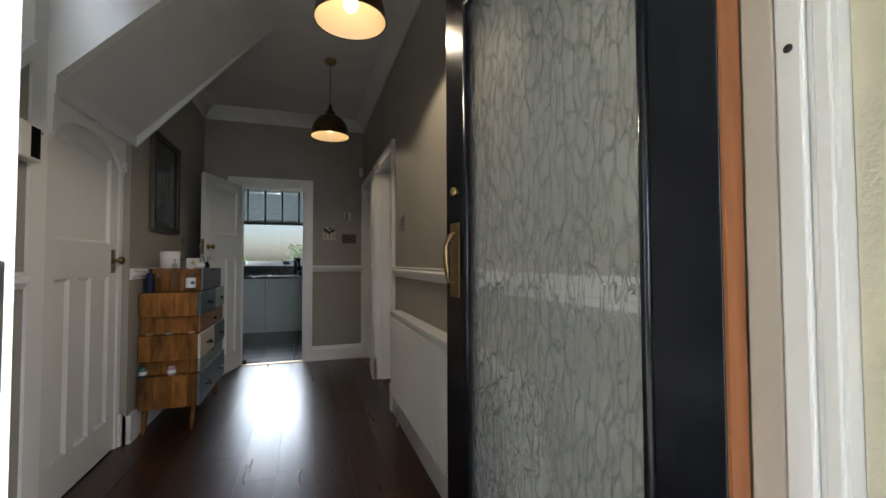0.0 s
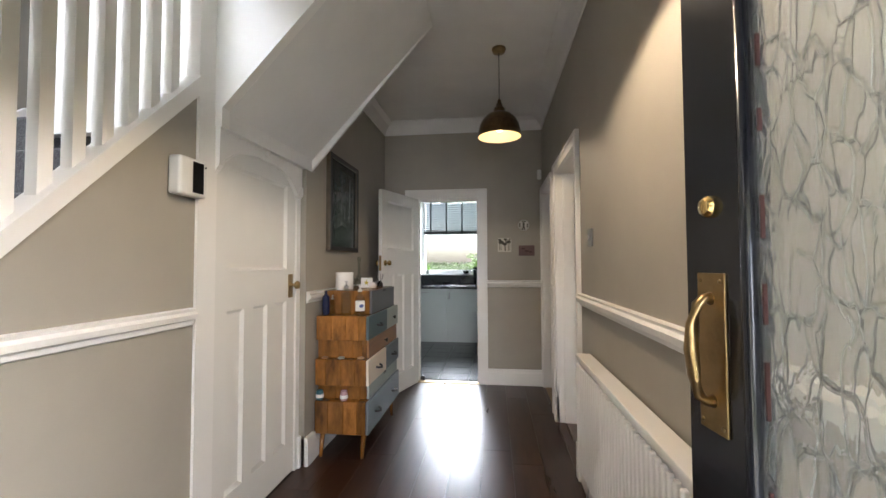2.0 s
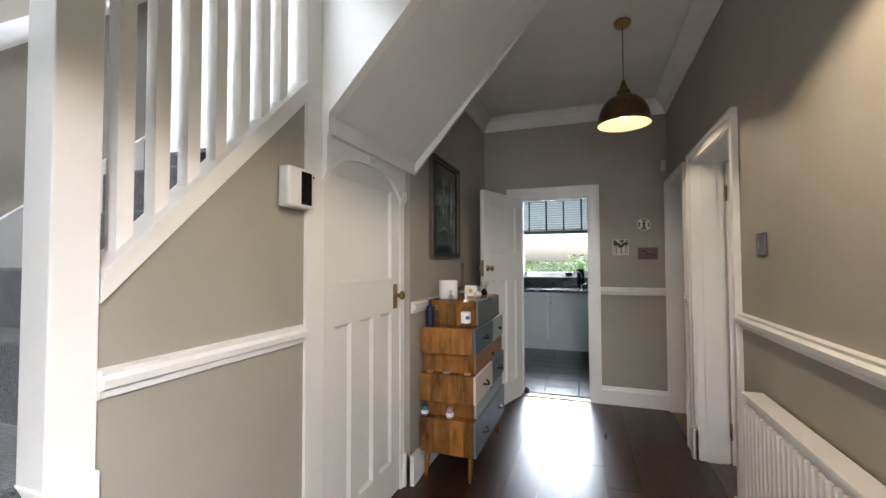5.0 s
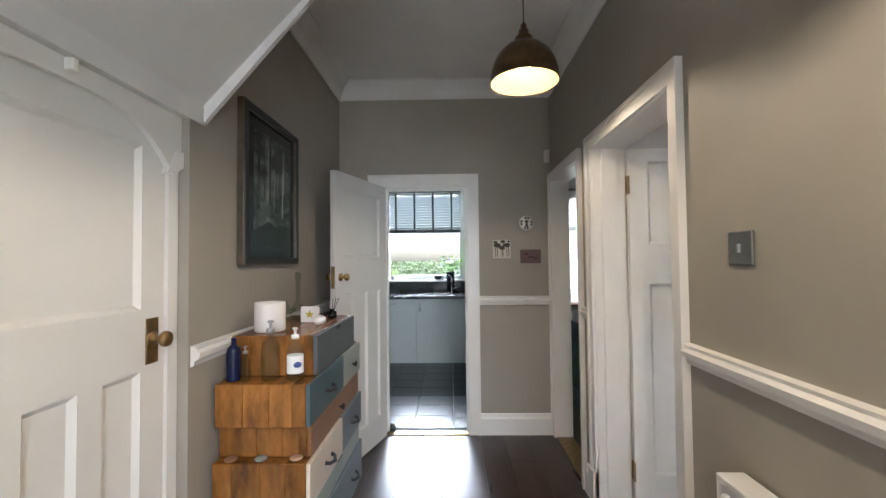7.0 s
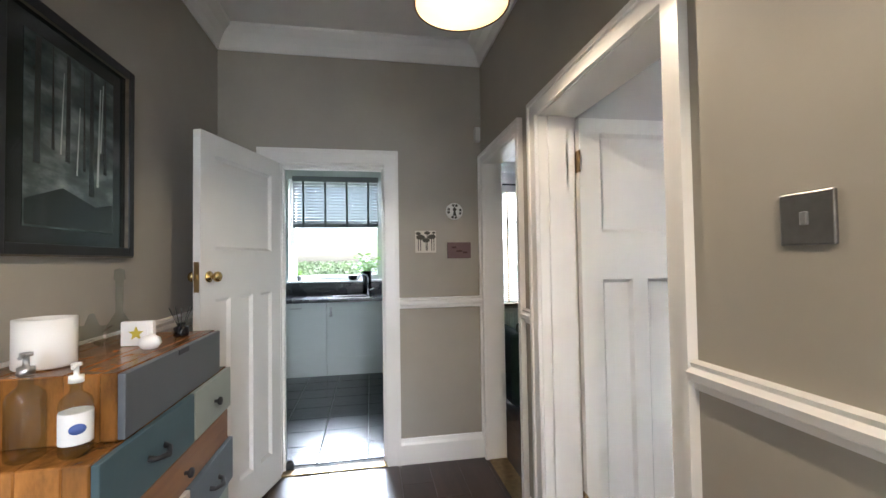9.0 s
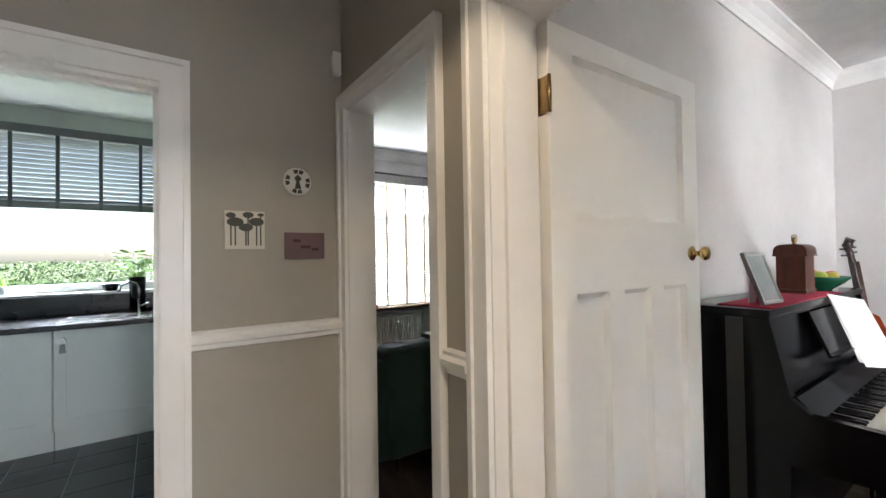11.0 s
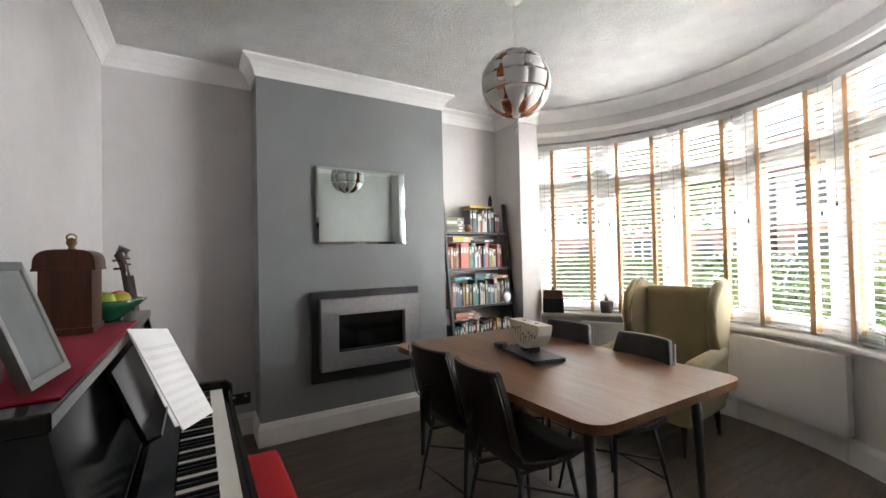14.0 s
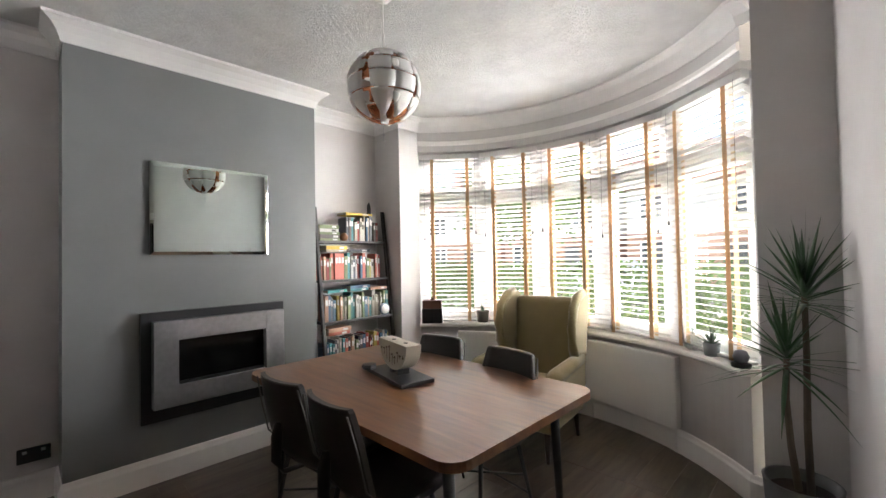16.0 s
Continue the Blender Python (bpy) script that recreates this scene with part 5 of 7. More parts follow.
setting(b, "trim_bay_rail", M_WHITE, "white moulded rail over the bay window", "moulding")

# fireplace
fire = empty("electric_fire", None, "wall-hung electric fire with steel frame and black surround", "fireplace")
b = Build()
b.box(4.742, 4.789, 2.49, 3.395, 0.39, 1.08, bevel=0.003)
b.make("surround", M_BLACK_MATT, fire, "black backing panel")
b = Build()
y0, y1, z0, z1 = 2.515, 3.34, 0.485, 1.025
h0, h1, w0, w1 = 2.65, 3.205, 0.613, 0.90
b.box(4.675, 4.742, y0, h0, z0, z1, bevel=0.002).box(4.675, 4.742, h1, y1, z0, z1, bevel=0.002).box(4.677, 4.742, h0, h1, z0, w0, bevel=0.002).box(4.677, 4.742, h0, h1, w1, z1, bevel=0.002)
b.make("steel_frame", M_STEEL, fire, "brushed steel frame")
b = Build()
b.box(4.728, 4.741, h0, h1, w0, w1)
b.make("fire_glass", painted("dark_fire_glass", (0.004, 0.004, 0.004), 0.1), fire, "dark glass fire opening")
b = Build()
b.box(4.70, 4.715, h0 + 0.01, h1 - 0.01, w0, w0 + 0.018)
b.make("ember_tray", M_BLACK_MATT, fire)

# mirror: bevelled glass on the chimney breast
mir = empty("wall_mirror", None, "frameless rectangular mirror hung on the chimney breast", "mirror")
b = Build()
b.box(4.766, 4.789, 2.594, 3.338, 1.45, 2.046)
b.make("backing", M_STEEL, mir)
b = Build()
Y0, Y1, Z0, Z1, q = 2.592, 3.341, 1.446, 2.050, 0.02
o = [b.bm.verts.new(p) for p in ((4.7655, Y0, Z0), (4.7655, Y1, Z0), (4.7655, Y1, Z1), (4.7655, Y0, Z1))]
i = [b.bm.verts.new(p) for p in ((4.7615, Y0 + q, Z0 + q), (4.7615, Y1 - q, Z0 + q), (4.7615, Y1 - q, Z1 - q), (4.7615, Y0 + q, Z1 - q))]
for k in range(4):
    b.bm.faces.new((o[k], o[(k + 1) % 4], i[(k + 1) % 4], i[k]))
b.bm.faces.new(i)
b.bm.faces.new(o[::-1])
b.make("mirror_glass", M_MIRROR, mir, "bevelled mirror glass")

# table
M_TABLE = wood("walnut_table", (0.115, 0.05, 0.023), (0.24, 0.11, 0.048), 0.3, "x", 9, 2.4, 0.03, relief=0.015)
TX0, TX1, TY0, TY1, TZ = 2.51, 4.19, 1.93, 2.97, 0.735
tbl = empty("dining_table", None, "large brown wooden dining table with rounded corners", "table")


def rounded(x0, x1, y0, y1, r, n=6):
    pts = []
    for cx, cy, a in ((x1 - r, y1 - r, 0), (x0 + r, y1 - r, 90), (x0 + r, y0 + r, 180), (x1 - r, y0 + r, 270)):
        for k in range(n + 1):
            t = radians(a + 90 * k / n)
            pts.append((cx + r * math.cos(t), cy + r * math.sin(t)))
    return pts


n = 7
for k in range(n):
    ya, yb = TY0 + (TY1 - TY0) * k / n, TY0 + (TY1 - TY0) * (k + 1) / n
    b = Build()
    if k in (0, n - 1):
        pts = rounded(TX0, TX1, TY0, TY1, 0.09)
        lo, hi = (TY0 - 1, yb) if k == 0 else (ya, TY1 + 1)
        outline = []
        for p in pts:
            outline.append((p[0], min(max(p[1], lo), hi)))
        clean = [p for j, p in enumerate(outline) if (Vector(p) - Vector(outline[j - 1])).length > 1e-5]
        b.prism(clean, "z", TZ - 0.036, TZ)
    else:
        b.box(TX0, TX1, ya, yb, TZ - 0.036, TZ)
    b.make("top_board", M_TABLE, tbl)
b = Build()
b.box(TX0 + 0.12, TX1 - 0.12, TY0 + 0.12, TY0 + 0.15, TZ - 0.10, TZ - 0.036).box(TX0 + 0.12, TX1 - 0.12, TY1 - 0.15, TY1 - 0.12, TZ - 0.10, TZ - 0.036)
b.box(TX0 + 0.12, TX0 + 0.15, TY0 + 0.15, TY1 - 0.15, TZ - 0.10, TZ - 0.036).box(TX1 - 0.15, TX1 - 0.12, TY0 + 0.15, TY1 - 0.15, TZ - 0.10, TZ - 0.036)
b.make("apron", M_BLACK_MATT, tbl, "black metal under-frame")
for x in (TX0 + 0.16, TX1 - 0.16):
    for y in (TY0 + 0.14, TY1 - 0.14):
        b = Build()
        sx = -0.05 if x < 3.3 else 0.05
        b.tube([(x, y, TZ - 0.037), (x + sx * 0.6, y, 0.0)], [0.024, 0.016], 10)
        b.make("leg", M_BLACK_MATT, tbl, "tapered black metal leg")

# chairs
M_LEATHER = painted("worn_black_leather", (0.02, 0.015, 0.013), 0.42, grain=120, relief=0.5, vary=0.25, world_space=False)


def chair_shell():
    """A moulded seat and back in one sweep, open at the sides; faces +y."""
    b = Build()
    prof = [(0.20, 0.445, 0.20), (0.215, 0.463, 0.205), (0.10, 0.455, 0.225), (-0.06, 0.445, 0.22), (-0.15, 0.46, 0.205), (-0.19, 0.52, 0.195), (-0.215, 0.62, 0.20), (-0.24, 0.74, 0.195), (-0.262, 0.845, 0.175), (-0.266, 0.858, 0.165)]
    t = 0.022
    rows_out, rows_in = [], []
    for j, (y, z, w) in enumerate(prof):
        ri, ro = [], []
        for q in range(9):
            u = -1 + q / 4
            curve = (abs(u) ** 2.4) * (0.035 if j > 4 else 0.022)
            pnt = Vector((u * w, y, z))
            lift = Vector((0, 1, 0)) * curve if j > 4 else Vector((0, 0, 1)) * curve
            ri.append(b.bm.verts.new(pnt + lift))
            ro.append(b.bm.verts.new(pnt + lift + (Vector((0, -t, 0)) if j > 4 else Vector((0, 0, -t)))))
        rows_in.append(ri)
        rows_out.append(ro)
    for rows, flip in ((rows_in, False), (rows_out, True)):
        for p, q in zip(rows, rows[1:]):
            for k in range(8):
                f = b.bm.faces.new((p[k], p[k + 1], q[k + 1], q[k]))
                f.smooth = True
    for j in range(len(prof) - 1):
        for k in (0, 8):
            b.bm.faces.new((rows_in[j][k], rows_in[j + 1][k], rows_out[j + 1][k], rows_out[j][k]))
    for j in (0, len(prof) - 1):
        for k in range(8):
            b.bm.faces.new((rows_in[j][k], rows_in[j][k + 1], rows_out[j][k + 1], rows_out[j][k]))
    return b


M_PIPING = painted("grey_piping", (0.09, 0.085, 0.08), 0.5)


def dining_chair(m):
    c = empty("dining_chair", m, "dark brown leather dining chair with black metal legs", "chair", "chairs round the table")
    chair_shell().make("seat_shell", M_LEATHER, c)
    b = Build()
    b.tube([(0.205, 0.17, 0.47), (0.222, 0.0, 0.468), (0.212, -0.14, 0.49), (0.2, -0.2, 0.56), (0.2, -0.232, 0.70), (0.18, -0.262, 0.84)], 0.004, 6)
    b.make("piping", M_PIPING, c)
    b = Build()
    b.tube([(-0.205, 0.17, 0.47), (-0.222, 0.0, 0.468), (-0.212, -0.14, 0.49), (-0.2, -0.2, 0.56), (-0.2, -0.232, 0.70), (-0.18, -0.262, 0.84)], 0.004, 6)
    b.make("piping", M_PIPING, c, "pale stitched edge piping")
    for sx in (-1, 1):
        for sy, y in ((1, 0.14), (-1, -0.12)):
            b = Build()
            b.tube([(sx * 0.15, y, 0.43), (sx * 0.21, y + sy * 0.07, 0.0)], [0.012, 0.008], 8)
            b.make("leg", M_BLACK_MATT, c)
    b = Build()
    b.tube([(0.17, 0.165, 0.25), (-0.17, -0.145, 0.25)], 0.006, 6).tube([(-0.17, 0.165, 0.25), (0.17, -0.145, 0.25)], 0.006, 6).tube([(-0.185, -0.17, 0.15), (0.185, -0.17, 0.15)], 0.006, 6)
    b.make("brace", M_BLACK_MATT, c)
    b = Build()
    b.box(-0.17, 0.17, -0.13, 0.15, 0.415, 0.432, bevel=0.004)
    b.make("seat_frame", M_BLACK_MATT, c)
    b = Build()
    b.tube([(0.0, -0.10, 0.42), (0.0, -0.235, 0.43), (0.0, -0.265, 0.50), (0.0, -0.262, 0.60), (0.0, -0.25, 0.66)], [0.02, 0.022, 0.026, 0.028, 0.02], 10, flat=0.35)
    b.make("back_support", M_BLACK_MATT, c, "curved flat metal back support")
    return c


ch = dining_chair(pose(3.50, 2.84, 0, 0, 0, 180 + 4))
copy_thing(ch, pose(3.05, 2.84, 0, 0, 0, 180 - 3))
copy_thing(ch, pose(3.58, 2.155, 0, 0, 0, 3))
copy_thing(ch, pose(3.04, 2.19, 0, 0, 0, -8))

# centrepiece: half-moon ceramic vase on a slate
M_SLATE = painted("dark_slate_board", (0.03, 0.03, 0.032), 0.45, grain=60, relief=0.4, vary=0.25)
b = Build()
b.box(-0.215, 0.215, -0.1, 0.1, 0, 0.022, bevel=0.003)
b.make("slate_board", M_SLATE, label="dark slate board on the dining table", category="board", m=pose(3.42, 2.435, TZ, 0, 0, -12))
b = Build()
b.turned([(0.04, 0), (0.045, 0.01), (0.04, 0.025), (0.0005, 0.028)], None, 7, smooth=False)
b.make("dark_stone", M_SLATE, label="small dark stone dish beside the vase", category="dish", m=pose(3.62, 2.49, TZ + 0.022))
vase = empty("half_moon_vase", pose(3.42, 2.43, TZ + 0.022, 0, 0, -12), "cream ceramic half-moon vase with painted stems", "vase")
b = Build()
pts = [(0.17, 0.175), (-0.17, 0.175)] + [(-0.165 * math.cos(radians(t)), 0.165 - 0.14 * math.sin(radians(t))) for t in range(10, 180, 10)]
b.prism(pts, "y", -0.045, 0.045)
b.make("body", painted("cream_ceramic", (0.55, 0.5, 0.4), 0.45, grain=30, relief=0.2, vary=0.14, world_space=False), vase)
b = Build()
b.box(-0.05, -0.02, -0.035, 0.035, -0.0, 0.03).box(0.02, 0.05, -0.035, 0.035, 0.0, 0.03)
b.make("foot", M_SLATE, vase)
b = Build()
rs = random.Random(3)
for j in range(9):
    x = -0.13 + 0.032 * j
    zt = 0.09 + 0.05 * rs.random()
    zb = 0.05 + 0.0012 * abs(x * 100) ** 1.6
    b.tube([(x, 0.0465, zb), (x + rs.uniform(-0.01, 0.01), 0.0465, zt)], 0.0016, 5)
    b.turned([(0.0005, 0), (0.007, 0.003), (0.006, 0.008), (0.0005, 0.012)], pose(x, 0.0462, zt), 7)
b.make("painted_stems", painted("brown_slip", (0.1, 0.06, 0.03), 0.5), vase, "brown painted stems")
# black discs on the solid top, for the shade down the two holes
b = Build()
for x in (-0.08, 0.06):
    b.turned([(0.013, 0.1755), (0.013, 0.177), (0.0005, 0.177)], pose(x, 0, 0), 12)
b.make("stem_hole_shade", M_BLACK_MATT, vase)

# exploded-globe pendant
M_LAMPWHITE = painted("white_lamp_plastic", (0.74, 0.72, 0.69), 0.35, grain=60, relief=0.02, vary=0.02, world_space=False)
M_COPPER = metal("copper_lining", (0.75, 0.32, 0.16), 0.22, 0.85)
LX, LY, LZ, LR = 3.285, 2.61, 2.268, 0.188
gl = empty("globe_pendant", pose(LX, LY, LZ), "white and copper segmented globe pendant lamp", "lamp")
b = Build()
b.turned([(0.052, CEIL - LZ), (0.052, CEIL - LZ - 0.03), (0.046, CEIL - LZ - 0.06), (0.03, CEIL - LZ - 0.078), (0.006, CEIL - LZ - 0.084), (0.0005, CEIL - LZ - 0.084)], None, 24)
b.make("ceiling_cup", M_LAMPWHITE, gl)
b = Build()
b.tube([(0, 0, CEIL - LZ - 0.08), (0, 0, 0.17)], 0.003, 6)
b.make("flex", M_LAMPWHITE, gl)


def globe_piece(a, v0, v1, w0, wm, w1, r, t):
    """A leaf of the globe between two latitudes, with its own thickness."""
    b = Build()
    rows = []
    n = 8
    for side in (0, 1):
        grid = []
        for j in range(n + 1):
            lat = radians(v0 + (v1 - v0) * j / n)
            f = j / n
            w = (w0 * (1 - f) ** 2 + 2 * wm * f * (1 - f) + w1 * f * f)
            line = []
            for q in range(4):
                lon = radians(a + w * (q / 3 - 0.5))
                rr = r - side * t
                line.append(b.bm.verts.new((rr * math.cos(lat) * math.cos(lon), rr * math.cos(lat) * math.sin(lon), rr * math.sin(lat))))
            grid.append(line)
        rows.append(grid)
    for g in rows:
        for p, q in zip(g, g[1:]):
            for k in range(3):
                b.bm.faces.new((p[k], p[k + 1], q[k + 1], q[k])).smooth = True
    for j in range(n):
        for k in (0, 3):
            b.bm.faces.new((rows[0][j][k], rows[0][j + 1][k], rows[1][j + 1][k], rows[1][j][k]))
    for j in (0, n):
        for k in range(3):
            b.bm.faces.new((rows[0][j][k], rows[0][j][k + 1], rows[1][j][k + 1], rows[1][j][k]))
    return b


PLATES = [  # part, latitudes, widths at foot, middle and head, radius, turn, metal
    ("outer_leaf", -64, -20, 7, 40, 37, 1.0, 0, M_LAMPWHITE), ("outer_leaf", -18, 6, 36, 39, 40, 1.0, 1, M_LAMPWHITE),
    ("outer_leaf", 7.5, 30, 33, 39, 36, 1.005, -3, M_LAMPWHITE), ("side_leaf", -40, -24, 3, 16, 12, 1.02, 23, M_LAMPWHITE),
    ("side_leaf", 10, 24, 8, 15, 11, 1.02, 20, M_LAMPWHITE), ("upper_leaf", 33, 47, 24, 26, 22, 1.01, 8, M_LAMPWHITE),
    ("upper_leaf", 42, 60, 14, 22, 26, 1.0, -12, M_LAMPWHITE), ("top_leaf", 61, 78, 30, 36, 14, 1.0, 4, M_LAMPWHITE),
    ("inner_leaf", -74, -44, 14, 44, 40, 0.95, 22, M_COPPER), ("inner_leaf", -40, -18, 24, 34, 28, 0.95, 24, M_COPPER),
    ("inner_leaf", -4, 20, 30, 40, 36, 0.93, 22, M_COPPER), ("inner_leaf", 30, 58, 30, 38, 18, 0.955, 18, M_COPPER)]
for name_, v0, v1, w0, wm, w1, rr_, turn_, mt_ in PLATES:
    me = globe_piece(0, v0, v1, w0, wm, w1, LR * rr_, 0.004).data(name_)
    me.materials.append(mt_)
    for k in range(8):
        o = new(name_, me)
        o.parent, o.matrix_basis = gl, pose(0, 0, 0, 0, 0, 45 * k + turn_ + (4 if k % 3 == 0 else -3))
b = Build()
b.turned([(0.02, -LR + 0.01), (0.03, -LR * 0.6), (0.028, LR * 0.7), (0.02, LR - 0.004)], None, 16)
b.make("lamp_core", M_LAMPWHITE, gl)
b = Build()
b.tube([(0.012, 0, -LR + 0.02), (0.012, 0, -LR - 0.075)], 0.001, 5)
for z in (-LR - 0.05, -LR - 0.078):
    b.turned([(0.0005, 0.006), (0.006, 0.003), (0.006, -0.003), (0.0005, -0.006)], pose(0.012, 0, z), 10)
b.make("pull_string", M_STEEL, gl, "pull string with two beads")

# bookshelf: leaning ladder shelf in the alcove
M_SHELF = painted("dark_grey_shelf", (0.055, 0.05, 0.048), 0.5, vary=0.15)
sh = empty("ladder_bookshelf", None, "dark leaning ladder bookshelf full of books in the alcove", "bookshelf")
LEV = [(1.565, 4.90), (1.215, 4.86), (0.855, 4.81), (0.49, 4.77), (0.14, 4.73)]
for z, x0 in LEV:
    b = Build()
    b.box(x0, 5.085, 1.385 - 0.03 * (1.565 - z), 2.105, z - 0.022, z, bevel=0.002)
    b.make("shelf", M_SHELF, sh)
for y in (1.37, 2.11):
    b = Build()
    b.prism([(4.70, 0.0), (4.735, 0.0), (4.96, 1.86), (4.925, 1.86)], "y", y - 0.012, y + 0.012)
    b.make("rail", M_SHELF, sh)
BOOK_COL = [(0.45, 0.4, 0.32), (0.55, 0.52, 0.46), (0.12, 0.1, 0.09), (0.3, 0.06, 0.05), (0.5, 0.14, 0.1), (0.06, 0.12, 0.2), (0.08, 0.25, 0.26), (0.5, 0.4, 0.12), (0.62, 0.6, 0.56), (0.2, 0.24, 0.12), (0.03, 0.03, 0.04), (0.5, 0.3, 0.2), (0.14, 0.14, 0.16)]
BOOK_MAT = [painted("book_cover", c, 0.55, grain=80, vary=0.12, world_space=False) for c in BOOK_COL]
M_PAGES = painted("book_pages", (0.62, 0.57, 0.47), 0.8, grain=300)
M_CORAL = painted("coral_book_cover", (0.6, 0.17, 0.12), 0.55)
M_YELLOWC = painted("yellow_book_cover", (0.6, 0.42, 0.04), 0.55)
M_TURQ = painted("turquoise_book_cover", (0.12, 0.42, 0.42), 0.55)


def book(w, h, d, mat, m, label):
    """A book standing with its spine toward -x; w along y."""
    o = empty("book", m, label, "book", "books on the ladder shelf")
    b = Build()
    b.box(0, d, -w / 2, -w / 2 + 0.0025, 0, h).box(0, d, w / 2 - 0.0025, w / 2, 0, h).box(-0.0025, 0.0, -w / 2, w / 2, 0, h, bevel=0.001, seg=1)
    b.make("cover", mat, o)
    b = Build()
    b.box(0.001, d - 0.004, -w / 2 + 0.003, w / 2 - 0.003, 0.003, h - 0.004)
    b.make("pages", M_PAGES, o)
    b = Build()
    b.box(-0.0036, -0.0028, -w * 0.3, w * 0.3, h * 0.62, h * 0.84)
    b.make("spine_label", M_LABEL if mat not in (BOOK_MAT[1], BOOK_MAT[8]) else BOOK_MAT[2], o)
    return o


rs = random.Random(11)
WORDS = {0: "upright paperback book on the shelf", 1: "upright hardback book on the shelf", 2: "slim upright book on the shelf"}
for li, (z, x0) in enumerate(LEV[:4]):
    y = 2.085
    end = (1.43, 1.42, 1.41, 1.40)[li]
    if li == 0:
        y = 1.80
    while y > end + 0.02:
        w = rs.uniform(0.016, 0.038)
        hh = rs.uniform(0.17, 0.24) * (1.0 if li else 1.05)
        mat = rs.choice(BOOK_MAT)
        if li == 1 and 1.86 < y < 2.0:
            mat, w, hh = M_CORAL, 0.034, 0.235
        book(w - 0.001, hh, rs.uniform(0.12, 0.16), mat, pose(x0 + rs.uniform(0.015, 0.04), y - w / 2, z, 0, rs.uniform(-1.5, 1.5), rs.uniform(-2, 2)), WORDS[rs.randrange(3)])
        y -= w
    for j, (yy, cnt) in enumerate((((1.97, 5),), ((1.93, 2), (1.70, 1)), ((1.95, 1), (1.72, 2), (1.5, 1)), ((1.97, 2),))[li]):
        zz = z if li == 0 else z + 0.247
        for q in range(cnt):
            th = rs.uniform(0.02, 0.034)
            mat = M_TURQ if (li == 2 and j == 0) else (M_YELLOWC if (li == 1 and q == 1) else rs.choice(BOOK_MAT))
            book(th, rs.uniform(0.19, 0.23), 0.15, mat, pose(x0 + 0.03, yy + 0.10, zz + th / 2, 90, 0, rs.uniform(-3, 3)), "book lying flat on a stack of books")
            zz += th + 0.0005
book(0.022, 0.3, 0.16, M_YELLOWC, pose(LEV[0][1] + 0.03, 1.80, LEV[0][0] + 0.256, 90, 0, 0), "yellow book lying over the row of books")
b = Build()
b.turned([(0.02, 0), (0.04, 0.02), (0.042, 0.04), (0.02, 0.07), (0.008, 0.075), (0.0005, 0.08)], None, 16)
b.make("wooden_apple", painted("brown_turned_wood", (0.22, 0.1, 0.04), 0.4), label="round brown wooden ornament on the top shelf", category="ornament", m=pose(4.92, 1.83, LEV[0][0], 0, 0, 0))
b = Build()
b.prism([(-0.02, 0), (0.02, 0), (0.014, 0.09), (0.0, 0.12), (-0.016, 0.08)], "x", -0.008, 0.008)
b.make("dark_figurine", M_BLACK_MATT, label="small dark pointed ornament on the shelf", category="ornament", m=pose(5.0, 1.49, LEV[0][0] + 0.269))
ck = empty("small_clock", pose(4.80, 1.475, LEV[2][0] + 0.001, 0, 0, 0), "small round blue-grey clock on the shelf", "clock")
b = Build()
b.turned([(0.055, 0), (0.058, 0.01), (0.055, 0.02), (0.0005, 0.02)], pose(0, 0, 0.058, 0, -90), 24)
b.make("case", painted("blue_grey_clock", (0.15, 0.2, 0.26), 0.4), ck)
b = Build()
b.turned([(0.044, 0.0205), (0.044, 0.0215), (0.0005, 0.0215)], pose(0, 0, 0.058, 0, -90), 24)
b.make("face", M_LABEL, ck)

# wing armchair in the bay
M_OLIVE = fabric("olive_wool", (0.27, 0.215, 0.105), 500, 0.14, 0.95, 0.35, 0.35)
ac = empty("wing_armchair", pose(3.385, 1.20, 0, 0, 0, 186), "mustard olive upholstered wing armchair by the window", "armchair")
# local: faces -y of itself turned; built facing -y, back at +y


def cushion(b, x0, x1, y0, y1, z0, z1, r, m=None):
    b.box(x0, x1, y0, y1, z0, z1, m, bevel=r, seg=4)


b = Build()
cushion(b, -0.27, 0.27, 0.20, 0.33, 0.36, 1.085, 0.05, pose(0, 0.02, 0, -6))
b.make("backrest", M_OLIVE, ac)
b = Build()
cushion(b, -0.265, 0.265, -0.33, 0.24, 0.32, 0.46, 0.05)
b.make("seat_cushion", M_OLIVE, ac)
b = Build()
cushion(b, -0.33, 0.33, -0.31, 0.30, 0.20, 0.335, 0.03)
b.make("base", M_OLIVE, ac)
for s in (-1, 1):
    b = Build()
    b.prism([(-0.28, 0.28), (0.28, 0.28), (0.30, 0.60), (-0.22, 0.565), (-0.32, 0.535), (-0.33, 0.47)], "x", s * 0.265, s * 0.345)
    b.tube([(s * 0.315, -0.31, 0.53), (s * 0.315, -0.2, 0.565), (s * 0.315, 0.05, 0.585), (s * 0.315, 0.28, 0.60)], [0.05, 0.056, 0.052, 0.045], 14)
    b.make("arm", M_OLIVE, ac)
    b = Build()
    b.prism([(0.27, 0.55), (0.34, 0.55), (0.43, 1.06), (0.40, 1.09), (0.30, 1.08), (0.17, 1.00), (0.12, 0.88), (0.12, 0.75), (0.18, 0.62)], "x", s * 0.27, s * 0.335)
    b.tube([(s * 0.305, 0.20, 0.60), (s * 0.312, 0.13, 0.70), (s * 0.315, 0.115, 0.84), (s * 0.312, 0.16, 0.98), (s * 0.308, 0.25, 1.065), (s * 0.305, 0.37, 1.09)], 0.036, 10)
    b.make("wing", M_OLIVE, ac)
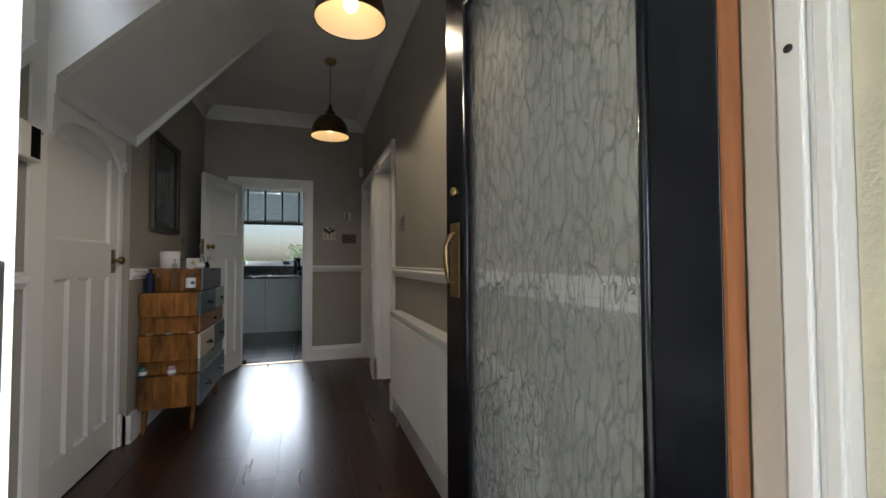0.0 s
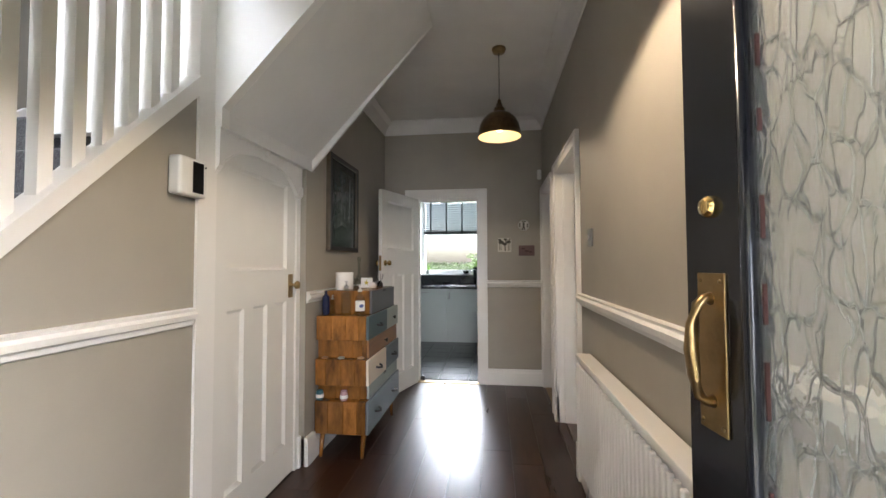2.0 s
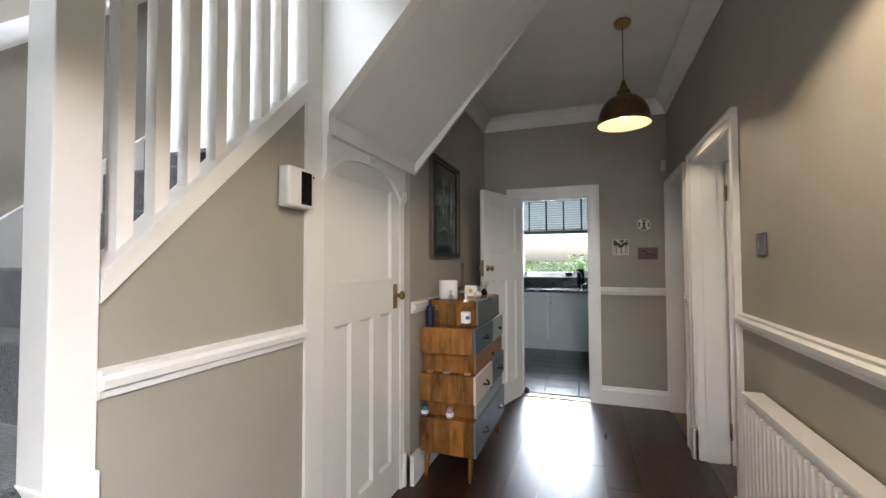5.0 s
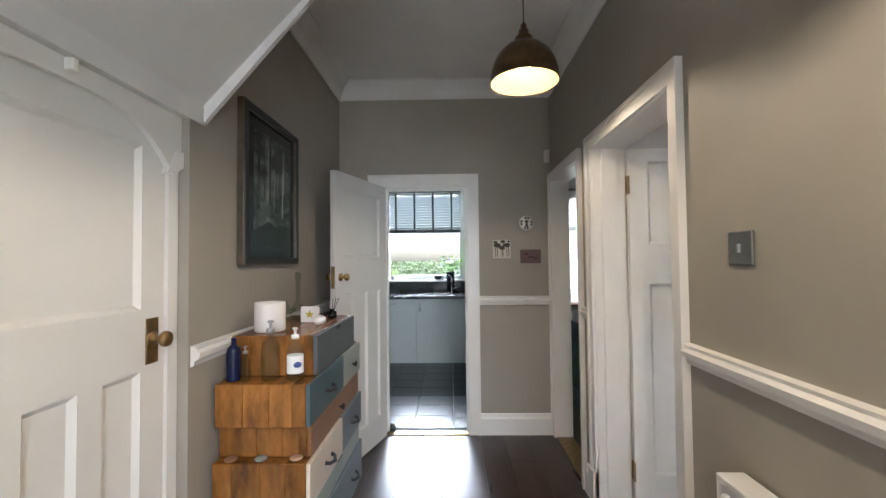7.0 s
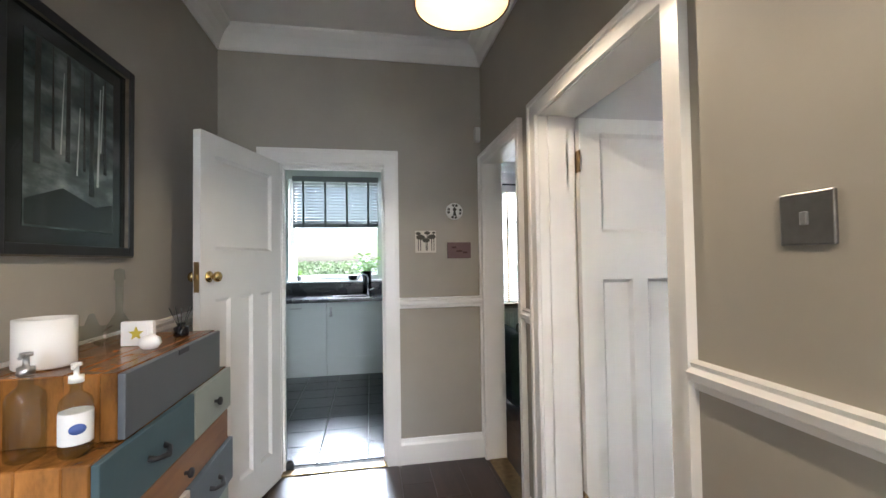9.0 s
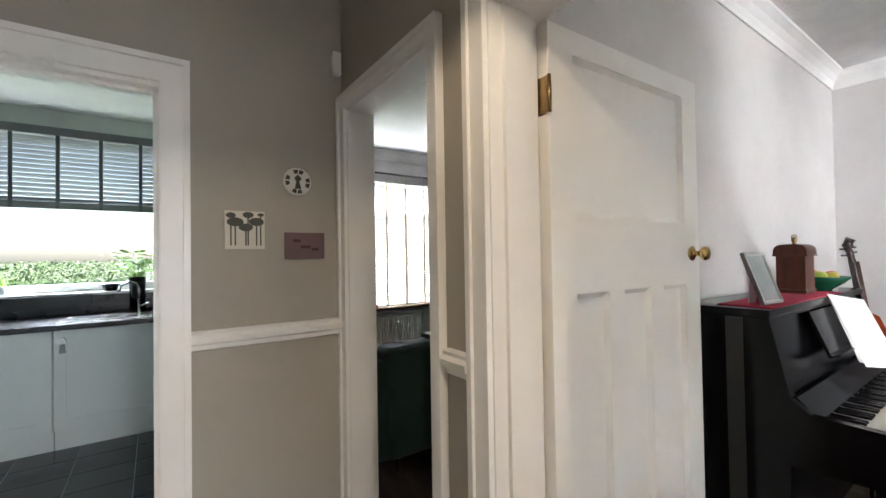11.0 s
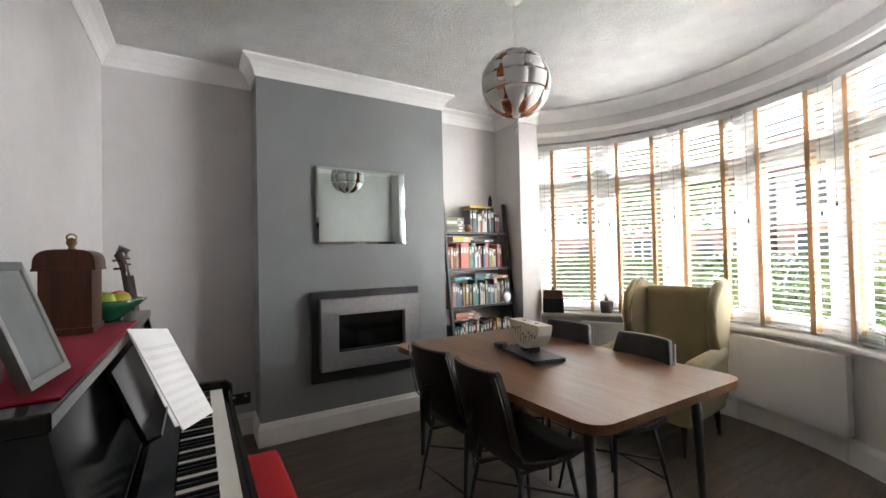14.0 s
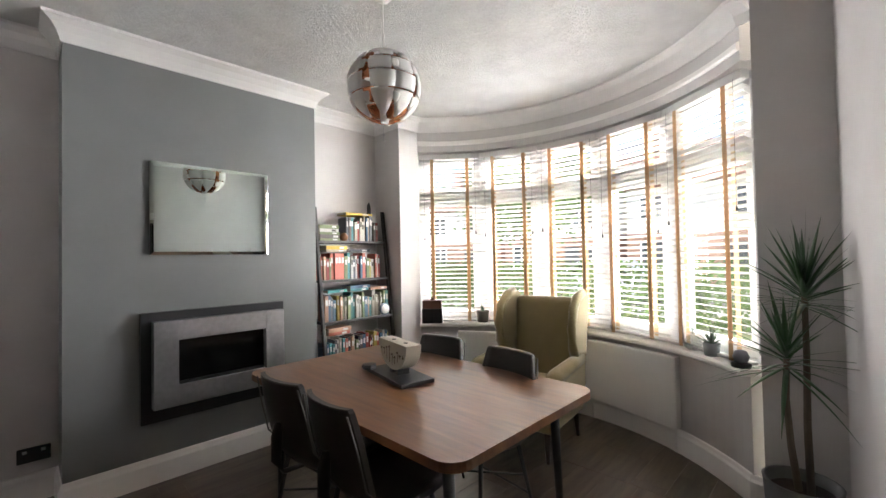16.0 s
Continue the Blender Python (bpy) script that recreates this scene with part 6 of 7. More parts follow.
for x, y in ((-0.27, -0.26), (0.27, -0.26), (-0.27, 0.26), (0.27, 0.26)):
    b = Build()
    b.tube([(x, y, 0.21), (x * 1.04, y * 1.06, 0.0)], [0.022, 0.014], 10)
    b.make("leg", wood("dark_leg_wood", (0.03, 0.015, 0.008), (0.07, 0.035, 0.018), 0.35, "z"), ac, "dark turned wooden leg")

# bay radiators
radiator("radiator", "flat white panel radiator under the bay window", 0.80, 0.17, 0.672, bay_frame(-17.5, 1.70) @ pose(0.40, 0.02, 0, 0, 0, 180), False, 0.07)
radiator("radiator", "flat white panel radiator behind the armchair", 0.70, 0.17, 0.66, bay_frame(26, 1.70) @ pose(0.35, 0.02, 0, 0, 0, 180), False, 0.07)

# things on the window board
SILL = 0.739
bx = empty("speaker_box", pose(4.62, 1.0, SILL, 0, 0, 40), "black box with brown lid on the window board", "box")
b = Build()
b.box(-0.1, 0.1, -0.06, 0.06, 0, 0.145, bevel=0.003)
b.make("body", M_BLACK_MATT, bx)
b = Build()
b.box(-0.095, 0.095, -0.055, 0.055, 0.1455, 0.225, bevel=0.004).turned([(0.02, 0.225), (0.022, 0.24), (0.0005, 0.255)], None, 10)
b.make("lid", painted("brown_case", (0.12, 0.05, 0.03), 0.45), bx, "brown case on top")


def spiky_plant(name, label, m, r, h, n, pot_mat, pot_r, pot_h, leaf_w, seed, leaf_mat):
    o = empty(name, m, label, "plant")
    b = Build()
    b.turned([(pot_r * 0.75, 0), (pot_r * 0.82, 0.004), (pot_r, pot_h), (pot_r * 0.9, pot_h + 0.002), (pot_r * 0.85, pot_h * 0.85), (0.0005, pot_h * 0.85)], None, 20)
    b.make("pot", pot_mat, o)
    rs = random.Random(seed)
    b = Build()
    for k in range(n):
        a = k * 2.399 + rs.uniform(-0.3, 0.3)
        f = (k + 0.5) / n
        out, up = r * (0.25 + 0.75 * f), h * (1.0 - 0.6 * f) * rs.uniform(0.8, 1.1)
        pts = [Vector((0, 0, pot_h * 0.85))]
        for j in (1, 2, 3, 4):
            g = j / 4
            pts.append(Vector((out * g * math.cos(a), out * g * math.sin(a), pot_h * 0.85 + up * (g - 0.35 * f * g * g))))
        b.tube(pts, [leaf_w * 0.7, leaf_w, leaf_w * 0.8, leaf_w * 0.5, 0.0006], 5, flat=0.3)
    b.make("leaves", leaf_mat, o)
    return o


M_TERRA = painted("dark_pot", (0.07, 0.06, 0.045), 0.6, vary=0.2)
M_GREYPOT = painted("grey_pot", (0.24, 0.26, 0.25), 0.6, vary=0.15)
M_LEAF2 = painted("grey_green_leaf", (0.09, 0.14, 0.09), 0.5, vary=0.25)
p = bay(30, 1.79, SILL)
spiky_plant("potted_succulent", "small succulent in a dark pot on the window board", pose(p.x, p.y, p.z), 0.045, 0.11, 16, M_TERRA, 0.066, 0.11, 0.006, 1, M_LEAF2)
p = bay(-39.5, 1.76, SILL)
spiky_plant("potted_aloe", "small spiky aloe in a grey pot on the sill", pose(p.x, p.y, p.z), 0.13, 0.15, 15, M_GREYPOT, 0.05, 0.08, 0.009, 2, M_LEAF2)
p = bay(-34, 1.77, SILL)
b = Build()
b.turned([(0.03, 0), (0.05, 0.02), (0.055, 0.05), (0.04, 0.085), (0.018, 0.1), (0.012, 0.13), (0.016, 0.15), (0.012, 0.152), (0.008, 0.13), (0.0005, 0.1)], None, 20)
b.make("glass_bird", M_GLASS_CLEAR, label="clear rounded glass ornament on the window board", category="ornament", m=pose(p.x, p.y, p.z))
p = bay(-48.5, 1.74, SILL)
st = empty("stone_ornament", pose(p.x, p.y, p.z), "grey round stone ornament on dark base on the sill", "ornament")
b = Build()
b.turned([(0.045, 0), (0.05, 0.006), (0.05, 0.02), (0.035, 0.026), (0.0005, 0.026)], None, 18)
b.make("base", M_BLACK_MATT, st)
b = Build()
b.turned([(0.0005, 0.02), (0.03, 0.03), (0.042, 0.06), (0.03, 0.092), (0.0005, 0.1)], None, 18)
b.make("stone", painted("grey_stone", (0.2, 0.2, 0.22), 0.5, vary=0.3), st)

# dragon tree
M_DRAC = painted("dracaena_leaf", (0.035, 0.085, 0.03), 0.38, grain=30, vary=0.35)
M_BARK = painted("pale_bark", (0.22, 0.17, 0.12), 0.8, grain=60, relief=0.6, vary=0.25)
M_STEM = painted("grey_brown_stem", (0.11, 0.085, 0.06), 0.8, grain=60, relief=0.6, vary=0.25)
dt = empty("dragon_tree", pose(1.775, 1.58, 0), "tall dragon tree with twin stems in a grey pot", "plant")
b = Build()
b.turned([(0.095, 0), (0.105, 0.005), (0.135, 0.40), (0.138, 0.41), (0.125, 0.41), (0.118, 0.36), (0.0005, 0.36)], None, 32)
b.make("pot", painted("grey_planter", (0.13, 0.13, 0.13), 0.6, grain=50, vary=0.15), dt, "tall grey planter")
b = Build()
b.turned([(0.117, 0.362), (0.08, 0.37), (0.0005, 0.372)], None, 20)
b.make("soil", painted("potting_soil", (0.03, 0.02, 0.014), 0.95, grain=80, relief=1.0, vary=0.4), dt)
STEMS = [[(0.01, 0.0, 0.36), (0.03, 0.01, 0.55), (0.04, 0.02, 0.75), (0.035, 0.02, 0.93)], [(-0.03, 0.01, 0.36), (-0.025, 0.0, 0.65), (-0.03, -0.01, 0.95), (-0.03, 0.0, 1.2)]]
for s in STEMS:
    b = Build()
    b.tube(s, [0.015, 0.014, 0.012, 0.011], 10)
    b.make("stem", M_STEM, dt)
rs = random.Random(8)


def strap_leaf(base, a, length, rise, droop, w, m_leaf):
    b = Build()
    pts = []
    for j in range(6):
        g = j / 5
        pts.append(Vector(base) + Vector((math.cos(a) * length * g * math.cos(rise), math.sin(a) * length * g * math.cos(rise), length * (g * math.sin(rise) - droop * g * g))))
    b.tube(pts, [w * 0.7, w, w * 0.95, w * 0.75, w * 0.4, 0.0005], 4, flat=0.12)
    b.make("leaf", m_leaf, dt)


for ci, (cx, cy, cz, n) in enumerate(((0.035, 0.02, 0.93, 44), (-0.03, 0.0, 1.2, 66))):
    for k in range(n):
        f = k / n
        a = k * 2.399 + rs.uniform(-0.25, 0.25)
        rise = radians(84 - (98 if ci else 112) * f + rs.uniform(-12, 12))
        strap_leaf((cx, cy, cz + 0.05 - 0.1 * f), a, rs.uniform(0.2, 0.36) if ci else rs.uniform(0.22, 0.38), rise, 0.04 + 0.3 * f * rs.random(), 0.0105, M_DRAC)

# double socket in the alcove
sk = empty("wall_socket", pose(DE, 3.855, 0.275), "black double wall socket in the alcove", "socket")
b = Build()
b.box(-0.01, 0, -0.073, 0.073, -0.043, 0.043, bevel=0.003)
b.make("plate", M_BLACK_MATT, sk)
b = Build()
b.box(-0.013, -0.0095, -0.05, -0.03, 0.012, 0.028)
b.make("rocker", M_STEEL, sk)
b = Build()
b.box(-0.013, -0.0095, 0.03, 0.05, 0.012, 0.028)
b.make("rocker", M_STEEL, sk)

# ---- upright piano ----
pn = empty("upright_piano", None, "black upright piano with open keyboard", "piano")
PX0, PX1, PYB, PYF, PT = 2.37, 3.86, 4.645, 4.31, 1.12
b = Build()
b.box(PX0, PX1, PYF, PYB, PT - 0.03, PT, bevel=0.004)
b.make("lid", M_BLACK, pn)
for x in (PX0 + 0.005, PX1 - 0.04):
    b = Build()
    b.prism([(PYB, 0.0), (PYB, PT - 0.031), (PYF + 0.005, PT - 0.031), (PYF - 0.055, 0.80), (PYF - 0.11, 0.76), (PYF - 0.30, 0.755), (PYF - 0.325, 0.73), (PYF - 0.325, 0.60), (PYF - 0.30, 0.57), (PYF - 0.05, 0.56), (PYF - 0.03, 0.0)], "x", x, x + 0.035)
    b.make("side", M_BLACK, pn)
    b = Build()
    b.box(x + 0.002, x + 0.033, PYF - 0.30, PYF - 0.26, 0.08, 0.57, bevel=0.004).box(x + 0.0, x + 0.035, PYF - 0.32, PYF, 0.0, 0.08, bevel=0.006)
    b.make("leg", M_BLACK, pn)
b = Build()
b.prism([(PYF + 0.02, PT - 0.031), (PYF - 0.04, 0.80), (PYF - 0.02, 0.80), (PYF + 0.04, PT - 0.031)], "x", PX0 + 0.04, PX1 - 0.04)
b.make("front_panel", M_BLACK, pn)
b = Build()
b.box(PX0 + 0.04, PX1 - 0.04, PYF - 0.305, PYF, 0.60, 0.70).box(PX0 + 0.04, PX1 - 0.04, PYF - 0.312, PYF - 0.30, 0.60, 0.725)
b.make("keybed", M_BLACK, pn)
b = Build()
b.box(PX0 + 0.04, PX1 - 0.04, PYF + 0.0, PYF + 0.02, 0.1, 0.60)
b.make("lower_panel", M_BLACK, pn)
b = Build()
b.box(PX0 + 0.06, PX1 - 0.06, PYB - 0.02, PYB, 0.05, PT - 0.031)
b.make("back", M_BLACK_MATT, pn)
b = Build()
b.prism([(PYF - 0.06, 0.80), (PYF - 0.13, 0.735), (PYF - 0.12, 0.735), (PYF - 0.045, 0.80)], "x", PX0 + 0.05, PX1 - 0.05)
b.make("fallboard", M_BLACK, pn)
M_IVORY = painted("ivory_key", (0.72, 0.7, 0.64), 0.3, grain=60, vary=0.03)
kw = (PX1 - PX0 - 0.12) / 52
b = Build()
b.box(0.0005, kw - 0.0005, 0, 0.155, 0, 0.022, bevel=0.001, seg=1)
km = b.data("white_key")
km.materials.append(M_IVORY)
b = Build()
b.box(-0.006, 0.006, 0.05, 0.15, 0.0225, 0.034, bevel=0.002, seg=1)
kb = b.data("black_key")
kb.materials.append(M_BLACK)
for k in range(52):
    o = new("white_key", km)
    o.parent, o.matrix_basis = pn, pose(PX0 + 0.06 + k * kw, PYF - 0.278, 0.706)
    if k < 51 and k % 7 not in (1, 4):
        o = new("black_key", kb)
        o.parent, o.matrix_basis = pn, pose(PX0 + 0.06 + (k + 1) * kw, PYF - 0.278, 0.706)
b = Build()
b.box(PX0 + 0.45, PX1 - 0.45, -0.006, 0.006, 0, 0.2, m=pose(0, PYF - 0.072, 0.885, -21)).box(PX0 + 0.45, PX1 - 0.45, -0.035, 0.0, 0, 0.008, m=pose(0, PYF - 0.072, 0.885, -21))
b.make("music_desk", M_BLACK, pn)
b = Build()
M_STRIPE = painted("brushed_dark_side_strip", (0.05, 0.053, 0.055), 0.35)
b.box(PX0 + 0.003, PX0 + 0.0055, PYF + 0.09, PYF + 0.15, 0.02, PT - 0.035)
b.make("side_strip", M_STRIPE, pn, "dull grey vertical strip")

M_PAPER = painted("sheet_paper", (0.74, 0.73, 0.72), 0.7, vary=0.03)
sm = empty("sheet_music", pose(3.135, PYF - 0.175, 0.812, -29, 6, -24), "open white sheet music on the piano desk", "sheet music")
b = Build()
b.box(-0.125, 0.09, -0.009, -0.006, 0.012, 0.345, bevel=0.001, m=pose(0, 0, 0, 0, 4, 0)).box(-0.105, 0.105, -0.013, -0.009, 0, 0.335, bevel=0.001)
b.make("pages", M_PAPER, sm)
b = Build()
for s in (-0.095,):
    for r_ in range(9):
        for q in range(3):
            b.box(s, s + 0.19, -0.0138, -0.0132, 0.02 + r_ * 0.031 + q * 0.005, 0.0208 + r_ * 0.031 + q * 0.005)
b.make("stave_lines", painted("music_ink", (0.4, 0.4, 0.42), 0.8), sm, kind="stuff")
M_REDCLOTH = fabric("crimson_cloth", (0.33, 0.014, 0.045), 500, 0.15, sheen=0.0)
b = Build()
b.box(PX0 + 0.075, PX0 + 1.05, PYF + 0.006, PYB - 0.13, PT, PT + 0.004, bevel=0.001)
b.make("piano_cloth", M_REDCLOTH, label="crimson cloth runner on top of the piano", category="cloth")
ph_ = empty("photo_frame", pose(2.575, 4.36, PT + 0.005, 0, 0, -5) @ pose(0, 0, 0, -19), "silver photo frame with grey picture on the piano", "photo frame")
b = Build()
b.box(-0.085, -0.07, -0.008, 0.008, 0, 0.225).box(0.07, 0.085, -0.008, 0.008, 0, 0.225).box(-0.07, 0.07, -0.008, 0.008, 0, 0.016).box(-0.07, 0.07, -0.008, 0.008, 0.209, 0.225).prism([(0.006, 0.16), (0.01, 0.16), (0.075, 0.022), (0.07, 0.02)], "x", -0.03, 0.03)
b.make("frame", M_STEEL, ph_)
b = Build()
b.box(-0.07, 0.07, -0.004, 0.004, 0.016, 0.209)
b.make("photo", painted("grey_photo", (0.35, 0.38, 0.39), 0.15, grain=12, vary=0.35, world_space=False), ph_, "pale grey landscape print")
M_MAHOG = wood("mahogany", (0.035, 0.012, 0.008), (0.1, 0.035, 0.02), 0.35, "z", 10, 4, 0.05)
mc = empty("mantel_clock", pose(3.25, 4.46, PT + 0.005, 0, 0, 0), "dark mahogany arched clock case on the piano", "clock")
b = Build()
b.box(-0.085, 0.085, -0.065, 0.065, 0, 0.02, bevel=0.004).box(-0.075, 0.075, -0.06, 0.06, 0.02, 0.19)
b.make("case", M_MAHOG, mc)
b = Build()
b.box(-0.09, 0.09, -0.072, 0.072, 0.19, 0.198, bevel=0.002)
b.prism([(0.07 * math.copysign(abs(math.cos(radians(t))) ** 0.55, math.cos(radians(t))), 0.198 + 0.055 * math.sin(radians(t)) ** 0.6) for t in range(0, 181, 12)], "x", -0.085, 0.085)
b.make("arched_top", M_MAHOG, mc)
b = Build()
b.turned([(0.012, 0.25), (0.008, 0.262), (0.014, 0.272), (0.012, 0.287), (0.0005, 0.292)], None, 12)
b.tube([(0, 0.012 * math.cos(k * 0.7), 0.29 + 0.012 * math.sin(k * 0.7)) for k in range(10)], 0.003, 6)
b.make("finial", M_BRASS, mc)
fb = empty("fruit_bowl", pose(3.55, 4.42, PT + 0.001), "green bowl of bright fruit on the piano", "bowl")
b = Build()
b.turned([(0.04, 0), (0.045, 0.008), (0.09, 0.04), (0.125, 0.075), (0.12, 0.077), (0.085, 0.046), (0.04, 0.018), (0.0005, 0.016)], None, 28)
b.make("bowl_body", painted("dark_green_glaze", (0.015, 0.09, 0.045), 0.2, vary=0.2), fb)
for x, y, z, r, c in ((-0.05, 0.0, 0.075, 0.036, (0.3, 0.38, 0.05)), (0.02, 0.035, 0.078, 0.036, (0.65, 0.2, 0.03)), (0.04, -0.03, 0.076, 0.034, (0.55, 0.06, 0.03)), (-0.01, -0.045, 0.074, 0.032, (0.5, 0.4, 0.05))):
    b = Build()
    b.turned([(0.0005, -r), (r * 0.6, -r * 0.8), (r, 0), (r * 0.75, r * 0.7), (r * 0.2, r * 0.9), (0.0005, r * 0.82)], None, 14)
    b.make("fruit", painted("fruit_skin", c, 0.4, vary=0.15, world_space=False), fb, m=pose(x, y, z))
ps = empty("piano_stool", pose(3.21, 4.0, 0), "black piano stool with red padded seat", "stool")
b = Build()
b.box(-0.27, 0.27, -0.165, 0.165, 0.46, 0.525, bevel=0.022, seg=4)
b.make("seat_pad", fabric("red_velvet", (0.55, 0.01, 0.016), 600, 0.12, 0.9, 0.03), ps, "bright red padded seat")
b = Build()
b.box(-0.275, 0.275, -0.17, 0.17, 0.40, 0.462, bevel=0.004)
b.make("frame", M_BLACK, ps)
for x in (-0.24, 0.24):
    for y in (-0.135, 0.135):
        b = Build()
        b.box(x - 0.022, x + 0.022, y - 0.022, y + 0.022, 0.0, 0.40, bevel=0.004)
        b.make("leg", M_BLACK, ps)

# cello leaning in the corner
M_CELLO = wood("red_brown_varnish", (0.13, 0.018, 0.008), (0.27, 0.05, 0.015), 0.2, "z", 9, 3, 0.02, False)
ce = empty("cello", pose(4.52, 4.37, 0, -9, 0, -28) @ Matrix.Diagonal((1.19, 1.19, 1.19, 1)), "red-brown varnished cello standing in the alcove", "cello")
b = Build()
half_o = [(0.0, 0.10), (0.12, 0.11), (0.185, 0.18), (0.19, 0.28), (0.15, 0.37), (0.115, 0.43), (0.115, 0.50), (0.145, 0.56), (0.155, 0.64), (0.12, 0.73), (0.05, 0.765), (0.0, 0.77)]
outline = half_o + [(-x, z) for x, z in half_o[-2:0:-1]]
b.prism(outline, "y", -0.05, 0.05)
b.make("body", M_CELLO, ce)
b = Build()
b.box(-0.014, 0.014, -0.072, -0.045, 0.70, 1.08, bevel=0.004).box(-0.018, 0.018, -0.085, -0.075, 0.45, 1.06, bevel=0.003)
b.tube([(0, -0.058, 1.06), (0, -0.055, 1.12), (0, -0.04, 1.17), (0, -0.06, 1.20), (0, -0.085, 1.18), (0, -0.075, 1.155)], [0.016, 0.018, 0.018, 0.017, 0.014, 0.01], 10)
b.make("neck_scroll", painted("dark_ebony_neck", (0.03, 0.012, 0.008), 0.3), ce, "dark neck and curled scroll")
b = Build()
for s, z in ((-1, 1.10), (1, 1.12), (-1, 1.14), (1, 1.15)):
    b.tube([(0, -0.05, z), (s * 0.055, -0.05, z)], 0.006, 6)
b.make("tuning_peg", M_BLACK, ce)
b = Build()
b.tube([(0, 0, 0.105), (0, 0.0, 0.0)], 0.005, 6)
b.make("end_pin", M_STEEL, ce)
b = Build()
b.box(-0.04, 0.04, -0.085, -0.05, 0.36, 0.37).prism([(-0.025, 0.14), (0.025, 0.14), (0.035, 0.33), (-0.035, 0.33)], "y", -0.075, -0.06)
b.make("bridge_tailpiece", M_BLACK, ce)

# ---- kitchen ----
M_UNIT = painted("pale_blue_grey_unit", (0.55, 0.58, 0.57), 0.4, grain=70, relief=0.05, vary=0.03)
M_WORKTOP = painted("black_stone_worktop", (0.012, 0.012, 0.014), 0.18, grain=300, relief=0.05, vary=0.5)


def shaker_unit(m, w, handle_side, label):
    """A base unit with a framed door; front at y = 0, going back to y = 0.56."""
    u = empty("kitchen_unit", m, label, "cabinet", "kitchen base units")
    b = Build()
    b.box(0, w, 0.02, 0.56, 0.15, 0.86)
    b.make("body", M_UNIT, u)
    b = Build()
    b.box(0, w, 0.06, 0.08, 0.0, 0.149)
    b.make("plinth", M_UNIT, u)
    b = Build()
    f = 0.07
    b.box(0.002, f, 0, 0.019, 0.155, 0.855).box(w - f, w - 0.002, 0, 0.019, 0.155, 0.855).box(f, w - f, 0, 0.019, 0.155, 0.155 + f).box(f, w - f, 0, 0.019, 0.855 - f, 0.855).box(f, w - f, 0.006, 0.019, 0.155 + f, 0.855 - f)
    dr = b.make("unit_door", M_UNIT, u)
    b = Build()
    x = w - 0.05 if handle_side > 0 else 0.05
    if handle_side == 0:
        b.tube([(w * 0.3, -0.02, 0.80), (w * 0.3 + 0.14, -0.02, 0.80)], 0.006, 8)
        b.tube([(w * 0.3 + 0.01, 0.0, 0.80), (w * 0.3 + 0.01, -0.02, 0.80)], 0.005, 6).tube([(w * 0.3 + 0.13, 0.0, 0.80), (w * 0.3 + 0.13, -0.02, 0.80)], 0.005, 6)
    else:
        b.tube([(x, -0.012, 0.70), (x, -0.012, 0.76)], [0.019, 0.012], 10).tube([(x, 0.0, 0.79), (x, -0.018, 0.79)], 0.018, 12).box(x - 0.01, x + 0.01, -0.013, -0.002, 0.74, 0.795)
    b.make("handle", M_STEEL, dr, "dark metal handle")
    return u


for x, w, hs in ((-0.70, 0.58, 0), (-0.115, 0.66, -1)):
    shaker_unit(pose(x, 7.70, 0), w, hs, "pale blue-grey shaker kitchen base unit")
shaker_unit(pose(0.56, 7.66, 0, 0, 0, -90), 0.60, -1, "pale blue-grey shaker kitchen base unit").location.y = 7.66
shaker_unit(pose(0.56, 7.05, 0, 0, 0, -90), 0.60, 1, "pale blue-grey shaker kitchen base unit")
shaker_unit(pose(0.56, 6.44, 0, 0, 0, -90), 0.55, 1, "pale blue-grey shaker kitchen base unit")
wt = empty("worktop", None, "black polished stone kitchen worktop", "worktop")
b = Build()
b.box(-0.98, 1.14, 7.67, 8.41, 0.862, 0.90, bevel=0.004)
b.make("slab", M_WORKTOP, wt)
b = Build()
b.box(0.535, 1.14, 5.8, 7.665, 0.862, 0.90, bevel=0.004)
b.make("side_slab", M_WORKTOP, wt)
b = Build()
b.box(-0.98, 1.14, 8.40, 8.418, 0.9, 1.06, bevel=0.003)
b.make("upstand", M_WORKTOP, wt)
sn = empty("kitchen_sink", pose(0.14, 7.98, 0.9), "stainless steel sink with tap set in the worktop", "sink")
b = Build()
b.box(-0.25, 0.25, -0.2, -0.18, 0.0, 0.006).box(-0.25, 0.25, 0.16, 0.22, 0.0, 0.006).box(-0.25, -0.22, -0.18, 0.16, 0, 0.006).box(0.2, 0.25, -0.18, 0.16, 0, 0.006).box(-0.02, 0.0, -0.18, 0.16, 0, 0.004)
b.make("rim", M_CHROME, sn)
b = Build()
b.tube([(0.22, 0.2, 0.0), (0.22, 0.2, 0.2), (0.2, 0.19, 0.25), (0.15, 0.14, 0.27), (0.1, 0.06, 0.24), (0.09, 0.04, 0.2)], 0.012, 10).tube([(0.22, 0.2, 0.05), (0.29, 0.2, 0.08)], 0.008, 8)
b.make("tap", M_CHROME, sn)
b = Build()
b.box(-0.99, -0.74, 7.75, 8.40, 1.0, 1.62, bevel=0.003)
b.make("splash_panel", painted("dark_teal_glass", (0.035, 0.055, 0.06), 0.15), label="dark glass splash panel beside the window", category="panel")
kw_ = empty("window_6", None, "white framed kitchen window over the sink", "window", kind="structure")
b = Build()
